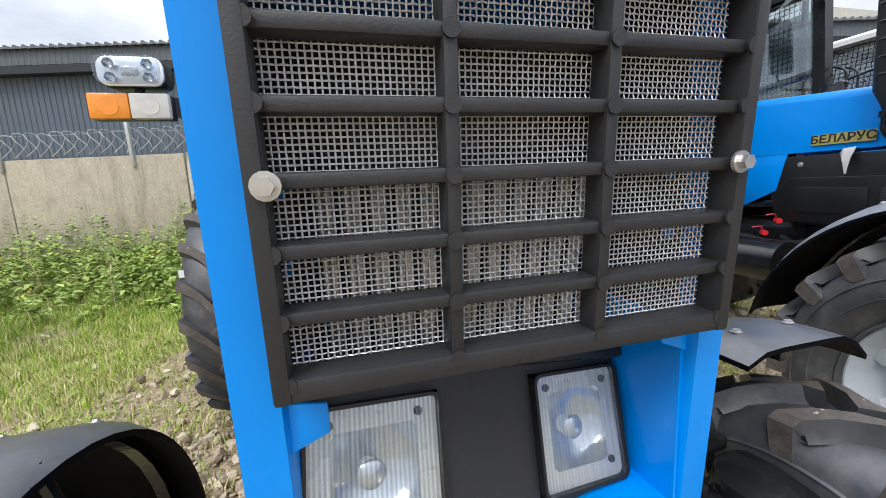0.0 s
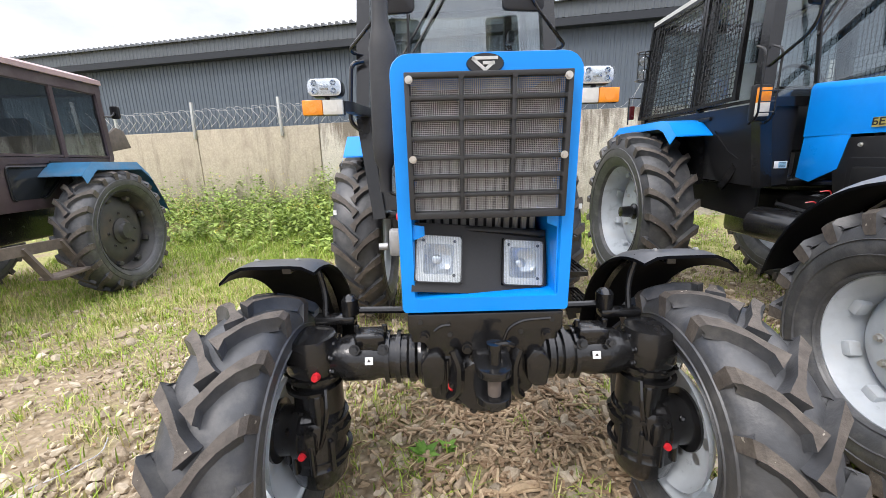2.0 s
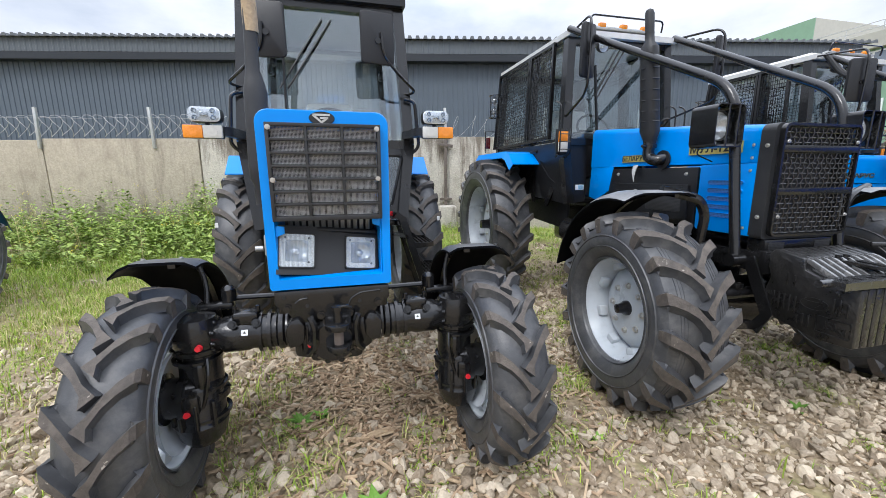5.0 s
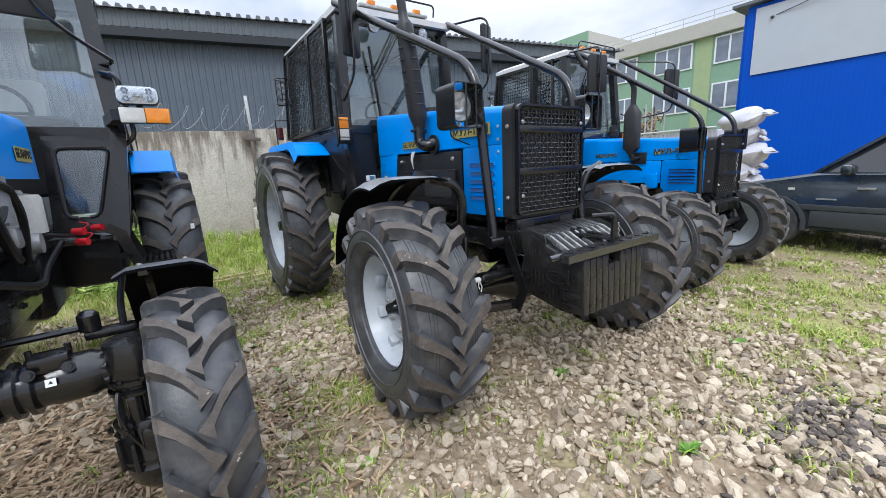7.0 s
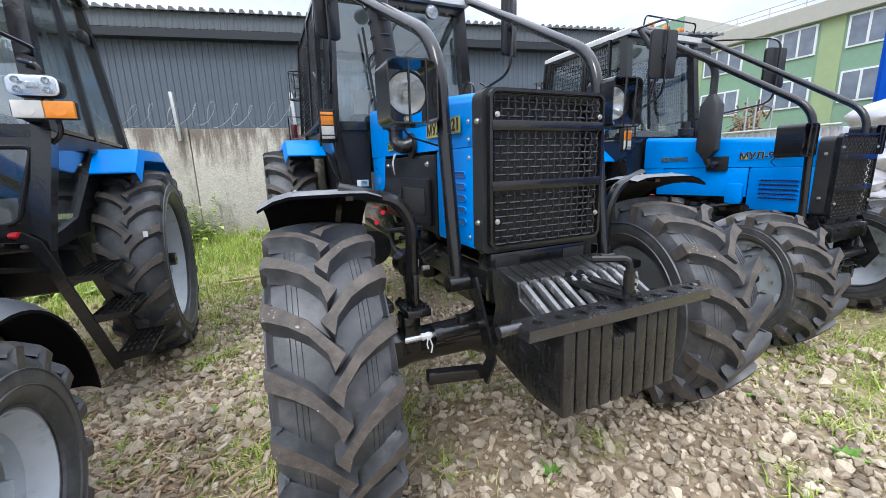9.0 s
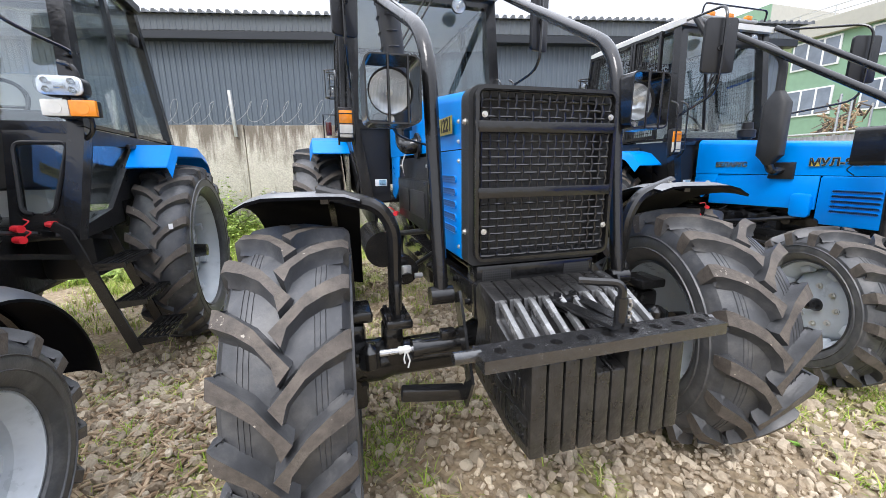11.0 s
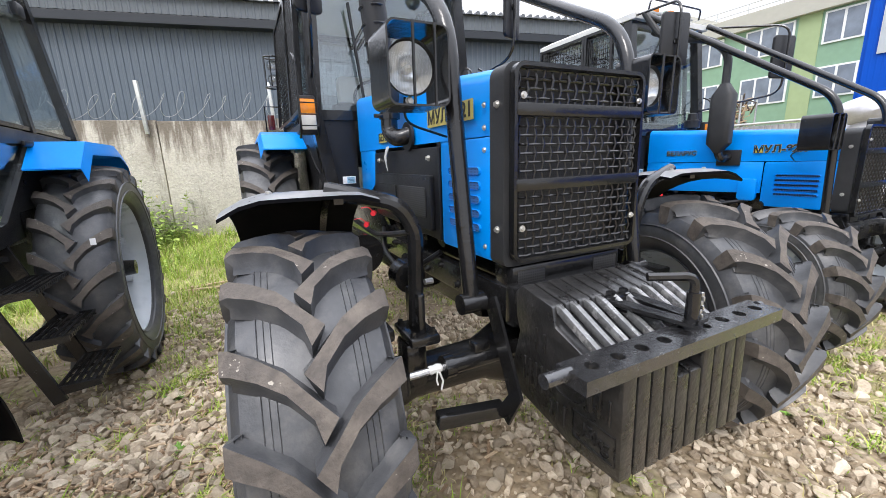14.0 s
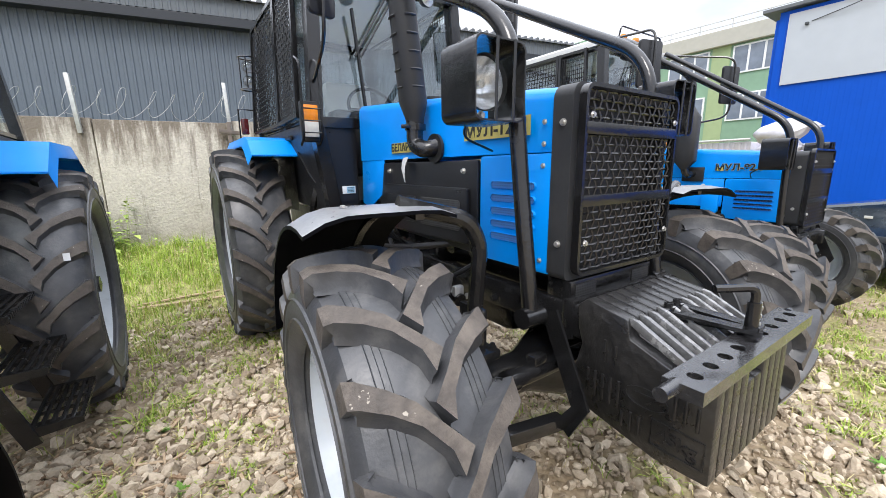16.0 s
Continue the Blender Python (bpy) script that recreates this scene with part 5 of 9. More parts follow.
    for pts, r in (([(0.2, 0.72, 1.5), (0.28, 0.82, 1.4), (0.28, 0.95, 1.2), (0.24, 1.2, 1.15)], 0.02), ([(0.22, 0.8, 1.48), (0.3, 1.0, 1.5), (0.29, 1.2, 1.35), (0.25, 1.25, 1.1), (0.2, 1.5, 1.12)], 0.016),
                   ([(0.22, 0.9, 1.1), (0.3, 1.15, 1.02), (0.26, 1.5, 1.05), (0.3, 1.75, 1.15)], 0.018), ([(-0.22, 0.8, 1.45), (-0.3, 1.0, 1.3), (-0.26, 1.4, 1.1)], 0.018),
                   ([(0.15, 1.5, 1.25), (0.3, 1.65, 1.2), (0.42, 1.85, 1.16)], 0.012), ([(0.17, 0.7, 1.25), (0.29, 0.85, 1.33), (0.27, 1.1, 1.42), (0.22, 1.3, 1.45)], 0.013)):
        bm = B()
        tube(bm, rounded(pts, 0.1), r, 8)
        part("hose", bm, PLASTIC, t)
    for k, p in enumerate(((0.36, 1.78, 1.2), (0.37, 1.76, 1.14), (0.43, 1.95, 1.2), (-0.3, 0.9, 1.22), (-0.33, 0.98, 1.25))):
        bm = B()
        cyl(bm, p, (p[0] + 0.05, p[1] - 0.03, p[2]), 0.022, seg=10)
        tube(bm, rounded([(p[0] + 0.04, p[1], p[2] + 0.01), (p[0] + 0.08, p[1], p[2] + 0.04), (p[0] + 0.03, p[1] + 0.04, p[2] + 0.05)], 0.03), 0.004, 5)
        part("plug", bm, REDP, t, "red plastic coupling cap")
    # hydraulic unit on the left flank
    bm = B()
    cyl(bm, (-0.3, 0.95, 1.14), (-0.3, 1.06, 1.14), 0.05, seg=16)
    box(bm, (-0.33, 0.93, 1.14), (0.08, 0.06, 0.12), 0.01)
    cyl(bm, (-0.38, 0.93, 1.12), (-0.42, 0.93, 1.12), 0.016)
    cyl(bm, (-0.3, 0.85, 1.2), (-0.3, 0.85, 1.06), 0.02)
    part("hydraulic_unit", bm, ALU, t, "bare aluminium hydraulic valve")

    # front axle
    ax = B()
    lathe(ax, [(-0.6, 0.055), (-0.6, 0.072), (-0.52, 0.074), (-0.5, 0.085), (-0.4, 0.085), (-0.38, 0.078), (-0.27, 0.082), (-0.26, 0.094), (-0.24, 0.094), (-0.23, 0.085), (-0.2, 0.09), (-0.14, 0.12),
               (-0.08, 0.135), (0.1, 0.135), (0.14, 0.12), (0.2, 0.092), (0.23, 0.085), (0.24, 0.094), (0.26, 0.094), (0.27, 0.082), (0.38, 0.078), (0.4, 0.085), (0.5, 0.085), (0.52, 0.074), (0.6, 0.072), (0.6, 0.055)], 28,
          Matrix.Translation((0, 0.52, 0.79)), cap=True)
    axle = part("front_axle", ax, BLACK, t, "glossy black portal front axle")
    for x in (-0.3, -0.21, -0.16, 0.16, 0.21, 0.3, 0.34, -0.34):
        bm = B()
        lathe(bm, [(x - 0.008, 0.08), (x - 0.008, 0.098), (x + 0.008, 0.098), (x + 0.008, 0.08)], 24, Matrix.Translation((0, 0.52, 0.79)))
        part("collar", bm, BLACK, axle)
    bm = B()
    lathe(bm, [(-0.12, 0.02), (-0.115, 0.09), (-0.08, 0.115), (0.1, 0.12), (0.13, 0.1), (0.135, 0.02)], 26, Matrix.Translation((-0.01, 0.44, 0.775)) @ Matrix.Rotation(radians(90), 4, "Z"), cap=True)
    prism(bm, [(-0.19, 0.86), (-0.1, 0.875), (-0.07, 0.83), (-0.075, 0.71), (-0.12, 0.685), (-0.185, 0.7)], "y", 0.372, 0.5, 0.018)
    prism(bm, [(0.085, 0.86), (0.15, 0.87), (0.18, 0.83), (0.17, 0.72), (0.12, 0.69), (0.085, 0.71)], "y", 0.385, 0.5, 0.018)
    box(bm, (0.0, 0.52, 0.68), (0.26, 0.2, 0.09), 0.035)
    for x in (-0.155, -0.125):
        box(bm, (x, 0.366, 0.79), (0.012, 0.02, 0.13), 0.005)
    for k in range(10):
        a = 2 * math.pi * k / 10
        hexbolt(bm, (-0.01 + 0.1 * math.cos(a), 0.345, 0.775 + 0.1 * math.sin(a)), (0, -1, 0), 0.009, 0.014)
    part("differential", bm, BLACK, axle, "black ribbed axle centre casting")
    for s in (-1, 1):
        bm = B()
        box(bm, (s * 0.4, 0.5, 0.875), (0.11, 0.09, 0.06), 0.012)
        for dx in (-0.05, 0.05):
            hexbolt(bm, (s * 0.4 + dx, 0.44, 0.86), (0, -1, 0.3), 0.013, 0.02)
            cyl(bm, (s * 0.4 + dx, 0.5, 0.9), (s * 0.4 + dx, 0.5, 0.925), 0.01, seg=8)
        part("clamp", bm, BLACK, axle)
        bm = B()
        box(bm, (s * 0.4, 0.4285, 0.822), (0.028, 0.002, 0.026), 0, (-20, 0, 0))
        lb = part("warning_label", bm, STICKER, axle, "small white warning label")
        bm = B()
        prism(bm, [(s * 0.4 - 0.01, 0.812), (s * 0.4 + 0.01, 0.812), (s * 0.4, 0.83)], "y", 0.4262, 0.4268)
        part("sign", bm, INK, lb)
        # wheel reducer: upper bevel case, kingpin tube and lower case
        bm = B()
        lathe(bm, [(-0.11, 0.03), (-0.1, 0.085), (-0.03, 0.1), (0.02, 0.1), (0.05, 0.085), (0.09, 0.05), (0.1, 0.001)], 24, Matrix.Translation((s * 0.62, 0.51, 0.79)) @ Matrix.Rotation(radians(90), 4, "Y"), cap=True)
        lathe(bm, [(-0.12, 0.08), (-0.12, 0.105), (-0.1, 0.105), (-0.09, 0.09), (0.1, 0.092), (0.11, 0.108), (0.14, 0.108), (0.14, 0.09)], 24, Matrix.Translation((s * 0.62, 0.52, 0.63)) @ Matrix.Rotation(radians(90), 4, "Y"), cap=True)
        lathe(bm, [(-0.2, 0.002), (-0.19, 0.07), (-0.15, 0.1), (-0.08, 0.115), (-0.06, 0.105), (0.1, 0.11), (0.12, 0.1)], 24, Matrix.Translation((s * 0.635, 0.5, 0.47)) @ Matrix.Rotation(radians(-90), 4, "Y"), cap=True)
        lathe(bm, [(-0.02, 0.08), (0.04, 0.09), (0.045, 0.105), (0.07, 0.105), (0.075, 0.088), (0.13, 0.092), (0.135, 0.115), (0.16, 0.115), (0.17, 0.07), (0.17, 0.002)], 28, Matrix.Translation((s * 0.62, 0.47, 0.525)) @ (Matrix.Identity(4) if s > 0 else Matrix.Rotation(radians(180), 4, "Z")), cap=True)
        for k in range(9):
            a = 2 * math.pi * k / 9
            hexbolt(bm, (s * 0.62 + 0.1 * math.cos(a), 0.52 + 0.1 * math.sin(a), 0.745), (0, 0, 1), 0.01, 0.016)
            hexbolt(bm, (s * 0.62 + 0.1 * math.cos(a), 0.52 + 0.1 * math.sin(a), 0.53), (0, 0, -1), 0.01, 0.016)
            hexbolt(bm, (s * (0.62 - 0.075), 0.52 + 0.075 * math.cos(a), 0.8 + 0.075 * math.sin(a)), (-s, 0, 0), 0.009, 0.014)
        for k in range(8):
            a = 2 * math.pi * (k + 0.5) / 8
            hexbolt(bm, (s * 0.665, 0.47 + 0.097 * math.cos(a), 0.525 + 0.097 * math.sin(a)), (-s, 0, 0), 0.009, 0.014)
        box(bm, (s * 0.6, 0.43, 0.62), (0.05, 0.05, 0.16), 0.018)
        box(bm, (s * 0.65, 0.4, 0.52), (0.1, 0.05, 0.1), 0.02)
        for z, r in ((0.7, 0.1), (0.562, 0.108), (0.42, 0.114)):
            lathe(bm, [(-0.008, r - 0.012), (-0.006, r + 0.004), (0.006, r + 0.004), (0.008, r - 0.012)], 24, Matrix.Translation((s * 0.625, 0.51, z)) @ Matrix.Rotation(radians(90), 4, "Y"))
        for a in (205, 240, 275, 310):
            p = (s * 0.63 + 0.112 * math.cos(radians(a)), 0.5 + 0.112 * math.sin(radians(a)))
            box(bm, (*p, 0.455), (0.018, 0.03, 0.13), 0.006, (0, 0, a + 90))
            hexbolt(bm, (p[0] + 0.012 * math.cos(radians(a)), p[1] + 0.012 * math.sin(radians(a)), 0.575), (math.cos(radians(a)), math.sin(radians(a)), 0), 0.01, 0.014)
        tube(bm, rounded([(s * 0.56, 0.42, 0.72), (s * 0.55, 0.385, 0.66), (s * 0.57, 0.39, 0.56), (s * 0.6, 0.41, 0.48)], 0.05), 0.008, 6)
        red = part("wheel_reducer", bm, BLACK, axle, "glossy black bolted gear case")
        for p in ((s * 0.585, 0.415, 0.775), (s * 0.652, 0.385, 0.483))[0 if s < 0 else 1:]:
            bm = B()
            cyl(bm, p, (p[0], p[1] - 0.022, p[2] + 0.004), 0.016, 0.012, seg=12)
            part("plug", bm, REDP, red, "red plastic breather plug")
        # track rod end and arm behind the axle
        bm = B()
        tube(bm, [(s * 0.1, 0.62, 0.93), (s * 0.5, 0.64, 0.93)], 0.014, 8)
        lathe(bm, [(-0.04, 0.02), (-0.03, 0.034), (0.03, 0.034), (0.045, 0.02), (0.05, 0.001)], 14, Matrix.Translation((s * 0.5, 0.63, 0.95)) @ Matrix.Rotation(radians(-90), 4, "Y"), cap=True)
        box(bm, (s * 0.56, 0.63, 0.9), (0.16, 0.06, 0.035), 0.01)
        part("track_rod", bm, BLACK, axle)
        bm = B()
        tube(bm, rounded([(s * 0.6, 0.6, 0.82), (s * 0.6, 0.66, 1.0), (s * 0.63, 0.66, 1.12)], 0.06), 0.012, 8)
        part("fender_stay", bm, BLACK, t)
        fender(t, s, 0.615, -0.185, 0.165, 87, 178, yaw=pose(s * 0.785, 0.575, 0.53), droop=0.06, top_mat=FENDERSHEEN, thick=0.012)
    bm = B()
    cyl(bm, (0.2, 0.405, 0.78), (0.2, 0.385, 0.78), 0.016, seg=8)
    part("drain_plug", bm, STEEL, axle)
    bm = B()
    cyl(bm, (-0.112, 0.37, 0.763), (-0.112, 0.345, 0.763), 0.016, 0.013, seg=12)
    part("plug", bm, REDP, axle, "red plastic breather plug")

    for s in (-1, 1):
        bm = B()
        box(bm, (s * 0.36, 2.65, 0.98), (0.34, 0.9, 0.42), 0.06)
        part("fuel_tank", bm, PLASTIC, t, "black tank below the cab floor")
    # exhaust silencer
    bm = B()
    secs = []
    for z, w, d, cx in ((1.36, 0.028, 0.028, -0.39), (1.47, 0.03, 0.03, -0.388), (1.5, 0.048, 0.046, -0.385), (1.58, 0.06, 0.056, -0.378), (1.98, 0.06, 0.056, -0.37), (2.04, 0.048, 0.045, -0.37), (2.09, 0.036, 0.034, -0.375), (2.3, 0.033, 0.033, -0.37), (2.75, 0.03, 0.03, -0.36)):
        secs.append([(cx + w * math.copysign(abs(math.cos(a)) ** 0.7, math.cos(a)), 1.05 + d * math.copysign(abs(math.sin(a)) ** 0.7, math.sin(a)), z) for a in [2 * math.pi * k / 20 for k in range(20)]])
    loft(bm, secs)
    ex = part("exhaust", bm, GREYP, t, "matt black exhaust silencer stack")
    bm = B()
    lathe(bm, [(2.28, 0.036), (2.281, 0.038), (2.5, 0.037), (2.5, 0.03)], 18, Matrix.Translation((-0.366, 1.05, 0)) @ Matrix.Rotation(radians(-90), 4, "Y"))
    part("tape_wrap", bm, WOOD, ex, "beige masking tape wrap")

    # cab
    cab(t, (0.56, 1.93, 1.1), (0.65, 2.03, 1.78), (0.6, 2.2, 2.9), (0.6, 3.5, 1.2), (0.64, 3.62, 1.75), (0.56, 3.4, 2.88), BLACK, BLACK, PLASTIC, doors=0.5, pillar=0.085, low=0.27)
    # lower front panels with small windows beside the hood
    for s in (-1, 1):
        c = [(s * 0.25, 1.935, 1.17), (s * 0.53, 1.93, 1.16), (s * 0.66, 2.015, 1.76), (s * 0.285, 2.0, 1.76)]
        ci = [(s * 0.325, 1.94, 1.27), (s * 0.48, 1.94, 1.265), (s * 0.588, 2.0, 1.69), (s * 0.325, 1.995, 1.69)]
        bm = B()
        o, i = [Vector(p) for p in c], [Vector(p) for p in ci]
        nn = Vector((0, 0.04, 0))
        a = [[bm.verts.new(p) for p in ring] for ring in (o, i, [p + nn for p in i], [p + nn for p in o])]
        for p, q in zip(a, a[1:] + a[:1]):
            for j in range(4):
                bm.faces.new((p[j], p[(j + 1) % 4], q[(j + 1) % 4], q[j]))
        fp = part("front_panel", bm, BLACK, t, "dark cab front panel with rubber-edged window")
        bm = B()
        plate(bm, [p + Vector((0, 0.01, 0)) for p in i], 0.004)
        part("pane", bm, GLASS, fp)
        bm = B()
        tube(bm, rounded([p * 1.0 + Vector((0, -0.004, 0)) for p in i + i[:2]], 0.05)[1:-1], 0.012, 6)
        part("rubber_seal", bm, PLASTIC, fp)
        # lamp arm, marker and work lamp
        lz = 1.955 if s > 0 else 1.925
        lx = s * 0.79
        bm = B()
        tube(bm, rounded([(s * 0.62, 2.02, lz - 0.1), (s * 0.66, 1.85, lz - 0.1), (s * 0.68, 1.68, lz - 0.1), (s * 0.8, 1.67, lz - 0.1)], 0.06), 0, flat=(0.06, 0.06))
        part("lamp_arm", bm, PLASTIC, t)
        marker(t, (lx + s * 0.02, 1.645, lz - 0.11), s)
        bm = B()
        prism(bm, round_rect(lx - 0.1, lx + 0.1, lz - 0.05, lz + 0.05, 0.035), "y", 1.61, 1.69, 0.012)
        cyl(bm, (lx, 1.65, lz - 0.08), (lx, 1.65, lz - 0.04), 0.016, seg=8)
        wlamp = part("work_lamp", bm, PLASTIC, t, "clear rectangular LED work lamp")
        bm = B()
        prism(bm, round_rect(lx - 0.097, lx + 0.097, lz - 0.047, lz + 0.047, 0.032), "y", 1.6, 1.612, 0.003)
        part("housing_rim", bm, BOWL, wlamp)
        for dx in (-0.055, 0.055):
            for dz in (-0.022, 0.022):
                bm = B()
                lathe(bm, [(0.008, 0.018), (-0.004, 0.008), (-0.004, 0.001)], 6, Matrix.Translation((lx + dx, 1.594, lz + dz)) @ Matrix.Rotation(radians(-90), 4, "Z"))
                part("led", bm, CHROME, wlamp)
        bm = B()
        box(bm, (lx, 1.596, lz), (0.05, 0.008, 0.03), 0.003)
        part("led", bm, CHROME, wlamp)
        bm = B()
        prism(bm, round_rect(lx - 0.095, lx + 0.095, lz - 0.045, lz + 0.045, 0.03), "y", 1.574, 1.579)
        part("lens", bm, LENS, wlamp)
        mirror(t, (s * 0.38, 1.74, 2.52), 0.25, 0.36, [(s * 0.6, 2.08, 2.2), (s * 0.72, 1.98, 2.2), (s * 0.55, 1.78, 2.28), (s * 0.42, 1.715, 2.4), (s * 0.41, 1.715, 2.56)], yaw=s * 8)
        # grab rail beside the front pillar
        bm = B()
        tube(bm, rounded([(s * 0.62, 2.0, 2.15), (s * 0.7, 1.98, 2.13), (s * 0.74, 2.0, 1.75), (s * 0.62, 2.02, 1.68)], 0.08), 0.014, 8)
        part("grab_rail", bm, BLACK, t)
        # rear mudguard: sloped front, flat top, drop at the back
        bm = B()
        prof = [(2.52, 1.54), (2.72, 1.71), (3.42, 1.715), (3.66, 1.63), (3.8, 1.35), (3.82, 1.28)]
        rows = [[(s * x, y, z) for x in (0.66, 0.93)] + [(s * 0.955, y, z - 0.08)] for y, z in prof]
        top = [[bm.verts.new(p) for p in r] for r in rows]
        bot = [[bm.verts.new((p[0], p[1], p[2] - 0.008)) for p in r] for r in rows]
        for g in (top, bot):
            for p, q in zip(g, g[1:]):
                for k in range(2):
                    bm.faces.new((p[k], p[k + 1], q[k + 1], q[k]))
        rf = part("rear_fender", bm, BLUE, t, "blue sheet-steel rear mudguard", smooth=25)
        bm = B()
        c = [(s * 0.61, 2.5, 1.1), (s * 0.61, 3.76, 1.1), (s * 0.61, 3.74, 1.34), (s * 0.61, 3.61, 1.61), (s * 0.61, 3.4, 1.7), (s * 0.61, 2.71, 1.695), (s * 0.61, 2.5, 1.52)]
        va = [bm.verts.new(p) for p in c]
        bm.faces.new(va)
        part("inner_wall", bm, BLACK, rf)
        # access steps, on one side only
        if s > 0:
            lad = B()
            for y in (1.85, 2.29):
                tube(lad, [(s * 0.5, y, 1.2), (s * 0.56, y, 1.16), (s * 0.81, y, 0.34)], 0, flat=(0.02, 0.06))
            ladder = part("steps", lad, BLACK, t, "black steel access steps")
            for y0, z0 in ((1.85, 1.0), (2.29, 1.05)):
                bm = B()
                tube(bm, [(s * 0.6, y0, z0), (s * 0.5, y0 - 0.22, z0 + 0.06), (s * 0.42, y0 - 0.4, z0 + 0.1)], 0, flat=(0.014, 0.03))
                part("brace", bm, BLACK, ladder)
            for xr, z in ((0.625, 0.945), (0.705, 0.69), (0.785, 0.42)):
                bm = B()
                for y in (1.853, 2.287):        # end cheeks
                    prism(bm, [(s * (xr - 0.02), z - 0.05), (s * (xr - 0.02), z + 0.004), (s * (xr + 0.2), z + 0.004), (s * (xr + 0.2), z - 0.028)], "y", y - 0.006, y + 0.006)
                for j in range(6):              # tread bars, the outer one toothed
                    box(bm, (s * (xr + 0.022 + 0.034 * j), 2.07, z - 0.008), (0.019, 0.43, 0.018), 0.003)
                for j in range(16):
                    box(bm, (s * (xr + 0.2), 1.875 + 0.026 * j, z - 0.004), (0.008, 0.015, 0.022))
                for j in range(4):
                    box(bm, (s * (xr + 0.11), 1.92 + 0.1 * j, z - 0.016), (0.18, 0.012, 0.014))
                part("tread", bm, BLACK, ladder)
        bm = B()
        box(bm, (s * 0.58, 3.3, 2.62), (0.06, 0.12, 0.1), 0.02)
        part("rear_work_lamp", bm, PLASTIC, t)
        bm = B()
        plate(bm, [(s * 0.985 + s * 0.002, 2.27, 1.09), (s * 0.985 + s * 0.002, 2.27, 1.13), (s * 0.96, 2.265, 1.13), (s * 0.96, 2.265, 1.09)], 0.002)
        part("sticker", bm, STICKER, t, "white tyre sticker")
    # wipers
    for x0, x1 in ((-0.02, -0.36), (0.05, -0.3)):
        bm = B()
        tube(bm, [(x0, 2.16, 2.76), (x1, 2.06, 2.2)], 0.008, 6)
        part("wiper_arm", bm, PLASTIC, t)
    bm = B()
    tube(bm, [(-0.32, 2.065, 2.5), (-0.32, 2.02, 1.92)], 0, flat=(0.015, 0.03))
    part("wiper_blade", bm, PLASTIC, t)
    return t


tractor_a()

# ---- forestry tractors with guard bars ----
def holed_bar(bm, x0, x1, y0, y1, z0, z1, holes, r):
    """A flat bar with round through-holes."""
    hy, yc = (y1 - y0) / 2, (y0 + y1) / 2
    w = hy * 0.84
    cuts = [x0]
    for h in holes:
        cuts += [h - w * 0.85, h + w * 0.85]
    w *= 0.85
    cuts.append(x1)

    def quad(*p):
        bm.faces.new([bm.verts.new(q) for q in p])
    for k, (a, b) in enumerate(zip(cuts, cuts[1:])):
        for y in (y0, y1):
            quad((a, y, z0), (b, y, z0), (b, y, z1), (a, y, z1))
        if k % 2 == 0:
            for z in (z0, z1):
                quad((a, y0, z), (b, y0, z), (b, y1, z), (a, y1, z))
            continue
        h = (a + b) / 2
        ring = [(w, k2 * hy / 2) for k2 in (-2, -1, 0, 1)] + [(-k2 * w / 2, hy) for k2 in (-2, -1, 0, 1)] + [(-w, -k2 * hy / 2) for k2 in (-2, -1, 0, 1)] + [(k2 * w / 2, -hy) for k2 in (-2, -1, 0, 1)]
        sq = [(h + p, yc + q) for p, q in ring]
        ci = [(h + r * p / math.hypot(p, q), yc + r * q / math.hypot(p, q)) for p, q in ring]
        loft(bm, [[(p[0], p[1], z) for p in o] for o, z in ((sq, z1), (ci, z1), (ci, z0), (sq, z0))], cap=False)
    for x in (x0, x1):
        quad((x, y0, z0), (x, y1, z0), (x, y1, z1), (x, y0, z1))
    bmesh.ops.remove_doubles(bm, verts=bm.verts[:], dist=0.0002)
    return bm


def perforated(name, face=(0.035, 0.035, 0.036)):
    """Black sheet with a fine grid of punched holes, too small to model singly."""
    m_ = mat(name, (0.02, 0.02, 0.021), 0.5, vary=0.2, grain=60)
    n, l = m_.node_tree.nodes, m_.node_tree.links
    b = n["Principled BSDF"]
    co = n.new("ShaderNodeTexCoord")
    v = n.new("ShaderNodeTexVoronoi")
    v.inputs["Scale"].default_value, v.inputs["Randomness"].default_value = 95, 0.0
    l.new(co.outputs["Object"], v.inputs["Vector"])
    r = n.new("ShaderNodeMapRange")
    r.inputs["From Min"].default_value, r.inputs["From Max"].default_value = 0.3, 0.42
    l.new(v.outputs["Distance"], r.inputs["Value"])
    cb = n.new("ShaderNodeMix")
    cb.data_type = "RGBA"
    l.new(r.outputs[0], cb.inputs[0])
    cb.inputs[6].default_value, cb.inputs[7].default_value = (0.002, 0.002, 0.002, 1), (*face, 1)
    l.new(cb.outputs[2], b.inputs["Base Color"])
    return m_


PERF = perforated("perforated_black_sheet")
PERFB = perforated("perforated_blue_sheet", (0.05, 0.16, 0.42))


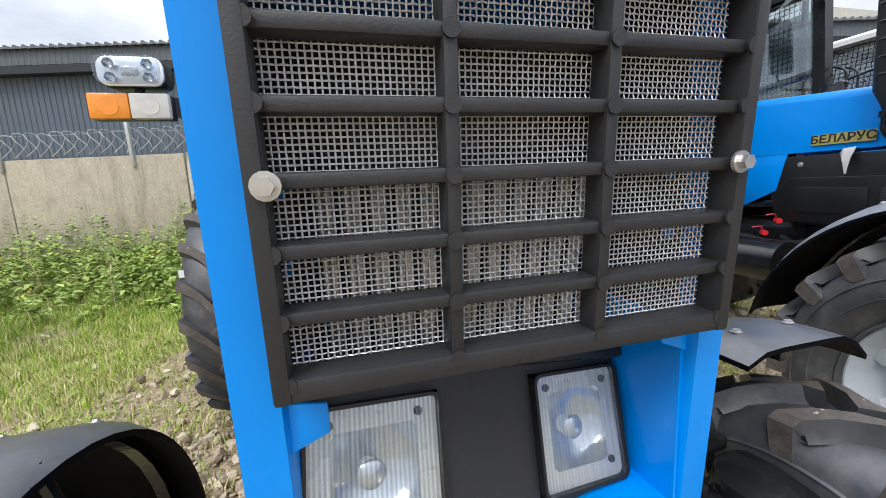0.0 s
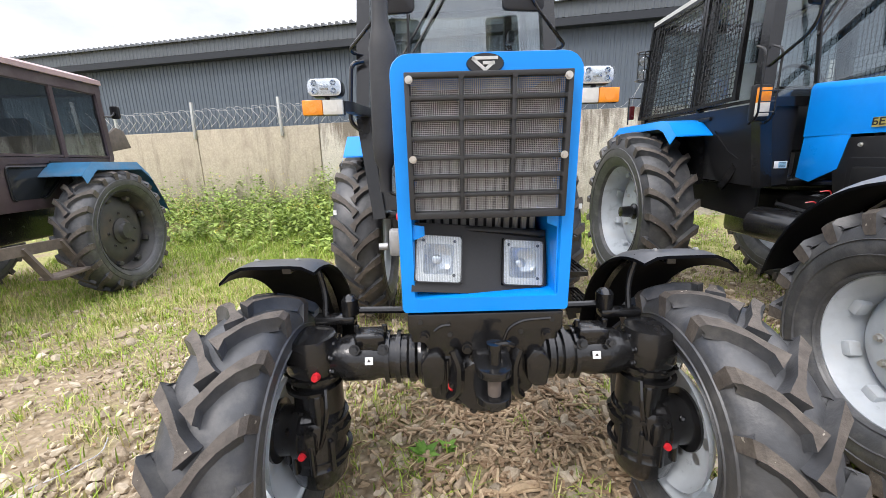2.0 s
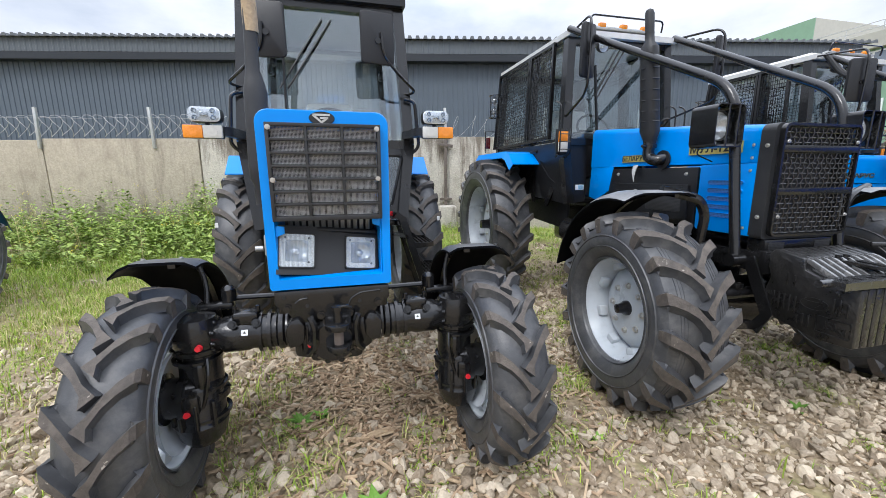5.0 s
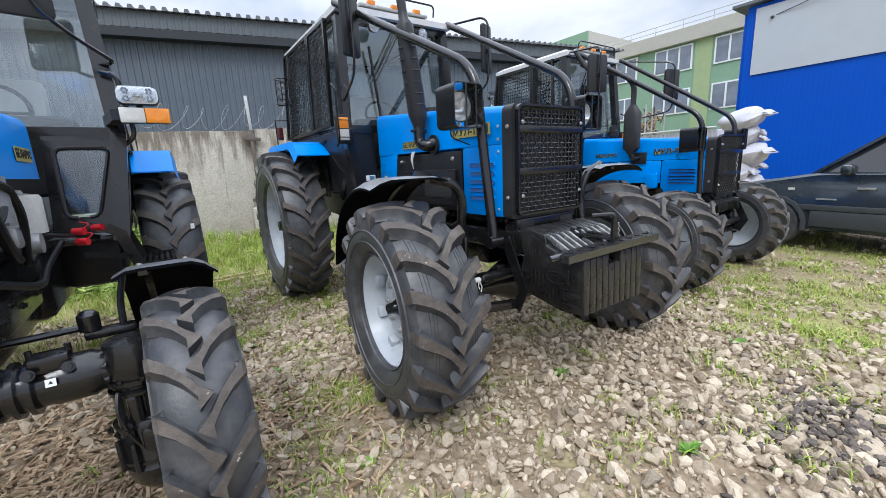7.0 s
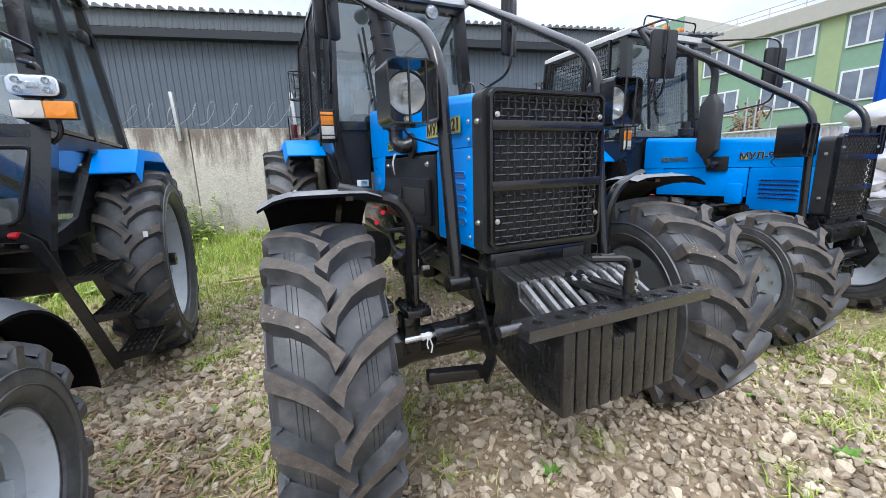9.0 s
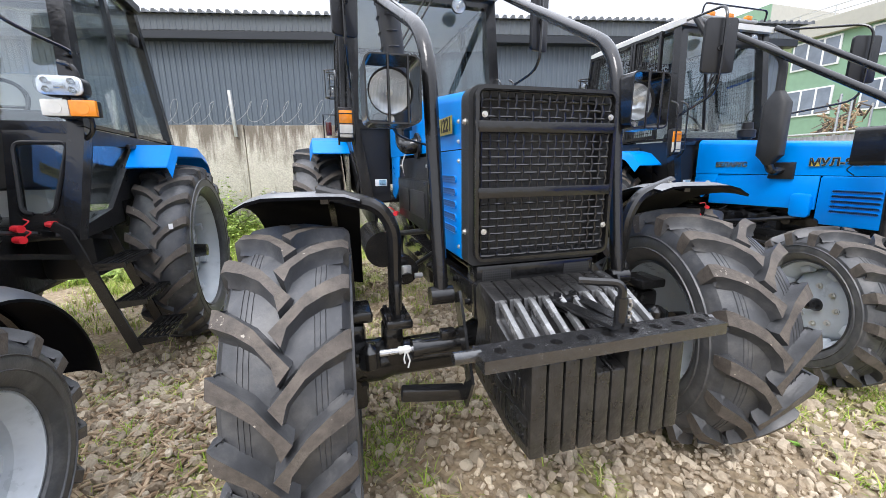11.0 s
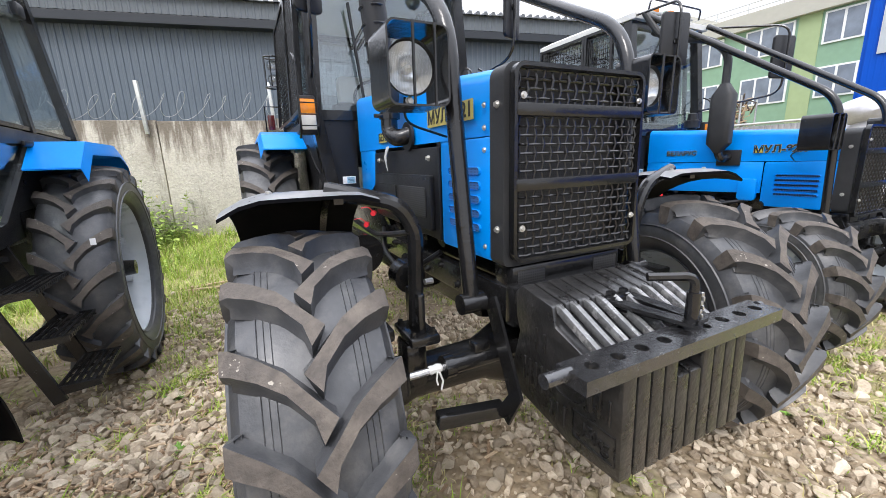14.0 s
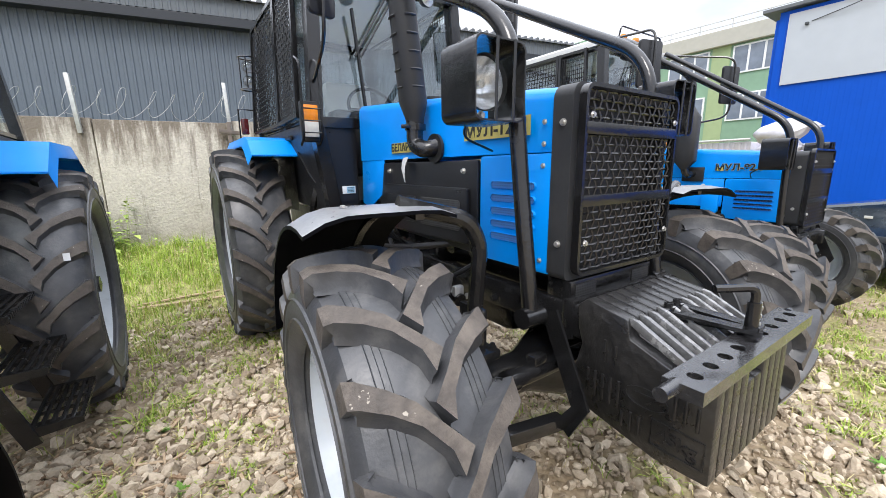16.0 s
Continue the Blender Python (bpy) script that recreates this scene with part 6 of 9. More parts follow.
def lamp_box(t, c, s, wire=True, w=0.215, h=0.25, d=0.18, r=0.084):
    """Rounded sheet-steel box, open in front, that shields a round headlamp."""
    x, y, z = c
    bm = B()
    ring_frame(bm, [(x + p[0], z + p[1]) for p in round_rect(-w / 2, w / 2, -h / 2, h / 2, 0.03)], [(x + p[0], z + p[1]) for p in round_rect(-w / 2 + 0.006, w / 2 - 0.006, -h / 2 + 0.006, h / 2 - 0.006, 0.026)], y - d * 0.45, y + d * 0.55)
    sh = part("lamp_shield", bm, BLACK, t, "black steel box round the headlamp")
    lamp = round_lamp(t, (x, y, z + 0.005), r)
    bm = B()
    cyl(bm, (x, y + 0.02, z - h / 2), (x, y + 0.02, z - r), 0.008, seg=8)
    hexbolt(bm, (x, y + 0.02, z - r - 0.012), (0, -1, 0), 0.01, 0.014)
    part("stud", bm, ZINC, sh)
    for dx in (-0.02, 0.055):
        bm = B()
        tube(bm, [(x + dx, y - d * 0.44, z - h / 2), (x + dx, y - d * 0.46, z + h / 2)], 0.0055, 6)
        part("guard_rod", bm, BLACK, sh)
    return sh


def weight_plate(t, x, y0, low=False, th=0.05):
    bm = B()
    zt = 0.875 if low else 0.935
    prism(bm, [(y0, 0.615), (y0 + 0.006, zt), (y0 + 0.05, zt + 0.012), (y0 + 0.12, 0.925), (y0 + 0.27, 0.98), (y0 + 0.285, 1.045), (y0 + 0.44, 1.075), (y0 + 0.475, 1.045), (y0 + 0.47, 0.96),
               (y0 + 0.45, 0.9), (y0 + 0.49, 0.75), (y0 + 0.47, 0.665), (y0 + 0.16, 0.605)], "x", x - th / 2, x + th / 2, 0.007)
    w = part("weight", bm, CAST, t, "black cast-iron ballast weight")
    bm = B()
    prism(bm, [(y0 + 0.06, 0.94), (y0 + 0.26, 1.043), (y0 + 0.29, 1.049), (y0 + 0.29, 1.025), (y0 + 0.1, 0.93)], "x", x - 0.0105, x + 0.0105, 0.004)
    part("handle", bm, HANDLE, w, "lifting handle, worn, with sky sheen in its bright colour")
    return w


def front_guard(t, x0, x1, z0, z1, y, bars, px=0.036, pz=0.03, r=0.0044):
    bm = B()
    o = round_rect(x0, x1, z0, z1, 0.035, 5)
    tube(bm, [(p[0], y, p[1]) for p in o + o[:1]], 0, flat=(0.014, 0.03))
    g = part("grille_guard", bm, BLACK, t, "heavy black woven-wire grille guard")
    bm = B()
    weave(bm, x0 + 0.02, x1 - 0.02, z0 + 0.015, z1 - 0.015, px, pz, r, y + 0.0, amp=0.005, seg=5)
    part("wire_screen", bm, BLACK, g, "crimped woven wire")
    for z in bars:
        bm = B()
        box(bm, ((x0 + x1) / 2, y - 0.012, z), (x1 - x0, 0.006, 0.042), 0.002)
        part("cross_bar", bm, BLACK, g)
    for x in (x0 + 0.008, x1 - 0.008):
        for z in (z0 + 0.12, z1 - 0.1):
            bm = B()
            hexbolt(bm, (x + (0.02 if x < (x0 + x1) / 2 else -0.02), y - 0.016, z), (0, -1, 0), 0.008, 0.01)
            part("bolt", bm, ZINC, g)
    return g


def side_cage(t, s, c, n, m_, fold=True):
    """Framed woven screen over a cab side window."""
    bm = B()
    framed(bm, c, 0.035, 0.03)
    g = part("window_guard", bm, BLACK, t, "black woven-wire window guard")
    bm = B()
    quad_weave(bm, c, n, m_, 0.004)
    part("wire_screen", bm, BLACK, g)
    return g


def indicator(t, c, s):
    x, y, z = c
    bm = B()
    box(bm, (x, y, z), (0.115, 0.06, 0.26), 0.012)
    i = part("indicator", bm, PLASTIC, t, "amber and white indicator in a tube guard")
    bm = B()
    box(bm, (x, y - 0.03, z + 0.05), (0.1, 0.03, 0.11), 0.006)
    part("lens", bm, AMBER, i, "amber lens")
    bm = B()
    box(bm, (x, y - 0.03, z - 0.05), (0.1, 0.03, 0.1), 0.006)
    part("lens", bm, WHITEP, i, "white lens")
    bm = B()
    for dx in (-0.06, 0.06):
        tube(bm, rounded([(x + dx, y + 0.02, z + 0.4), (x + dx, y - 0.07, z + 0.36), (x + dx, y - 0.08, z - 0.1), (x + dx, y + 0.0, z - 0.15)], 0.05), 0.008, 6)
    for dz in (0.075, 0.0, -0.075):
        tube(bm, [(x - 0.06, y - 0.08, z + dz), (x + 0.06, y - 0.08, z + dz)], 0.005, 6)
    part("tube_guard", bm, BLACK, i)


def caged_work_lamps(t, c):
    x, y, z = c
    for dz in (0.07, -0.07):
        round_lamp(t, (x, y, z + dz), 0.052, "work_lamp")
    bm = B()
    for dz in (0.15, -0.15):
        o = [(x + 0.085 * math.cos(a), y - 0.02 + 0.075 * math.sin(a), z + dz) for a in [2 * math.pi * k / 16 for k in range(17)]]
        tube(bm, o, 0.008, 6)
    for a in (200, 250, 300, 340):
        p = (x + 0.085 * math.cos(radians(a)), y - 0.02 + 0.075 * math.sin(radians(a)))
        tube(bm, [(*p, z - 0.15), (*p, z + 0.15)], 0.006, 6)
    part("lamp_cage", bm, BLACK, t)


def side_louvres(hood, s, x, y0, y1, z0, z1, n):
    """Pressed ventilation slots with dark mesh in a hood side."""
    for k in range(n):
        z = z0 + (z1 - z0) * (k + 0.5) / n
        h = (z1 - z0) / n
        bm = B()
        prism(bm, round_rect(y0, y1, z - h * 0.27, z + h * 0.25, 0.014, 3), "x", x + s * 0.0005, x + s * 0.002)
        sl = part("louvre", bm, PERFB, hood, "vent slot backed by perforated sheet")
        bm = B()
        o = round_rect(y0 - 0.006, y1 + 0.006, z - h * 0.31, z + h * 0.29, 0.018, 3)
        i = round_rect(y0, y1, z - h * 0.27, z + h * 0.25, 0.014, 3)
        loft(bm, [[(x + s * d, p[0], p[1]) for p in q] for q, d in ((o, 0.0), (o, 0.003), (i, 0.0065), (i, 0.0025))], cap=False)
        part("hood_lip", bm, BLUE, sl)


def hood_shell(t, secs, r=0.05):
    bm = B()
    rings = []
    for y, hw, zb, zt in secs:
        rings.append([(-hw, y, zb), (-hw, y, zt - r)] + [(-hw + r - r * math.cos(radians(a)), y, zt - r + r * math.sin(radians(a))) for a in (22, 45, 67, 90)]
                     + [(hw - r + r * math.cos(radians(a)), y, zt - r + r * math.sin(radians(a))) for a in (90, 67, 45, 22)] + [(hw, y, zt - r), (hw, y, zb)])
    loft(bm, rings, close=False, cap=False)
    bm.faces.new([bm.verts.new(p) for p in rings[0]])
    return part("hood", bm, BLUE, t, "glossy bright blue hood")


def forestry_axle(t, y, z, half, p):
    """Heavy planetary front axle with steering ram."""
    bm = B()
    h = half - 0.2
    lathe(bm, [(-h, 0.06), (-h, 0.1), (-h + 0.15, 0.1), (-h + 0.2, 0.085), (-0.3, 0.09), (-0.2, 0.13), (-0.1, 0.17), (0.1, 0.17), (0.2, 0.13), (0.3, 0.09), (h - 0.2, 0.085), (h - 0.15, 0.1), (h, 0.1), (h, 0.06)], 24, Matrix.Translation((0, y, z)), cap=True)
    ax = part("front_axle", bm, BLACK, t, "black cast front axle")
    for s in (-1, 1):
        bm = B()
        box(bm, (s * (h - 0.02), y, z), (0.12, 0.16, 0.42), 0.03)
        box(bm, (s * (h - 0.05), y - 0.12, z + 0.1), (0.14, 0.12, 0.05), 0.015)
        box(bm, (s * (h - 0.03), y - 0.02, z + 0.25), (0.16, 0.18, 0.05), 0.012)
        lathe(bm, [(-0.05, 0.03), (-0.04, 0.045), (0.03, 0.045), (0.05, 0.025), (0.06, 0.002)], 14, Matrix.Translation((s * (h - 0.08), y - 0.19, z + 0.11)) @ Matrix.Rotation(radians(-90), 4, "Y"), cap=True)
        for k in range(6):
            a = 2 * math.pi * k / 6
            hexbolt(bm, (s * (h - 0.03) + 0.06 * math.cos(a), y - 0.1, z + 0.0 + 0.08 * math.sin(a)), (0, -1, 0), 0.012, 0.02)
        part("knuckle", bm, BLACK, ax)
        bm = B()
        cyl(bm, (s * (h - 0.12), y - 0.19, z + 0.12), (s * (h - 0.27), y - 0.19, z + 0.12), 0.014, seg=10)
        part("ram_rod", bm, STEEL, ax, "bright steering ram rod")
    bm = B()
    cyl(bm, (-h + 0.27, y - 0.19, z + 0.12), (h - 0.27, y - 0.19, z + 0.12), 0.036, seg=16)
    cyl(bm, (-h + 0.26, y - 0.19, z + 0.12), (-h + 0.3, y - 0.19, z + 0.12), 0.044, seg=16)
    box(bm, (-h + 0.42, y - 0.19, z + 0.17), (0.07, 0.05, 0.04), 0.008)
    part("steering_ram", bm, BLACK, ax)
    return ax


def forestry_tractor(p):
    """p: the numbers that set the two forestry tractors apart."""
    t = thing("tractor", YARD @ pose(p["u"], 0, 0), p["label"], "tractor", "tractors in a row")
    R, w, rim, lugs, ay, half = p["front"]
    for s in (-1, 1):
        du, dy, dl = p["steer"][0 if s < 0 else 1]
        wheel(t, pose(s * half + du, ay + dy, R - 0.008, 0, 0, dl), R, w, rim, lugs, s, disc=0.03, lug_w=p["lug"], lug_h=0.055, slope=0.85, hub_k=0.45)
        if not p["guards"]:
            continue
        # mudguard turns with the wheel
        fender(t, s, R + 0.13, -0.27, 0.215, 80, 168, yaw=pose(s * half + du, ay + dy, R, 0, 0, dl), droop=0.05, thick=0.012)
        bm = B()
        xi = s * (half - 0.42)
        tube(bm, rounded([(xi, ay - 0.04, R + 0.24), (xi, ay - 0.08, R + 0.62), (xi + s * 0.06, ay - 0.08, R + 0.72), (s * (half - 0.1) + du, ay - 0.02, R + 0.78)], 0.13, 6), 0.03, 10)
        part("fender_pipe", bm, BLACK, t, "bent black tube that carries the mudguard")
        bm = B()
        box(bm, (xi, ay - 0.04, R + 0.2), (0.12, 0.2, 0.04), 0.01)
        box(bm, (xi, ay - 0.04, R + 0.3), (0.03, 0.14, 0.16), 0.01)
        box(bm, (xi + s * 0.02, ay - 0.03, R + 0.08), (0.09, 0.12, 0.2), 0.02)
        for dx in (-0.04, 0.04):
            for dy2 in (-0.07, 0.07):
                hexbolt(bm, (xi + dx, ay - 0.04 + dy2, R + 0.22), (0, 0, 1), 0.011, 0.018)
        part("fender_bracket", bm, BLACK, t)
    R2, w2, rim2, lugs2, by, half2 = p["rear"]
    for s in (-1, 1):
        wheel(t, pose(s * half2, by, R2 - 0.008), R2, w2, rim2, lugs2, s, disc=-0.03, lug_w=p["lug"], lug_h=0.045, deep=True, hub_k=0.55)
    forestry_axle(t, ay, R - 0.01, half, p)

    hf, hz0, hz1, hb, hzb, hw = p["hood"]      # front y, lower and upper z, rear y, its top z, half width
    hood = hood_shell(t, [(hf, hw - 0.008, hz1 - 0.23, hz1), (hf + 0.5, hw, hz1 - 0.23, hz1 + 0.05 * (hzb - hz1) / 0.15), (hb, hw + 0.02, hz1 - 0.23, hzb)])
    for s in (-1, 1):
        # blue front side sheet with louvres, blue rear column, black engine cover between
        bm = B()
        prism(bm, round_rect(hf + 0.005, hf + p["sheet"], hz0 + 0.01, hz1 - 0.235, 0.02, 3), "x", s * hw - s * 0.012, s * hw + s * 0.002, 0.003)
        sheet = part("side_sheet", bm, BLUE, t, "blue hood side sheet with vent slots")
        y0, y1 = hf + p["sheet"] * 0.22, hf + p["sheet"] * 0.82
        side_louvres(sheet, s, s * hw + s * 0.002, y0, y1, hz0 + 0.1, hz1 - 0.33, 5)
        bm = B()
        prism(bm, [(hb - p["column"], hz0 + 0.25), (hb - p["column"] - 0.05, hz1 - 0.23), (hb, hz1 - 0.23), (hb + 0.02, hz0 + 0.18), (hb - 0.1, hz0 + 0.15)], "x", s * (hw + 0.004), s * (hw + 0.014), 0.003)
        part("rear_sheet", bm, BLUE, t)
        for y, z in ((hf + 0.06, hz1 - 0.28), (hf + 0.06, hz1 - 0.2), (hf + 0.06, hz0 + 0.06), (hf + 0.06, hz1 - 0.12)):
            bm = B()
            hexbolt(bm, (s * (hw + 0.002), y, z), (s, 0, 0), 0.007, 0.008)
            part("bolt", bm, ZINC, sheet)
        bm = B()
        ya, yb = hf + p["sheet"] + 0.01, hb - p["column"] - 0.03
        if p["cover"]:
            prism(bm, [(ya, hz0 + 0.02), (ya, hz1 - 0.25), (yb - 0.02, hz1 - 0.25), (yb + 0.1, hz1 - 0.35), (yb + 0.02, hz0 + 0.05)], "x", s * (hw - 0.01), s * (hw + 0.012), 0.006)
            cv = part("engine_cover", bm, PLASTIC, t, "black plastic engine side cover")
            bm = B()
            prism(bm, round_rect(ya + 0.05, yb - 0.06, hz0 + 0.06, hz1 - 0.38, 0.012, 3), "x", s * (hw + 0.012), s * (hw + 0.035), 0.006)
            part("filter_lid", bm, PLASTIC, cv)
            bm = B()
            prism(bm, round_rect(ya + 0.1, (ya + yb) / 2 - 0.02, hz0 + 0.12, hz1 - 0.44, 0.015, 3), "x", s * (hw + 0.036), s * (hw + 0.041), 0.002)
            part("mesh_field", bm, PERF, cv)
            bm = B()
            prism(bm, round_rect((ya + yb) / 2 + 0.03, yb - 0.1, hz0 + 0.12, hz1 - 0.44, 0.015, 3), "x", s * (hw + 0.036), s * (hw + 0.041), 0.002)
            part("lid_panel", bm, PLASTIC, cv)
            for y in (ya + 0.1, yb - 0.1):
                bm = B()
                hexbolt(bm, (s * (hw + 0.012), y, hz1 - 0.3), (s, 0, 0), 0.01, 0.015)
                part("latch", bm, ZINC, cv)
        else:
            prism(bm, [(ya, hz0 + 0.12), (ya, hz1 - 0.235), (yb + 0.06, hz1 - 0.235), (yb + 0.06, hz0 + 0.1)], "x", s * (hw - 0.01), s * (hw + 0.004), 0.004)
            cv = part("side_sheet", bm, BLUE, t)
            bm = B()
            prism(bm, round_rect(ya + 0.02, ya + 0.17, hz0 + 0.05, hz1 - 0.38, 0.03, 3), "x", s * (hw - 0.006), s * (hw + 0.03), 0.008)
            part("raised_panel", bm, BLUE, cv)
        badge_text(hood, "БЕЛАРУС", p["text"][0], (s * (hw + 0.0195), p["text"][1], p["text"][2]), (0, s, 0) if s > 0 else (0, -1, 0), (0, 0, 1), (p["text"][0] * 5.0, p["text"][0] * 0.98), back=PLATEY if p["plate"] else None)
        badge_text(hood, p["model"], p["mtext"][0], (s * (hw + 0.011), p["mtext"][1], p["mtext"][2]), (0, s, 0) if s > 0 else (0, -1, 0), (0, 0, 1), (p["mtext"][0] * 5.2, p["mtext"][0] * 0.95), back=PLATEY if p["plate"] else None)
    # radiator surround, guard and vent sill
    g0, g1, gz0, gz1, gy = p["guard"]
    bm = B()
    ring_frame(bm, round_rect(-hw - 0.005, hw + 0.005, hz0, hz1 + 0.005, 0.05, 5, 0.03), round_rect(-hw + 0.035, hw - 0.035, hz0 + 0.04, hz1 - 0.04, 0.04, 5, 0.02), gy + 0.03, hf + 0.02)
    part("grille_surround", bm, GREYP, t, "satin black grille surround")
    for s in (-1, 1):
        for z in (hz1 - 0.13, hz0 + 0.14):
            bm = B()
            hexbolt(bm, (s * (hw + 0.005), (gy + hf) / 2 + 0.02, z), (s, 0, 0), 0.009, 0.012)
            part("bolt", bm, ZINC, t)
    bm = B()
    box(bm, (0, hf - 0.005, (hz0 + hz1) / 2), (2 * hw - 0.03, 0.012, hz1 - hz0 - 0.04))
    part("grille_plate", bm, PERF, t, "fine perforated radiator plate", smooth=0)
    front_guard(t, g0, g1, gz0, gz1, gy, p["bars"], p["mesh"][0], p["mesh"][1])
    bm = B()
    box(bm, (0, gy + 0.08, hz0 - 0.045), (2 * hw - 0.06, 0.12, 0.085), 0.01)
    sill = part("vent_sill", bm, BLACK, t)
    for s in (-1, 1):
        bm = B()
        box(bm, (s * hw * 0.62, gy + 0.0185, hz0 - 0.045), (0.13, 0.004, 0.05), 0.001)
        part("vent_mesh", bm, PERF, sill)

    # chassis rails, engine, gearbox
    zr = hz0 - 0.15
    bm = B()
    box(bm, (0, (hf + 2.06) / 2, hz0 - 0.06 + 0.2), (0.36, 1.94 - hf, 0.55), 0.04)
    box(bm, (0, 2.3, zr - 0.02), (0.5, 1.7, 0.45), 0.06)
    box(bm, (0, 1.5, zr - 0.14), (0.3, 1.2, 0.25), 0.05)
    for k in range(5):
        cyl(bm, (-0.3, hf + 0.5 + 0.2 * k, zr + 0.16), (-0.18, hf + 0.5 + 0.2 * k, zr + 0.2), 0.04, seg=12)
    part("engine", bm, BLACK, t, "black engine and gearbox")
    for s in (-1, 1):
        bm = B()
        box(bm, (s * 0.27, (gy - 0.05 + 1.9) / 2, zr), (0.05, 1.9 - gy + 0.05, 0.13), 0.012)
        for k in range(9):
            hexbolt(bm, (s * 0.295, gy + 0.1 + 0.17 * k, zr + (0.03 if k % 2 else -0.03)), (s, 0, 0), 0.013, 0.018)
        part("chassis_rail", bm, BLACK, t, "black bolted chassis rail")
    bm = B()
    box(bm, (0, gy + 0.02, zr), (0.6, 0.06, 0.16), 0.012)
    for x in (-0.2, -0.1, 0.1, 0.2):
        hexbolt(bm, (x, gy - 0.01, zr + 0.03), (0, -1, 0), 0.013, 0.016)
    part("front_beam", bm, BLACK, t)
    for pts, r in (([(-0.3, hf + 0.5, zr + 0.1), (-0.42, hf + 0.7, zr - 0.05), (-0.4, hf + 1.1, zr), (-0.3, hf + 1.4, zr + 0.1)], 0.014), ([(-0.28, hf + 0.6, zr + 0.2), (-0.4, hf + 0.9, zr + 0.14), (-0.36, hf + 1.4, zr + 0.06), (-0.4, hf + 1.8, zr + 0.12)], 0.018),
                   ([(0.3, hf + 0.5, zr + 0.1), (0.42, hf + 0.8, zr), (0.36, hf + 1.3, zr + 0.1)], 0.016)):
        bm = B()
        tube(bm, rounded(pts, 0.12), r, 8)
        part("hose", bm, PLASTIC, t)
    bm = B()
    cyl(bm, (-0.5, hf + 0.42, zr + 0.02), (-0.5, hf + 0.52, zr + 0.02), 0.075, seg=20)
    cyl(bm, (-0.5, hf + 0.34, zr + 0.0), (-0.5, hf + 0.42, zr + 0.02), 0.03, seg=12)
    part("brake_chamber", bm, BLACK, t)
    bm = B()
    box(bm, (-0.5, hf + 0.36, zr + 0.02), (0.05, 0.03, 0.09), 0.008)
    cyl(bm, (-0.46, hf + 0.35, zr + 0.01), (-0.42, hf + 0.35, zr + 0.01), 0.014, seg=8)
    part("valve", bm, ALU, t)
    for q in ((-0.36, hf + 1.4, hz0 + 0.06), (-0.4, hf + 1.45, hz0 - 0.02)):
        bm = B()
        cyl(bm, q, (q[0] - 0.02, q[1] - 0.035, q[2]), 0.018, seg=10)
        tube(bm, rounded([q, (q[0] - 0.05, q[1] - 0.03, q[2] + 0.05), (q[0] - 0.09, q[1], q[2] + 0.04)], 0.03), 0.004, 5)
        part("plug", bm, REDP, t, "red plastic coupling cap")
    bm = B()
    cyl(bm, (-0.5, 1.75, zr - 0.03), (-0.5, 2.35, zr - 0.03), 0.13, seg=24)
    part("air_tank", bm, BLACK, t, "black air tank")

    # guard bars from the nose to the cab roof
    for s in (-1, 1):
        q = p["cage"][0 if s < 0 else 1]
        bm = B()
        tube(bm, rounded(q, 0.2, 8), p["tube"], 12)
        bar = part("guard_bar", bm, BLACK, t, "thick bent black guard tube to the cab roof")
        bm = B()
        cyl(bm, (q[0][0] - 0.05, q[0][1], q[0][2] + 0.01), (q[0][0] + 0.05, q[0][1], q[0][2] + 0.01), p["tube"] * 1.25, seg=14)
        part("pivot", bm, BLACK, bar)
        bm = B()
        xs = q[0][0] - s * 0.06
        tube(bm, [(xs, q[0][1] - 0.04, q[0][2] + 0.03), (xs, q[0][1] - 0.2, q[0][2] - 0.3), (xs, q[0][1] - 0.13, q[0][2] - 0.42)], 0, flat=(0.012, 0.075))
        part("strut", bm, BLACK, t)
        bm = B()
        box(bm, (xs + s * 0.13, q[0][1] - 0.1, q[0][2] - 0.385), (0.27, 0.055, 0.055), 0.008, (0, -s * 5, s * 6))
        part("foot_bar", bm, BLACK, t)
        lx, ly, lz = p["lamp"][0 if s < 0 else 1]
        lamp_box(t, (lx, ly, lz), s)
        bm = B()
        tube(bm, rounded([(lx, ly + 0.06, lz - 0.08), (lx - s * 0.05, ly + 0.2, lz - 0.15), (s * (hw + 0.02), ly + 0.25, lz - 0.2)], 0.08), 0.005, 6)
        part("cable", bm, PLASTIC, t)

    # cab
    c = p["cab"]
    cab(t, *c, BLACK, BLACK, FILMW, roof_t=0.1, doors=0.42, pillar=0.085, low_glass=False)
    fb, fw, ft, rb, rw, rt = c
    for s in (-1, 1):
        bm = B()
        cc = [(s * (hw + 0.02), fb[1] - 0.01, fb[2] + 0.02), (s * fb[0], fb[1] - 0.01, fb[2]), (s * fw[0], fw[1] - 0.005, fw[2]), (s * (hw + 0.02), fw[1] - 0.005, fw[2])]
        plate(bm, cc, 0.03)
        fp = part("front_panel", bm, PLASTIC, t, "black moulded cab front panel")
        bm = B()
        ci = inset(cc, 0.08)
        plate(bm, [q + Vector((0, -0.008, 0)) for q in ci], 0.006)
        part("pressed_field", bm, PLASTIC, fp)
        bm = B()
        box(bm, (s * (hw + 0.1), fb[1] - 0.022, fb[2] + 0.17), (0.1, 0.003, 0.055), 0.001)
        pl = part("data_plate", bm, STICKER, fp, "white and pale blue data plate")
        bm = B()
        box(bm, (s * (hw + 0.1) + 0.012, fb[1] - 0.0248, fb[2] + 0.17), (0.06, 0.002, 0.045))
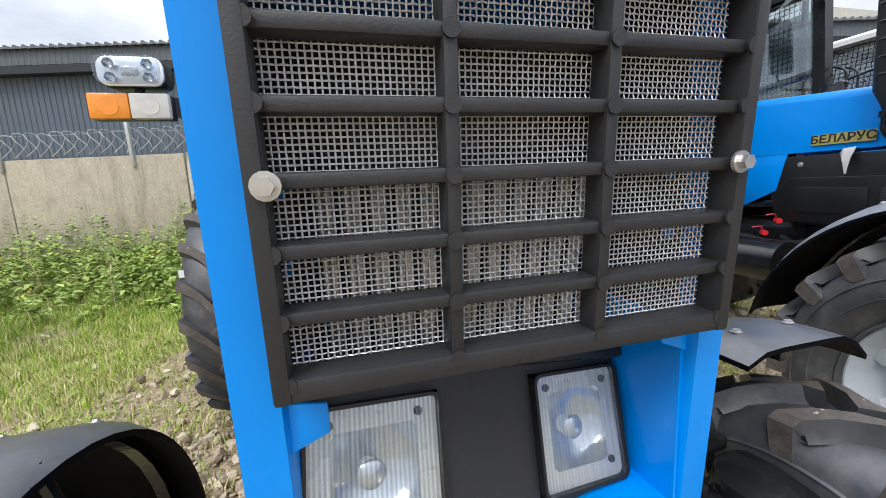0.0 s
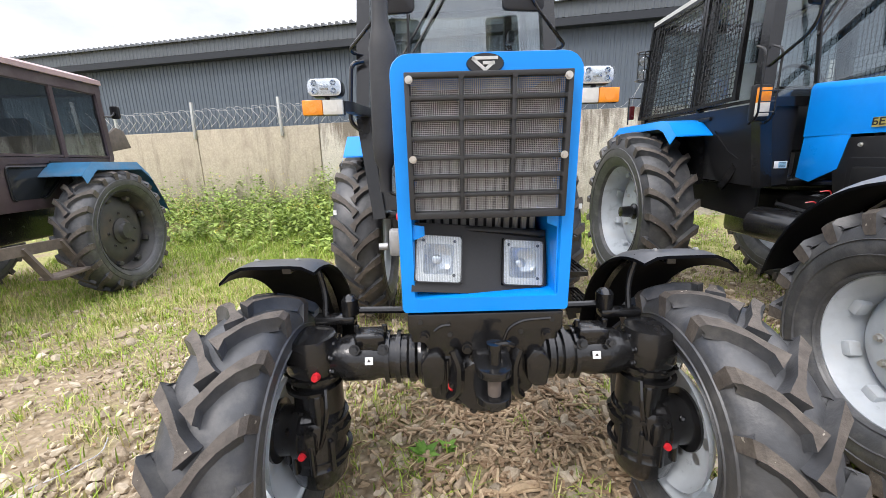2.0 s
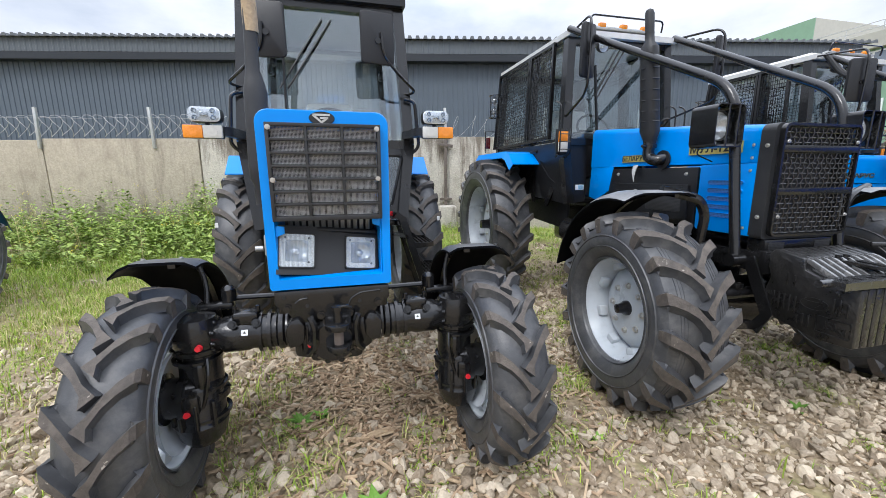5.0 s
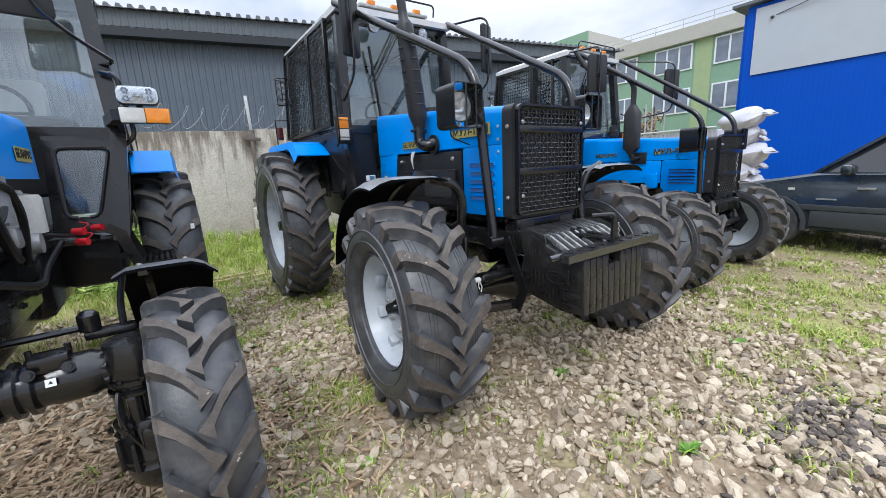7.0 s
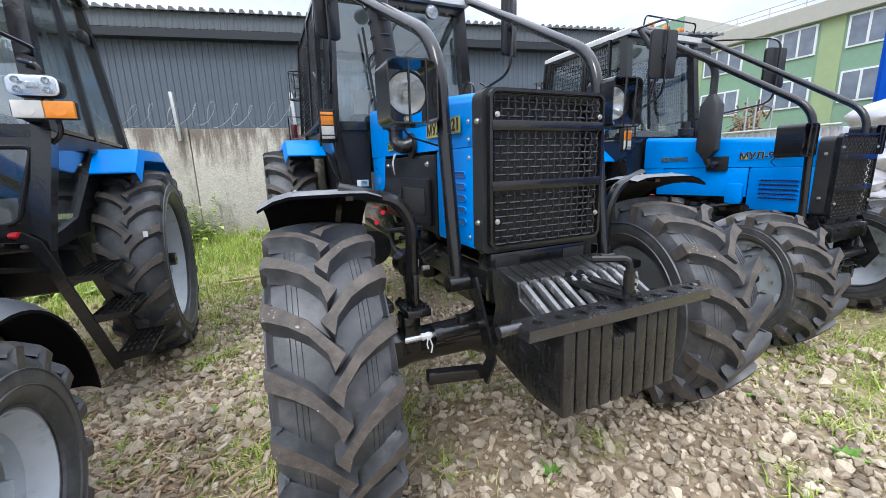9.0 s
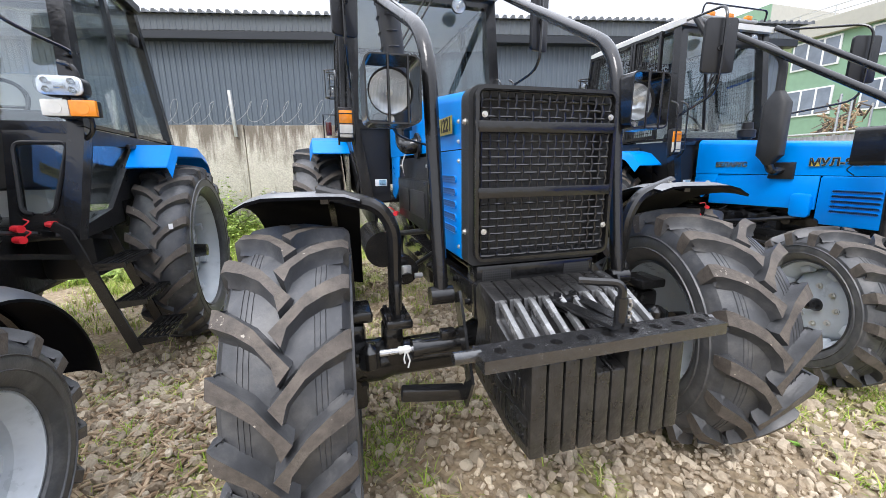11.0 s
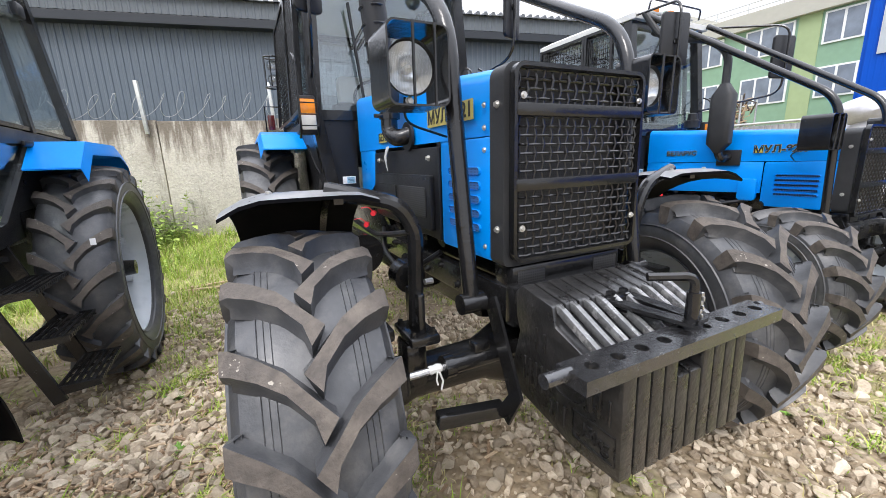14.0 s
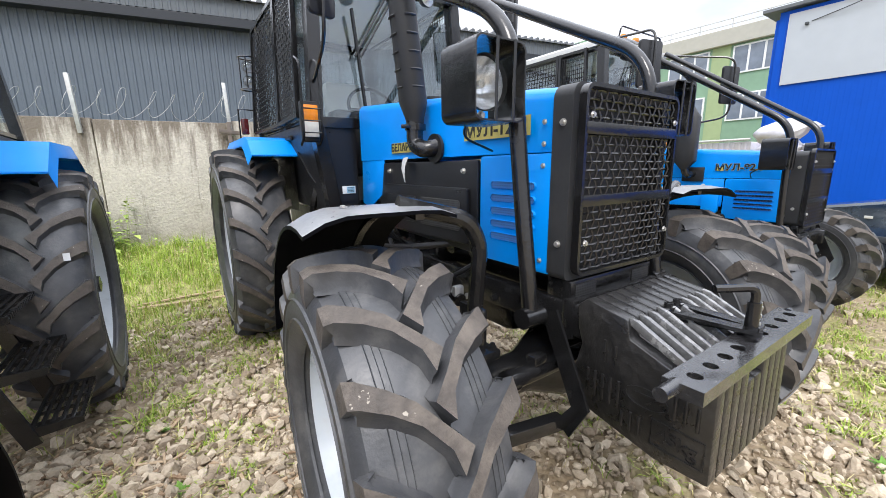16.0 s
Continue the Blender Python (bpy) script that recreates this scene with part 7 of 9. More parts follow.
        part("print_field", bm, STICKBLUE, pl)
        for k in range(4):
            bm = B()
            box(bm, (s * (hw + 0.1) + 0.012, fb[1] - 0.0265, fb[2] + 0.155 + 0.01 * k), (0.045, 0.001, 0.003))
            part("print_line", bm, INK, pl)
        # slanted side sill below the door
        bm = B()
        tube(bm, [(s * fb[0], fb[1] + 0.02, fw[2] - 0.05), (s * (fb[0] + 0.06), fb[1] + 0.3, fb[2] + 0.06), (s * (fb[0] + 0.05), fb[1] + 0.4, fb[2] - 0.03)], 0, flat=(0.03, 0.06))
        part("sill", bm, BLACK, t)
        xo = 0.06
        mw = [a * 0.58 + b * 0.42 for a, b in zip(fw, rw)]
        mt = [a * 0.58 + b * 0.42 for a, b in zip(ft, rt)]
        f1 = [(s * (fw[0] + xo), fw[1] + 0.2, fw[2] + 0.06), (s * (mw[0] + xo), mw[1] - 0.02, mw[2] + 0.04), (s * (mt[0] + xo + 0.02), mt[1] - 0.02, mt[2] - 0.02), (s * (ft[0] + xo + 0.02), ft[1] + 0.16, ft[2] - 0.02)]
        f2 = [(s * (mw[0] + xo), mw[1] + 0.02, mw[2] + 0.04), (s * (rw[0] + xo), rw[1] + 0.02, rw[2] + 0.04), (s * (rt[0] + xo + 0.02), rt[1], rt[2] - 0.02), (s * (mt[0] + xo + 0.02), mt[1] + 0.02, mt[2] - 0.02)]
        side_cage(t, s, f1, 13, 22)
        side_cage(t, s, f2, 16, 22)
        indicator(t, (s * (fw[0] + 0.06), fw[1] - 0.06, fw[2] - 0.01), s)
        mx, my, mz = (p["mirror"][0] if s > 0 else -p["mirror"][6]), p["mirror"][1], p["mirror"][2]
        mirror(t, (mx, my, mz), p["mirror"][3], p["mirror"][4], [(s * fw[0], fw[1] - 0.02, fw[2] + 0.25), (mx, my - 0.03, mz - 0.36), (mx, my - 0.045, mz - 0.1), (mx, my - 0.045, mz + 0.3), (s * ft[0], ft[1] - 0.02, ft[2] + 0.04)], yaw=p["mirror"][5])
        caged_work_lamps(t, (s * (rt[0] + 0.14), rt[1] + 0.08, rt[2] - 0.4))
        bm = B()
        box(bm, (s * (rw[0] + 0.14), rw[1] + 0.1, rw[2] + 0.12), (0.07, 0.05, 0.16), 0.01)
        part("tail_lamp", bm, TAILRED, t, "dark red tail lamp")
        bm = B()
        tube(bm, [(s * (rw[0] + 0.06), rw[1] + 0.05, rw[2] + 0.28), (s * (rw[0] + 0.2), rw[1] + 0.03, rw[2] + 0.28), (s * (rw[0] + 0.2), rw[1] + 0.03, rw[2] - 0.02)], 0.008, 6)
        part("lamp_guard", bm, BLACK, t)
        # rear mudguard: flat blue top with sloped front fold
        fz = R2 * 2 + 0.06
        bm = B()
        prof = [(by - 0.76, fz - 0.15), (by - 0.62, fz - 0.03), (by - 0.5, fz), (by + 0.45, fz), (by + 0.7, fz - 0.14)]
        xo1 = half2 + 0.03
        rows = [[(s * (rw[0] - 0.02), y, z), (s * xo1, y, z), (s * (xo1 + 0.03), y + (0.03 if k < 2 else 0), z - 0.07)] for k, (y, z) in enumerate(prof)]
        top = [[bm.verts.new(q) for q in r] for r in rows]
        bot = [[bm.verts.new((q[0], q[1], q[2] - 0.008)) for q in r] for r in rows]
        for g in (top, bot):
            for q, r in zip(g, g[1:]):
                for k in range(2):
                    bm.faces.new((q[k], q[k + 1], r[k + 1], r[k]))
        rf = part("rear_fender", bm, BLUE, t, "bright blue sheet-steel rear mudguard", smooth=25)
        bm = B()
        bm.faces.new([bm.verts.new((s * (rw[0] - 0.01), y, z)) for y, z in prof[1:] + [(by + 0.6, fz - 0.6), (by - 0.7, fz - 0.6)]])
        part("inner_wall", bm, BLACK, rf)
        bm = B()
        prism(bm, [(fb[1] + 0.1, fb[2] - 0.3), (fb[1] + 0.1, fb[2] + 0.3), (rb[1], rb[2] + 0.4), (rb[1], rb[2] - 0.3)], "x", s * 0.44, s * 0.47, 0.006)
        part("floor_skirt", bm, PLASTIC, t, "black skirt below the cab floor")
    bm = B()
    q = [(-rw[0] + 0.06, rw[1] + 0.05, rw[2] + 0.05), (rw[0] - 0.06, rw[1] + 0.05, rw[2] + 0.05), (rt[0] - 0.05, rt[1] + 0.05, rt[2] - 0.06), (-rt[0] + 0.05, rt[1] + 0.05, rt[2] - 0.06)]
    framed(bm, q, 0.035, 0.03)
    rg = part("rear_window_guard", bm, BLACK, t, "black woven-wire guard behind the rear window")
    bm = B()
    quad_weave(bm, q, 22, 20, 0.003)
    part("wire_screen", bm, BLACK, rg)
    # lamps under the roof edge and amber light bar
    for x in (-0.28, 0.26):
        round_lamp(t, (x, ft[1] - 0.14, ft[2] - 0.1), 0.055, "roof_lamp", GREYP)
    bm = B()
    tube(bm, rounded([(-0.42, ft[1] - 0.1, ft[2] + 0.09), (-0.42, ft[1] - 0.12, ft[2] + 0.19), (0.42, ft[1] - 0.12, ft[2] + 0.19), (0.42, ft[1] - 0.1, ft[2] + 0.09)], 0.08), 0.009, 6)
    part("bar_guard", bm, BLACK, t)
    for x in (-0.25, 0.0, 0.25):
        bm = B()
        box(bm, (x, ft[1] - 0.05, ft[2] + 0.125), (0.08, 0.05, 0.05), 0.015)
        part("roof_marker", bm, AMBER, t, "small amber roof marker")
    bm = B()
    box(bm, (0, ft[1] - 0.03, ft[2] + 0.1), (0.75, 0.08, 0.03), 0.01)
    part("marker_base", bm, GALV, t)
    for x0, x1 in ((0.0, -0.32), (0.06, -0.28)):
        bm = B()
        tube(bm, [(x0, ft[1] - 0.05, ft[2] - 0.05), (x1, fw[1] - 0.04, fw[2] + 0.45)], 0.008, 6)
        part("wiper_arm", bm, PLASTIC, t)
    bm = B()
    tube(bm, [(-0.33, fw[1] - 0.035, fw[2] + 0.75), (-0.26, fw[1] - 0.035, fw[2] + 0.12)], 0, flat=(0.014, 0.03))
    part("wiper_blade", bm, PLASTIC, t)
    return t


# larger forestry tractor with ballast
bt = forestry_tractor(dict(
    u=3.08, label="bright blue forestry tractor with black guard bars and nose weights", model="МУЛ-1221",
    guards=True, mirror=(0.8, 1.95, 2.62, 0.18, 0.46, 20, 0.67), plate=True, front=(0.648, 0.43, 0.335, 18, 0.7, 1.02), steer=((0.02, 0.02, -4), (0.0, -0.07, -10)), rear=(0.87, 0.47, 0.5, 21, 3.62, 0.93), lug=0.059,
    hood=(0.53, 1.115, 1.825, 2.27, 1.975, 0.315), sheet=0.43, column=0.3, cover=True, text=(0.06, 1.64, 1.66), mtext=(0.08, 0.86, 1.7),
    guard=(-0.3, 0.32, 1.145, 1.815, 0.435), bars=(1.672, 1.418), mesh=(0.036, 0.03), tube=0.032,
    cage=([(-0.42, 0.53, 0.97), (-0.42, 0.62, 1.6), (-0.43, 0.66, 2.06), (-0.62, 2.35, 2.94)], [(0.49, 0.53, 0.97), (0.49, 0.62, 1.6), (0.5, 0.66, 2.06), (0.62, 2.35, 2.94)]),
    lamp=((-0.595, 0.61, 1.81), (0.595, 0.61, 1.81)),
    cab=((0.52, 2.36, 1.22), (0.62, 2.36, 1.86), (0.57, 2.42, 2.88), (0.6, 3.9, 1.3), (0.64, 4.1, 1.86), (0.57, 4.05, 2.88))))


def intake_stack(t):
    """Tall ribbed silencer on an elbow at the hood side."""
    def at(z):
        return -0.395 - 0.11 * (z - 1.77)
    bm = B()
    secs = []
    for z, rx, ry in ((1.77, 0.045, 0.045), (1.8, 0.05, 0.055), (1.87, 0.068, 0.085), (2.44, 0.062, 0.075), (2.5, 0.06, 0.072), (2.54, 0.035, 0.04), (2.6, 0.033, 0.033), (2.74, 0.035, 0.035), (2.765, 0.026, 0.026), (2.775, 0.01, 0.01)):
        secs.append([(at(z) + rx * math.cos(a), 1.4 + ry * math.sin(a), z) for a in [2 * math.pi * k / 20 for k in range(20)]])
    loft(bm, secs)
    st = part("silencer_pipe", bm, GREYP, t, "tall matt black ribbed silencer stack")
    for k in range(7):
        z = 1.94 + 0.08 * k
        for a0 in (150, 240):
            bm = B()
            tube(bm, [(at(z) + 0.068 * math.cos(radians(a0 + 12 * j)), 1.4 + 0.083 * math.sin(radians(a0 + 12 * j)), z) for j in range(5)], 0.005, 5)
            part("rib", bm, GREYP, st)
    bm = B()
    tube(bm, rounded([(-0.3, 1.3, 1.66), (-0.385, 1.32, 1.63), (-0.4, 1.4, 1.66), (-0.4, 1.4, 1.8)], 0.09, 7), 0.044, 14)
    part("elbow", bm, BLACK, t, "black pipe elbow out of the hood side")
    bm = B()
    lathe(bm, [(1.735, 0.046), (1.735, 0.056), (1.765, 0.056), (1.765, 0.046)], 18, Matrix.Translation((at(1.75) - 0.003, 1.4, 0)) @ Matrix.Rotation(radians(-90), 4, "Y"))
    box(bm, (at(1.75) - 0.07, 1.38, 1.75), (0.05, 0.02, 0.02), 0.004)
    part("clamp", bm, BLACK, t, "dark steel pipe clamp")
    bm = B()
    cyl(bm, (-0.3275, 1.31, 1.64), (-0.341, 1.31, 1.64), 0.075, seg=20)
    part("hood_hole", bm, INK, t, "dark hole in the hood side")
    bm = B()
    loft(bm, [[(-0.352, 1.62, 1.6), (-0.352, 1.56, 1.605), (-0.356, 1.6, 1.57), (-0.356, 1.63, 1.575)], [(-0.372, 1.61, 1.54), (-0.37, 1.57, 1.55), (-0.368, 1.58, 1.5), (-0.366, 1.6, 1.49)], [(-0.36, 1.6, 1.47), (-0.36, 1.59, 1.47), (-0.358, 1.59, 1.46), (-0.358, 1.6, 1.46)]])
    part("plastic_wrap", bm, FILMW, t, "scrap of pale wrapping film")
    bm = B()
    lathe(bm, [(1.9, 0.075), (1.93, 0.075), (2.0, 0.06), (2.03, 0.058), (2.03, 0.01)], 20, Matrix.Translation((0.12, 2.0, 0)) @ Matrix.Rotation(radians(-90), 4, "Y"), cap=True)
    part("air_cap", bm, PLASTIC, t, "black mushroom air cap on the hood")
    bm = B()
    tube(bm, rounded([(0.35, 2.2, 1.95), (0.36, 2.1, 2.08), (0.42, 2.1, 2.08), (0.5, 2.3, 1.97)], 0.06), 0.016, 8)
    part("coolant_pipe", bm, BLACK, t)
    # weights, drilled drawbar and hitch pin
    for k in range(10):
        weight_plate(t, -0.286 + 0.0585 * k, -0.075, low=k in (4, 5), th=0.053)
    # raised casting on the end weight: framed weight mark, an oval sign and ribs
    def side_at(y, z):
        return Matrix(((0, 0, -1, -0.3130), (-1, 0, 0, y), (0, 1, 0, z), (0, 0, 0, 1)))
    bm = B()
    for pts in ([(-0.055, 0.655), (0.1, 0.655), (0.1, 0.745), (-0.055, 0.745), (-0.055, 0.655)], ):
        tube(bm, [(-0.3135, y, z) for y, z in pts], 0, flat=(0.006, 0.006))
    wb = part("cast_mark", bm, CAST, t, "raised cast marking on the end weight")
    text_part("lettering", "45kg", 0.062, CAST, wb, side_at(0.022, 0.7), 0.005, bold=0.0012)
    bm = B()
    tube(bm, [(-0.3135, 0.125 + 0.07 * math.cos(a), 0.8 + 0.034 * math.sin(a)) for a in [2 * math.pi * k / 24 for k in range(25)]], 0, flat=(0.007, 0.007))
    tube(bm, [(-0.3135, 0.17, 0.81), (-0.3135, 0.085, 0.815), (-0.3135, 0.125, 0.78)], 0, flat=(0.007, 0.007))
    part("cast_sign", bm, CAST, wb)
    for y, za, zb in ((0.035, 0.775, 0.86), (0.005, 0.775, 0.86), (-0.03, 0.77, 0.85), (0.22, 0.72, 0.82), (0.25, 0.72, 0.82), (0.28, 0.72, 0.82), (0.31, 0.72, 0.82), (0.34, 0.73, 0.82), (0.14, 0.66, 0.73), (0.17, 0.66, 0.73), (0.2, 0.66, 0.72), (0.24, 0.87, 0.94), (0.28, 0.87, 0.95)):
        bm = B()
        box(bm, (-0.3135, y, (za + zb) / 2), (0.008, 0.011, zb - za), 0.003)
        part("cast_rib", bm, CAST, wb)
    bm = B()
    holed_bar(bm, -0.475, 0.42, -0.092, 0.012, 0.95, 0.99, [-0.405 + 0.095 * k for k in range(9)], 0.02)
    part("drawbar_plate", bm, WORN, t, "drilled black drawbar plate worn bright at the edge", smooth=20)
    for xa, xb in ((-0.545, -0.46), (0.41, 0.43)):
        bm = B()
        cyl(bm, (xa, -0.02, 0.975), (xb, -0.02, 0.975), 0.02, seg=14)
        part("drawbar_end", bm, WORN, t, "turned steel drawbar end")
    bm = B()
    for s in (-1, 1):
        tube(bm, [(-0.03 + s * 0.05, 0.21, 1.03), (0.025 + s * 0.03, 0.02, 1.012), (0.033 + s * 0.022, -0.045, 1.01)], 0, flat=(0.05, 0.012))
        hexbolt(bm, (-0.03 + s * 0.032, 0.2, 1.035), (0, 0, 1), 0.015, 0.02)
    prism(bm, [(-0.09, 0.2), (0.03, 0.2), (0.06, -0.04), (0.005, -0.04)], "z", 1.0, 1.008)
    box(bm, (-0.03, 0.205, 1.025), (0.13, 0.045, 0.03), 0.008)
    part("hitch_bracket", bm, BLACK, t)
    bm = B()
    cyl(bm, (0.035, -0.02, 0.94), (0.035, -0.02, 1.1), 0.02, seg=12)
    tube(bm, rounded([(0.035, -0.02, 1.08), (0.035, -0.02, 1.15), (-0.075, 0.06, 1.145)], 0.035), 0.014, 8)
    cyl(bm, (0.035, -0.02, 0.99), (0.035, -0.02, 1.005), 0.034, seg=14)
    part("hitch_pin", bm, BLACK, t, "hitch pin with bent handle and chain")
    bm = B()
    for k in range(7):
        box(bm, (0.06 + 0.004 * (k % 2), -0.03, 1.09 - 0.014 * k), (0.008 if k % 2 else 0.014, 0.014 if k % 2 else 0.008, 0.016), 0.003)
    part("chain", bm, STEEL, t)
    bm = B()
    lathe(bm, [(-0.03, 0.014), (-0.022, 0.018), (-0.008, 0.015), (0.004, 0.019), (0.014, 0.0165), (0.022, 0.014)], 9, Matrix.Translation((-0.59, 0.51, 0.76)))
    tube(bm, [(-0.585, 0.49, 0.755), (-0.575, 0.482, 0.72), (-0.584, 0.48, 0.69)], 0.004, 5)
    tube(bm, [(-0.592, 0.492, 0.755), (-0.6, 0.485, 0.73), (-0.596, 0.482, 0.71)], 0.0035, 5)
    part("cloth_tie", bm, FILMW, t, "white cloth tied round the ram rod")


intake_stack(bt)

ct = forestry_tractor(dict(
    u=6.3, label="smaller blue forestry tractor with guard bars and flat silencer", model="МУЛ-82.1",
    guards=False, mirror=(0.88, 1.68, 2.46, 0.27, 0.42, -14, 0.91), plate=False, front=(0.55, 0.36, 0.3, 17, 0.72, 0.8), steer=((0, 0, -15), (0.12, 0, -3)), rear=(0.8, 0.43, 0.48, 21, 3.2, 0.86), lug=0.06,
    hood=(0.66, 1.02, 1.645, 2.27, 1.755, 0.29), sheet=0.5, column=0.2, cover=False, text=(0.06, 1.9, 1.5), mtext=(0.082, 1.06, 1.515),
    guard=(-0.3, 0.32, 1.0, 1.66, 0.55), bars=(1.48, 1.23), mesh=(0.03, 0.03), tube=0.028,
    cage=([(-0.42, 0.66, 0.95), (-0.42, 0.68, 1.5), (-0.43, 0.68, 1.86), (-0.5, 2.3, 2.9)], [(0.44, 0.66, 0.95), (0.44, 0.68, 1.5), (0.45, 0.68, 1.86), (0.58, 2.3, 2.9)]),
    lamp=((-0.57, 0.7, 1.62), (0.57, 0.7, 1.62)),
    cab=((0.5, 2.32, 1.15), (0.6, 2.32, 1.74), (0.55, 2.42, 2.86), (0.6, 3.6, 1.25), (0.62, 3.75, 1.74), (0.55, 3.7, 2.86))))


def flat_silencer(t):
    bm = B()
    secs = []
    for z, w, d in ((1.5, 0.03, 0.03), (1.54, 0.06, 0.045), (1.58, 0.1, 0.06), (2.0, 0.1, 0.06), (2.06, 0.06, 0.045), (2.1, 0.035, 0.035)):
        secs.append([(-0.4 + d * math.copysign(abs(math.cos(a)) ** 0.6, math.cos(a)), 1.5 + w * math.copysign(abs(math.sin(a)) ** 0.6, math.sin(a)), z) for a in [2 * math.pi * k / 20 for k in range(20)]])
    loft(bm, secs)
    part("silencer", bm, GREYP, t, "flat matt black silencer box")
    bm = B()
    tube(bm, rounded([(-0.4, 1.5, 2.08), (-0.4, 1.5, 2.36), (-0.42, 1.66, 2.5), (-0.48, 2.1, 2.62), (-0.52, 2.28, 2.9)], 0.12, 6), 0.033, 10)
    part("exhaust_pipe", bm, GREYP, t)
    bm = B()
    tube(bm, rounded([(-0.28, 1.44, 1.46), (-0.38, 1.48, 1.44), (-0.4, 1.5, 1.52)], 0.05), 0.035, 10)
    part("elbow", bm, BLACK, t)
    bm = B()
    box(bm, (-0.3, 1.45, 1.45), (0.03, 0.2, 0.14), 0.004)
    part("hood_opening", bm, INK, t, "dark opening in the hood side")
    bm = B()
    lathe(bm, [(1.68, 0.04), (1.75, 0.045), (1.76, 0.075), (1.83, 0.075), (1.84, 0.05), (1.9, 0.045), (1.91, 0.01)], 18, Matrix.Translation((-0.1, 1.95, 0)) @ Matrix.Rotation(radians(-90), 4, "Y"), cap=True)
    part("air_cap", bm, PLASTIC, t, "black mushroom air cap on the hood")


flat_silencer(ct)

# ---- old tractor on the grass ----
def old_tractor():
    t = thing("tractor", YARD @ pose(-5.25, 4.226, -0.04, 0, 0, 5.0) @ pose(0, -4.3, 0), "old worn tractor with maroon cab and faded blue mudguards", "tractor", "tractors in a row")
    for s in (-1, 1):
        wheel(t, pose(s * 1.0, 4.12, 0.735), 0.785, 0.40, 0.5, 21, s, disc=0.04, rim_mat=RIM_OLD, hub_mat=RIM_OLD, nut_mat=RIM_OLD)
        wheel(t, pose(s * 0.72, 1.85, 0.47), 0.48, 0.26, 0.26, 15, s, disc=0.0, rim_mat=RIM_OLD, hub_mat=RIM_OLD, nut_mat=RIM_OLD)
    cab(t, (0.58, 3.1, 1.18), (0.64, 3.18, 1.68), (0.62, 3.22, 2.52), (0.6, 4.6, 1.3), (0.64, 4.76, 1.66), (0.62, 4.76, 2.52), MAROON, MAROON, PINKROOF, roof_t=0.1, doors=0.54, pillar=0.08, gl=GLASSD, lift=0.1)
    bm = B()
    secs = []
    for y, hw, zb, zt in ((1.5, 0.28, 1.0, 1.55), (2.2, 0.29, 1.05, 1.6), (2.9, 0.3, 1.1, 1.65)):
        secs.append([(-hw, y, zb), (-hw, y, zt - 0.05), (-hw + 0.05, y, zt), (hw - 0.05, y, zt), (hw, y, zt - 0.05), (hw, y, zb)])
    loft(bm, secs)
    part("hood", bm, BLUE_OLD, t, "faded blue hood")
    bm = B()
    box(bm, (0, 3.0, 0.95), (0.5, 2.9, 0.5), 0.05)
    box(bm, (0, 1.85, 0.55), (1.3, 0.14, 0.14), 0.03)
    part("drivetrain", bm, BLACK, t)
    for s in (-1, 1):
        bm = B()
        prof = [(3.6, 1.46), (3.78, 1.61), (4.55, 1.6), (4.75, 1.44), (4.95, 1.1), (5.02, 0.92)]
        rows = [[(s * x, y, z) for x in (0.62, 1.12)] + [(s * 1.16, y, z - 0.09)] for y, z in prof]
        top = [[bm.verts.new(p) for p in r] for r in rows]
        bot = [[bm.verts.new((p[0], p[1], p[2] - 0.008)) for p in r] for r in rows]
        for g in (top, bot):
            for p, q in zip(g, g[1:]):
                for k in range(2):
                    bm.faces.new((p[k], p[k + 1], q[k + 1], q[k]))
        part("rear_fender", bm, BLUE_OLD, t, "faded blue rear mudguard", smooth=25)
        # closed lower cab side with a small window, and the dark sills under it
        bm = B()
        prism(bm, [(3.02, 1.1), (3.72, 1.1), (4.0, 1.34), (4.08, 1.68), (3.1, 1.68)], "x", s * 0.61, s * 0.645, 0.008)
        sp = part("lower_side", bm, MAROON, t, "dull maroon lower cab side")
        bm = B()
        prism(bm, [(3.26, 1.22), (3.66, 1.22), (3.9, 1.42), (3.92, 1.57), (3.26, 1.57)], "x", s * 0.6455, s * 0.65, 0.002)
        part("lower_window", bm, CARGLASS, sp, "small dark lower window")
        bm = B()
        tube(bm, rounded([(s * 0.655, y, z) for y, z in ((3.26, 1.22), (3.66, 1.22), (3.9, 1.42), (3.92, 1.57), (3.26, 1.57), (3.26, 1.22), (3.66, 1.22))], 0.04)[1:-1], 0.014, 6)
        part("rubber_seal", bm, PLASTIC, sp)
        # step frame below the door
        st = B()
        for y in (2.95, 3.38):
            tube(st, [(s * 0.98, y - 0.1, 0.78), (s * 1.04, y + 0.06, 0.42)], 0, flat=(0.08, 0.03))
        box(st, (s * 1.04, 3.22, 0.43), (0.2, 0.46, 0.035), 0.006)
        tube(st, [(s * 0.98, 2.0, 0.8), (s * 0.98, 3.5, 0.74)], 0, flat=(0.035, 0.11))
        part("steps", st, RUST, t, "rusty steel step frame")
        marker(t, (s * 0.72, 3.1, 1.92), s, w=0.1, h=0.12)
        mirror(t, (s * 0.74, 4.9, 2.28), 0.12, 0.17, [(s * 0.63, 4.76, 2.22), (s * 0.72, 4.85, 2.22), (s * 0.74, 4.88, 2.28)])
        bm = B()
        prism(bm, [(4.9, 1.75), (5.35, 1.82), (5.25, 2.06), (5.1, 2.1), (4.9, 1.98)], "x", s * 0.55 - 0.02, s * 0.55 + 0.02, 0.01)
        part("linkage_arm", bm, RUST, t, "rusty implement arm")
    bm = B()
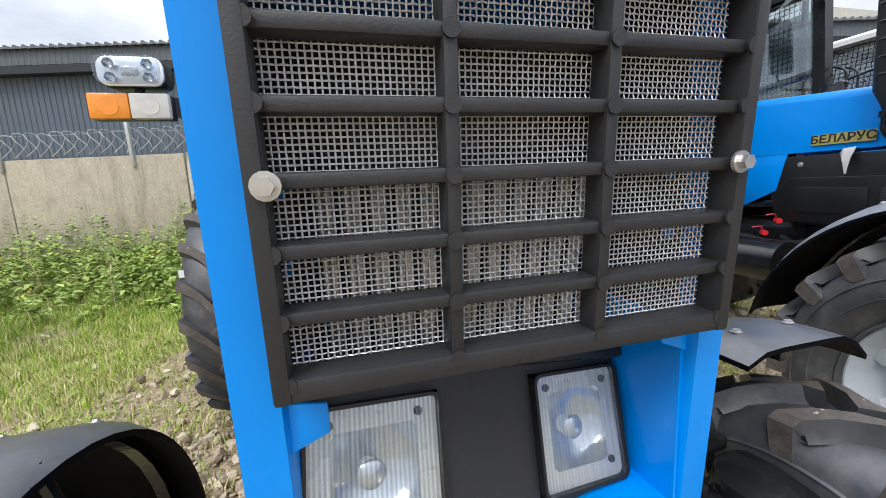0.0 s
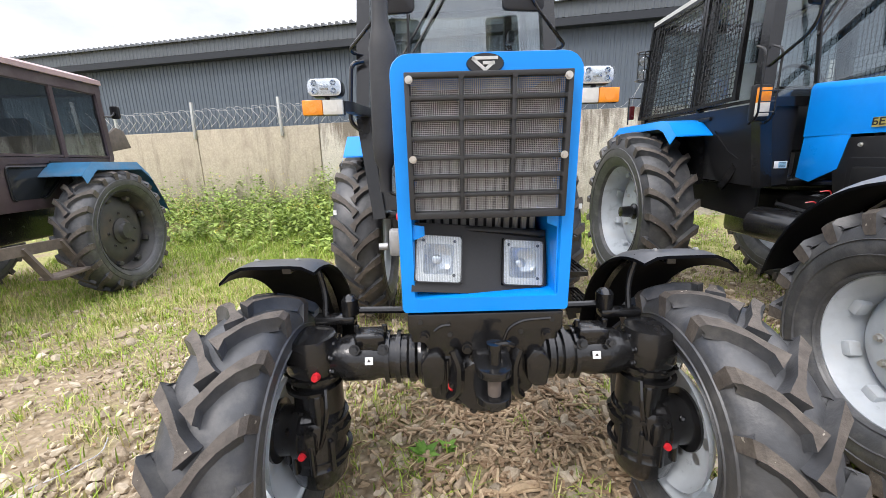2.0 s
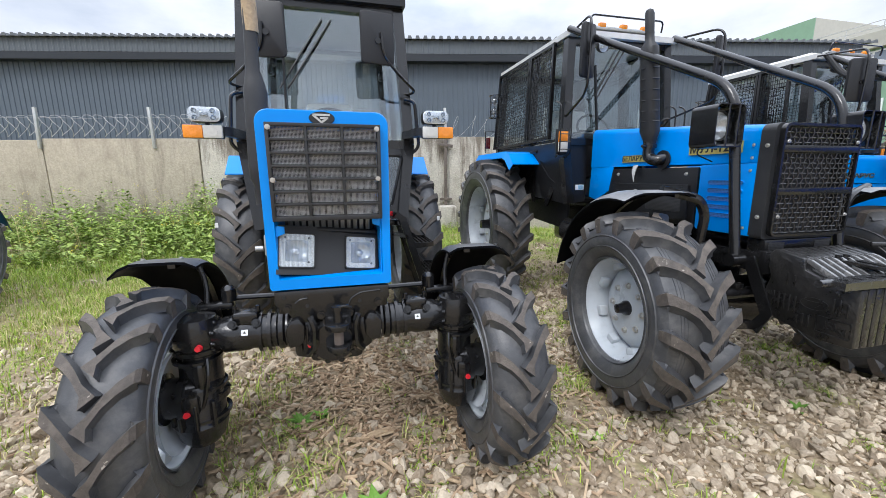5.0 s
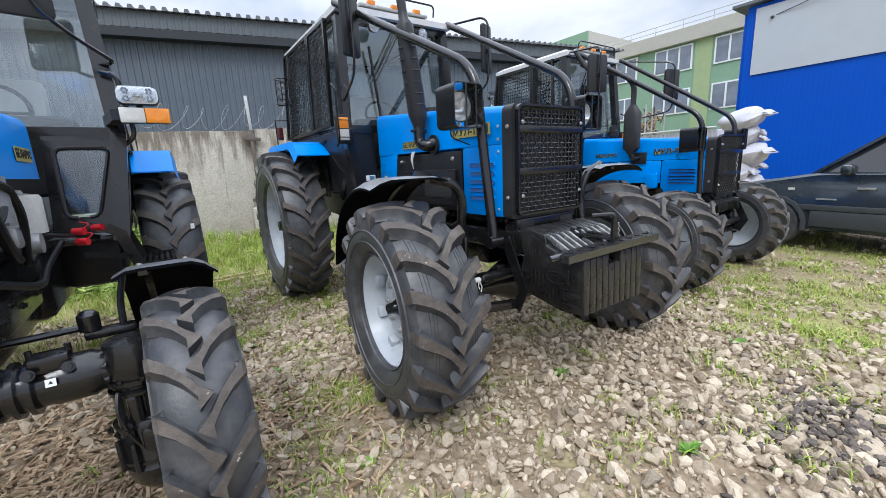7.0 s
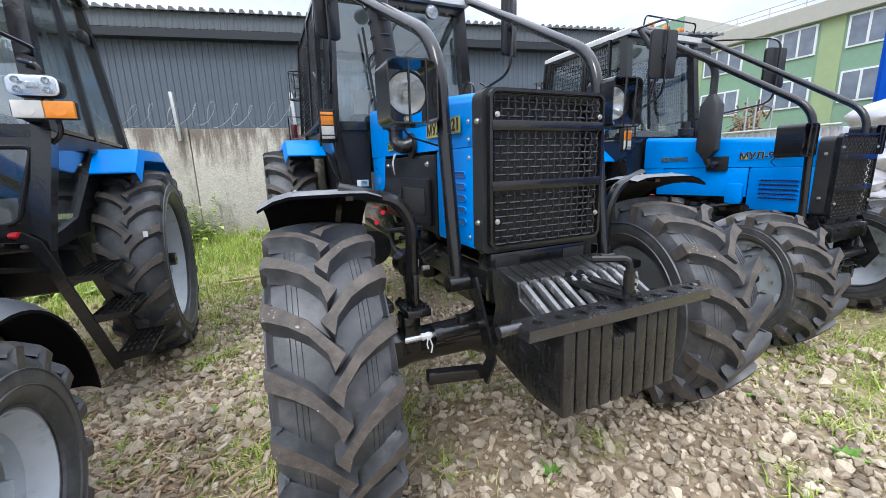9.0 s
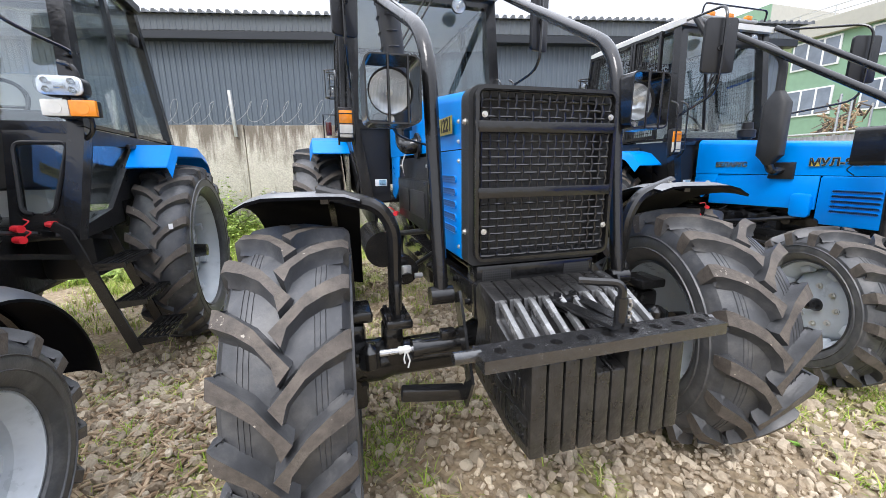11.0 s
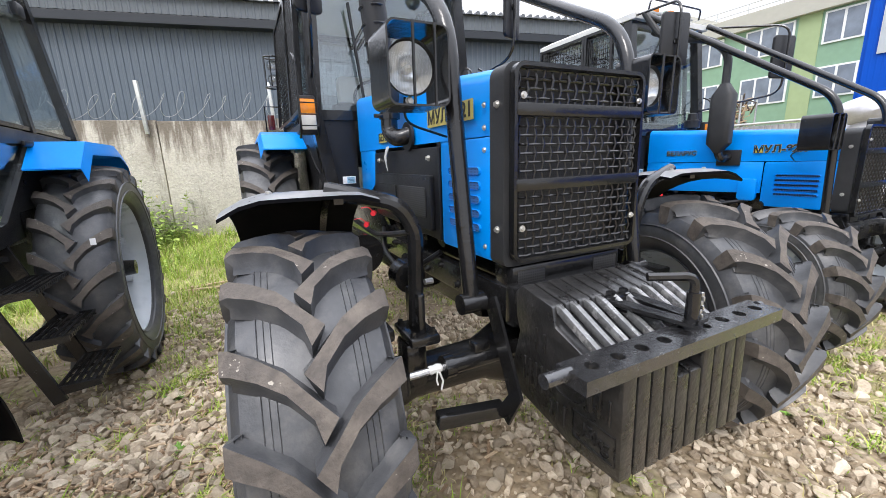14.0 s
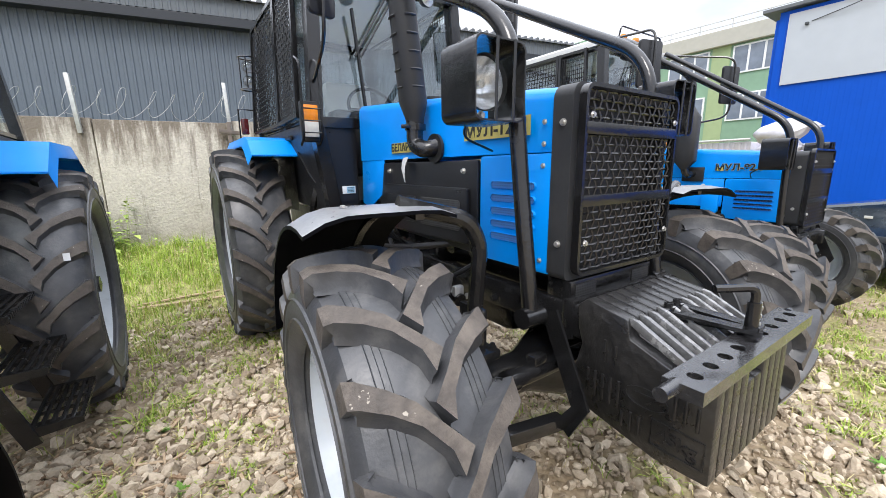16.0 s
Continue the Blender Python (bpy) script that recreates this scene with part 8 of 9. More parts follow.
    tube(bm, [(0.15, 2.0, 1.5), (0.15, 2.0, 2.2)], 0.04, 12)
    part("exhaust", bm, RUST, t)
    return t


old_tractor()


# ---- parked car beyond the forestry tractors ----
def car():
    """A dark estate car; nose towards -x of its own frame."""
    m_ = YARD @ pose(9.5, 0.24, 0, 0, 0, -100) @ Matrix.Translation((-0.32, 0, 0.02)) @ Matrix.Scale(1.12, 4)
    c = thing("parked_car", m_, "dark green family car parked behind the tractors", "car")
    prof = [(-0.72, 0.38), (-0.78, 0.5), (-0.76, 0.7), (-0.6, 0.82), (0.35, 0.98), (0.5, 0.99), (3.1, 1.0), (3.35, 0.9), (3.4, 0.55), (3.3, 0.35), (2.6, 0.25), (0.4, 0.25), (-0.3, 0.3)]
    bm = B()
    rings = []
    for k, (y, f) in enumerate(((-0.83, 0.93), (-0.8, 0.985), (-0.7, 1.0), (0.7, 1.0), (0.8, 0.985), (0.83, 0.93))):
        rings.append([(1.3 + (x - 1.3) * f, y, 0.6 + (z - 0.6) * f) for x, z in prof])
    loft(bm, rings)
    part("body", bm, CARPAINT, c, "glossy dark green bodywork")
    bm = B()
    gp = [(0.38, 0.97), (0.98, 1.44), (1.3, 1.51), (2.6, 1.49), (3.1, 1.22), (3.25, 0.98)]
    rings = []
    for y, f in ((-0.72, 0.0), (-0.58, 1.0), (0.58, 1.0), (0.72, 0.0)):
        rings.append([(x, y if f else math.copysign(0.76, y), 0.97) if f == 0 else (x, y, z) for x, z in gp])
    loft(bm, rings)
    part("glasshouse", bm, CARGLASS, c, "dark tinted car windows")
    bm = B()
    rings = []
    for z, k in ((1.47, 1.0), (1.525, 0.93)):
        rings.append([(x0, y0 * k, z) for x0, y0 in ((1.02, -0.6), (2.7, -0.6), (2.7, 0.6), (1.02, 0.6))])
    loft(bm, rings)
    part("roof", bm, CARPAINT, c)
    for s in (-1, 1):
        for a, b in (((0.34, s * 0.77, 0.96), (1.02, s * 0.6, 1.485)), ((1.75, s * 0.77, 0.98), (1.8, s * 0.59, 1.5)), ((2.7, s * 0.77, 0.98), (2.72, s * 0.59, 1.47))):
            bm = B()
            tube(bm, [a, b], 0, flat=(0.045, 0.03))
            part("pillar", bm, CARPAINT, c)
        bm = B()
        box(bm, (0.75, s * 0.93, 1.02), (0.12, 0.18, 0.13), 0.04)
        part("door_mirror", bm, CARPAINT, c)
        bm = B()
        box(bm, (1.4, s * 0.842, 0.55), (2.3, 0.02, 0.07), 0.008)
        part("rub_strip", bm, CARTRIM, c)
        bm = B()
        box(bm, (1.28, s * 0.836, 0.41), (1.75, 0.024, 0.2), 0.01)
        part("lower_cladding", bm, CARTRIM, c, "matt grey lower door cladding")
        bm = B()
        box(bm, (0.55, s * 0.846, 0.66), (0.2, 0.012, 0.02), 0.004)
        part("emblem_strip", bm, ALU, c)
        bm = B()
        box(bm, (0.9, s * 0.845, 0.8), (0.16, 0.02, 0.03), 0.006)
        part("door_handle", bm, ALU, c)
        bm = B()
        box(bm, (0.18, s * 0.843, 0.78), (0.07, 0.014, 0.03), 0.004)
        part("side_repeater", bm, WHITEP, c)
        for x in (0.0, 2.55):
            bm = B()
            rings = []
            tube(bm, [(x + 0.36 * math.cos(radians(a)), s * 0.835, 0.31 + 0.36 * math.sin(radians(a))) for a in range(-10, 191, 20)], 0, flat=(0.045, 0.07))
            part("wheel_arch", bm, CARTRIM, c)
            bm = B()
            lathe(bm, [(-0.09, 0.2), (-0.1, 0.29), (-0.07, 0.31), (0.07, 0.31), (0.1, 0.29), (0.09, 0.2)], 28, Matrix.Translation((x, s * 0.76, 0.31)) @ Matrix.Rotation(radians(90), 4, "Z"))
            w = part("wheel", bm, RUBBER, c, "car tyre")
            bm = B()
            lathe(bm, [(0.06, 0.2), (0.07, 0.1), (0.08, 0.05), (0.08, 0.002)] if s < 0 else [(-0.06, 0.2), (-0.07, 0.1), (-0.08, 0.05), (-0.08, 0.002)], 20, Matrix.Translation((x, s * 0.76, 0.31)) @ Matrix.Rotation(radians(-90), 4, "Z"))
            part("hubcap", bm, CARTRIM, w)
        bm = B()
        box(bm, (-0.72, s * 0.55, 0.68), (0.1, 0.36, 0.14), 0.03)
        part("headlight", bm, LENS, c)
    bm = B()
    tube(bm, rounded([(0.2, -0.1, 1.0), (0.5, -0.3, 1.06), (0.55, 0.3, 1.08)], 0.1), 0.012, 6)
    part("wiper", bm, PLASTIC, c)
    return c


car()


# ---- stack of white sacks and a white tank behind the small forestry tractor ----
def sack(m_, k, length=1.1, fat=1.0):
    """A full woven sack: a soft pillow with a tied ear at one end and creases running to it."""
    bm = B()
    n, count, rings = 28, 26, []
    for i in range(count + 1):
        f = i / count
        body = min(1.0, f / 0.82)
        e = max(0.0, 1 - abs(2 * body - 1) ** 2.6) ** 0.55
        neck = max(0.0, (f - 0.8) / 0.2)
        hw = fat * (0.09 + 0.25 * e + 0.10 * math.sin(math.pi * 0.5 * neck))
        hh = fat * (0.02 + 0.2 * e + 0.045 * math.sin(math.pi * neck))
        x = length * (f - 0.45)
        near = math.exp(-((f - 0.8) / 0.16) ** 2) + 0.7 * math.exp(-(f / 0.12) ** 2)
        ring = []
        for j in range(n):
            a = 2 * math.pi * j / n
            lump = 1 + 0.05 * math.sin(2 * a + k + 3 * f) + 0.05 * math.sin(3 * a - 5 * f + 2 * k) + 0.10 * near * math.sin(9 * a + k) + 0.03 * math.sin(7 * a + 11 * f + k)
            ring.append((x + 0.02 * math.sin(3 * a + k), hw * math.cos(a) * lump, hh * math.sin(a) * lump + 0.07 * math.sin(2.6 * f + k) - 0.1 * neck * neck))
        rings.append(ring)
    loft(bm, rings)
    ob = part("sack", bm, SACK, None, at=m_, smooth=50)
    tagged(ob, "full white woven plastic sack in a stack", "sack", "stack of sacks")
    return ob


random.seed(5)
LEAN = (0.10, -0.06, 0.12, -0.10, 0.06)
for lay in range(5):
    turn = -96 + (18, -24, 8, -14, 20)[lay]
    sack(YARD @ pose(13.1 + 0.1 * math.sin(lay * 2.2), 2.62 + LEAN[lay], 0.24 + 0.4 * lay, random.uniform(-10, 10), random.uniform(-7, 7), turn), lay * 1.3, 0.84 + 0.08 * math.sin(lay * 2.7), 1.2)
    sack(YARD @ pose(13.7 + 0.1 * math.sin(lay), 2.9, 0.24 + 0.4 * lay, random.uniform(-5, 5), random.uniform(-5, 5), -90 + random.uniform(-15, 15)), lay * 2.1 + 0.6, 1.0, 1.05)
sack(YARD @ pose(13.05, 2.72, 2.3, 6, -13, -94), 3.3, 1.12, 1.2)


def white_tank():
    t = thing("white_tank", YARD @ pose(13.6, 6.0, 0.25, 0, 0, -4), "long white corrugated plastic tank behind the tractors", "tank")
    bm = B()
    rows = []
    k = 40
    for i in range(k):
        v = -2.6 + 5.2 * i / k
        rows += [(-0.0, v), (-0.0, v + 0.075), (-0.04, v + 0.09), (-0.04, v + 0.125)]
    lo = [bm.verts.new((a, b, 0.2)) for a, b in rows]
    hi = [bm.verts.new((a, b, 1.85)) for a, b in rows]
    for i in range(len(rows) - 1):
        bm.faces.new((lo[i], lo[i + 1], hi[i + 1], hi[i]))
    part("ribbed_side", bm, SACK, t, smooth=0)
    bm = B()
    box(bm, (0.52, 0.0, 1.0), (1.0, 5.15, 1.7), 0.05)
    part("body", bm, SACK, t)
    bm = B()
    tube(bm, [(-0.06, -2.6, 1.9), (-0.06, 2.6, 1.9)], 0.03, 8)
    part("top_rail", bm, GALV, t)
    return t


white_tank()


def scrap_bundle():
    """Tangle of cut branches and wire in a rack, above the white tank."""
    rng = np.random.default_rng(77)
    t = thing("scrap_bundle", YARD @ pose(17.3, 7.5, 0), "tangled bundle of dry branches and wire in a steel rack", "scrap")
    for x, z0, z1 in ((-0.75, 0.0, 3.4), (-0.25, 0.0, 3.3), (0.7, 0.0, 3.2)):
        bm = B()
        tube(bm, [(x, -0.4, z0), (x, -0.4, z1)], 0.03, 6)
        part("post", bm, GALV, t)
    bm = B()
    box(bm, (0.1, 0.2, 1.1), (1.9, 0.9, 2.2), 0.05)
    part("crate", bm, RUST, t, "rusty crate under the branches")
    for k in range(70):
        a, b = rng.uniform(0, 6.28), rng.uniform(-0.7, 0.7)
        c = np.array([rng.uniform(-0.6, 0.85), rng.uniform(-0.35, 0.3), rng.uniform(2.25, 3.2)])
        d = np.array([math.cos(a) * math.cos(b), 0.4 * math.sin(a), math.sin(b)]) * rng.uniform(0.15, 0.5)
        bm = B()
        tube(bm, [c - d, c + rng.normal(size=3) * 0.08, c + d], 0.012 + 0.02 * rng.random(), 5)
        part("branch", bm, WOOD if k % 3 else RUST, t)
    return t


scrap_bundle()

# ---- loose ground cover ----
def island_mat(name, c0, c1, rough=0.9, bump=0.0):
    """Colour that differs from piece to piece of a joined mesh, with fine grain."""
    m_ = bpy.data.materials.new(name)
    m_.use_nodes = True
    n, l = m_.node_tree.nodes, m_.node_tree.links
    b = n["Principled BSDF"]
    g = n.new("ShaderNodeNewGeometry")
    inf = n.new("ShaderNodeObjectInfo")
    ad = n.new("ShaderNodeMath")
    ad.operation = "ADD"
    fr = n.new("ShaderNodeMath")
    fr.operation = "FRACT"
    l.new(g.outputs["Random Per Island"], ad.inputs[0])
    l.new(inf.outputs["Random"], ad.inputs[1])
    l.new(ad.outputs[0], fr.inputs[0])
    co = n.new("ShaderNodeTexCoord")
    t = n.new("ShaderNodeTexNoise")
    t.inputs["Scale"].default_value, t.inputs["Detail"].default_value = 70, 7
    l.new(co.outputs["Object"], t.inputs["Vector"])
    mm = n.new("ShaderNodeMath")
    mm.operation = "MULTIPLY_ADD"
    mm.inputs[1].default_value = 0.7
    s2 = n.new("ShaderNodeMath")
    s2.operation = "MULTIPLY_ADD"
    s2.inputs[1].default_value, s2.inputs[2].default_value = 0.6, -0.15
    l.new(t.outputs["Fac"], s2.inputs[0])
    l.new(fr.outputs[0], mm.inputs[0])
    l.new(s2.outputs[0], mm.inputs[2])
    r = n.new("ShaderNodeValToRGB")
    r.color_ramp.elements[0].color, r.color_ramp.elements[1].color = (*c0, 1), (*c1, 1)
    l.new(mm.outputs[0], r.inputs["Fac"])
    l.new(r.outputs["Color"], b.inputs["Base Color"])
    b.inputs["Roughness"].default_value = rough
    b.inputs["Specular IOR Level"].default_value = 0.25
    if bump:
        bp = n.new("ShaderNodeBump")
        bp.inputs["Strength"].default_value, bp.inputs["Distance"].default_value = bump, 0.006
        l.new(t.outputs["Fac"], bp.inputs["Height"])
        l.new(bp.outputs[0], b.inputs["Normal"])
    return m_


STONE = island_mat("pale_limestone", (0.2, 0.148, 0.096), (0.7, 0.6, 0.455), 0.88, 1.0)
DARKSTONE = island_mat("dark_clods", (0.06, 0.05, 0.043), (0.24, 0.205, 0.175), 0.9, 0.6)
CHIP = island_mat("wood_chips", (0.17, 0.1, 0.055), (0.62, 0.48, 0.32), 0.85, 0.3)
GRASS = island_mat("grass_blades", (0.1, 0.2, 0.018), (0.47, 0.58, 0.1), 0.6)
DRY = island_mat("dry_grass", (0.38, 0.33, 0.13), (0.66, 0.59, 0.31), 0.75)
LEAF = island_mat("weed_leaves", (0.075, 0.15, 0.022), (0.46, 0.57, 0.14), 0.5)
BRIGHTLEAF = island_mat("young_leaves", (0.07, 0.17, 0.02), (0.2, 0.36, 0.06), 0.5)
FLOWER = island_mat("yellow_flowers", (0.6, 0.45, 0.02), (0.8, 0.65, 0.08), 0.6)


def stone_shapes(count, seed, fine=1):
    """A few angular pebble shapes as vertex and face arrays."""
    rng = np.random.default_rng(seed)
    out = []
    for _ in range(count):
        t = B()
        bmesh.ops.create_icosphere(t, subdivisions=fine, radius=1.0)
        vs = np.array([v.co for v in t.verts])
        for _ in range(6 if fine == 1 else 13):
            d = rng.normal(size=3)
            d /= np.linalg.norm(d)
            cut = rng.uniform(0.36, 0.74)
            k = vs @ d
            vs = vs - np.outer(np.maximum(k - cut, 0), d)
        vs = vs * rng.uniform(0.75, 1.25, size=3) * (1 + (0.08 if fine == 1 else 0.016) * rng.normal(size=(len(vs), 1)))
        fs = np.array([[v.index for v in f.verts] for f in t.faces])
        t.free()
        out.append((vs, fs))
    return out


def joined(name, vs, fs, material, smooth=False):
    me = bpy.data.meshes.new(name)
    me.from_pydata(np.concatenate(vs), [], np.concatenate(fs))
    me.materials.append(material)
    if smooth:
        me.polygons.foreach_set("use_smooth", [True] * len(me.polygons))
    return new(name, me)


def yard_xy(u, v):
    return u * 0.971 - v * 0.2385, u * 0.2385 + v * 0.971


def under_wheel(u, v):
    for cu, cv, hw, hl in ((0.98, 0.6, 0.17, 0.16), (-0.66, 0.6, 0.17, 0.16), (2.06, 0.72, 0.2, 0.2), (4.1, 0.64, 0.2, 0.2), (2.15, 3.62, 0.23, 0.25), (1.0, 3.05, 0.2, 0.22), (5.5, 0.72, 0.18, 0.16), (7.1, 0.72, 0.18, 0.16)):
        if abs(u - cu) < hw and abs(v - cv) < hl:
            return True
    return False


SHAPES = stone_shapes(14, 3)
COARSE = stone_shapes(18, 8, 2)      # larger stones, with more facets


def turn(rng):
    return np.array(Euler(rng.uniform(-3.1, 3.1, size=3)).to_matrix())


def scatter_stones():
    rng = np.random.default_rng(11)
    vs, fs, n, big = [], [], 0, []
    for _ in range(84000):
        near = rng.random()
        u, v = (rng.uniform(-2.2, 6.0), rng.uniform(-1.4, 2.6)) if near < 0.58 else (rng.uniform(0.9, 3.0), rng.uniform(0.8, 5.0)) if near < 0.72 else (rng.uniform(-5.0, 13.0), rng.uniform(-1.6, 6.5))
        x, y = yard_xy(u, v)
        g = grass_amount(x, y)
        bare = 0.45 + 1.1 * noise.noise((x * 1.1 + 7.0, y * 1.1, 2.0)) if u < 3.0 else 0.1
        if rng.random() < max(g * 1.15 + 0.05, min(0.85, bare)) or under_wheel(u, v):
            continue
        chips = math.exp(-(((u - 0.4) / 0.62) ** 2 + ((v - 1.0) / 0.65) ** 2))
        if rng.random() < chips * 0.85:
            continue
        r = min(0.055, 0.0095 + 0.0135 * rng.exponential())
        sh, ff = COARSE[rng.integers(len(COARSE))] if r > 0.026 else SHAPES[rng.integers(len(SHAPES))]
        z = ground_z(x, y)
        if r > 0.032 and 0 < u < 5.5 and -0.9 < v < 1.6 and len(big) < 290:
            big.append((x, y, z + r * 0.38, r, rng.integers(len(COARSE)), rng.uniform(0, 6.28), rng.uniform(-0.4, 0.4)))
            continue
        p = (sh * r * np.array([1, 1, 0.75])) @ turn(rng).T
        p[:, 2] *= 0.95
        vs.append(p + (x, y, z + r * 0.38))
        fs.append(ff + n)
        n += len(sh)
    ob = joined("gravel", vs, fs, STONE)
    tagged(ob, "pale crushed limestone gravel strewn over the yard", "gravel", kind="stuff")
    meshes = []
    for k, (sh, ff) in enumerate(COARSE):
        me = bpy.data.meshes.new("stone")
        me.from_pydata(sh * (1, 1, 0.75), [], ff.tolist())
        me.materials.append(STONE)
        meshes.append(me)
    for x, y, z, r, k, a, b in big:
        st = new("stone", meshes[k])
        st.parent = ground
        st.matrix_basis = pose(x, y, z, math.degrees(b), math.degrees(b) * 0.7, math.degrees(a)) @ Matrix.Diagonal((r, r, r * 0.85, 1))
    # heap of dark clods
    vs, fs, n = [], [], 0
    for _ in range(460):
        u, v = 3.62 + rng.normal() * 0.3, -0.96 + rng.normal() * 0.17
        x, y = yard_xy(u, v)
        r = 0.012 + 0.02 * rng.random()
        sh, ff = SHAPES[rng.integers(len(SHAPES))]
        hgt = 0.05 * math.exp(-(((u - 3.62) / 0.4) ** 2 + ((v + 0.96) / 0.2) ** 2))
        vs.append((sh * r) @ turn(rng).T * (1, 1, 0.8) + (x, y, ground_z(x, y) + hgt * rng.random() + r * 0.3))
        fs.append(ff + n)
        n += len(sh)
    tagged(joined("dark_clods", vs, fs, DARKSTONE), "small heap of dark stony clods on the gravel", "clods", kind="stuff")


scatter_stones()


def scatter_chips():
    rng = np.random.default_rng(21)
    vs, fs, n = [], [], 0
    quad = np.array([[0, 1, 2, 3], [4, 7, 6, 5], [0, 4, 5, 1], [1, 5, 6, 2], [2, 6, 7, 3], [3, 7, 4, 0]])
    for _ in range(3600):
        k = rng.random()
        u, v = (0.6 + rng.normal() * 0.6, 1.15 + rng.normal() * 0.5) if k < 0.8 else (rng.uniform(-2, 3), rng.uniform(-0.8, 2.5))
        x, y = yard_xy(u, v)
        a, ln, w, h = rng.uniform(0, 6.28), 0.02 + 0.035 * rng.exponential(), 0.004 + 0.006 * rng.random(), 0.002 + 0.003 * rng.random()
        ln = min(ln, 0.16)
        sx = np.array([-1, 1, 1, -1, -0.8, 0.9, 0.7, -0.9]) * ln / 2
        sy = np.array([-1, -1, 1, 1, -0.8, -0.7, 0.9, 0.8]) * w
        sz = np.array([0, 0, 0, 0, 1, 1, 1, 1]) * h * 2 + sx * rng.uniform(-0.3, 0.3)
        c, s = math.cos(a), math.sin(a)
        vs.append(np.stack([x + sx * c - sy * s, y + sx * s + sy * c, ground_z(x, y) + 0.008 + 0.02 * rng.random() + sz], 1))
        fs.append(quad + n)
        n += 8
    tagged(joined("wood_chips", vs, fs, CHIP), "brown bark and wood splinters trodden into the yard", "wood chips", kind="stuff")
    for k, (u, v, ln, w, a) in enumerate(((0.33, 0.68, 0.26, 0.05, 12), (0.62, 0.25, 0.3, 0.022, -28), (0.05, 0.45, 0.2, 0.03, 50), (0.9, -0.1, 0.16, 0.035, -60), (-0.05, 0.95, 0.24, 0.025, 70), (0.75, 0.95, 0.22, 0.03, -75), (1.75, 4.9, 1.3, 0.06, -8), (1.5, 5.15, 0.9, 0.05, 6))):
        x, y = yard_xy(u, v)
        bm = B()
        secs = []
        for i in range(7):
            f = i / 6
            ww = w * (0.25 + 0.75 * math.sin(math.pi * (0.08 + 0.84 * f)) ** 0.5)
            secs.append([(ln * (f - 0.5), ww * 0.5 * cx + 0.004 * math.sin(i * 2.1 + k), 0.3 * ww * cz + 0.003 * math.sin(i * 3.3)) for cx, cz in ((-1, -0.6), (1, -0.8), (0.8, 0.7), (0.1, 1.0), (-0.9, 0.5))])
        loft(bm, secs)
        tagged(part("wood_piece", bm, WOOD, None, at=pose(x, y, ground_z(x, y) + 0.02, 0, 0, a + 13.8), smooth=25), "pale split piece of wood lying on the ground", "wood", "wood pieces")


scatter_chips()


def twine(pts, label):
    """A thin cord lying on the stones."""
    bm = B()
    path = []
    for k, (u, v) in enumerate(pts):
        x, y = yard_xy(u, v)
        path.append((x, y, ground_z(x, y) + 0.035 + 0.008 * math.sin(k * 2.1)))
    tube(bm, rounded(path, 0.2, 4), 0.0032, 5)
    tagged(part("twine", bm, SACK, None), label, "twine")


twine([(-2.2, 0.4), (-2.08, 0.53), (-1.98, 0.65), (-1.87, 0.74), (-1.82, 0.82), (-1.8, 0.92), (-1.86, 1.03)], "white plastic twine lying across the gravel")
twine([(-1.32, 0.28), (-1.2, 0.42), (-1.08, 0.52), (-1.0, 0.5)], "short white plastic twine on the stones")


def blades(rng, items):
    """Grass blades as bent three-part strips. items: x, y, height, lean."""
    k = len(items)
    it = np.array(items)
    a = rng.uniform(0, 2 * math.pi, k)
    w = 0.0022 + 0.0028 * rng.random(k)
    z = np.array([ground_z(p[0], p[1]) for p in items])
    d = np.stack([np.cos(a), np.sin(a)], 1)
    q = np.stack([-np.sin(a), np.cos(a)], 1)
    rows = []
    for f, ww, bend in ((0.0, 1.0, 0.0), (0.55, 0.8, 0.25), (1.0, 0.08, 1.0)):
        off = d * (it[:, 3] * it[:, 2] * bend)[:, None]
        h = z + it[:, 2] * f * (1 - 0.25 * bend * np.minimum(1, it[:, 3]))
        for s in (-1, 1):
            xy = it[:, :2] + off + q * (s * w * ww)[:, None]
            rows.append(np.concatenate([xy, h[:, None]], 1))
    vs = np.stack(rows, 1).reshape(-1, 3)
    base = np.arange(k)[:, None] * 6
    fs = np.concatenate([base + np.array([0, 1, 3, 2]), base + np.array([2, 3, 5, 4])], 1).reshape(-1, 4)
    return vs, fs


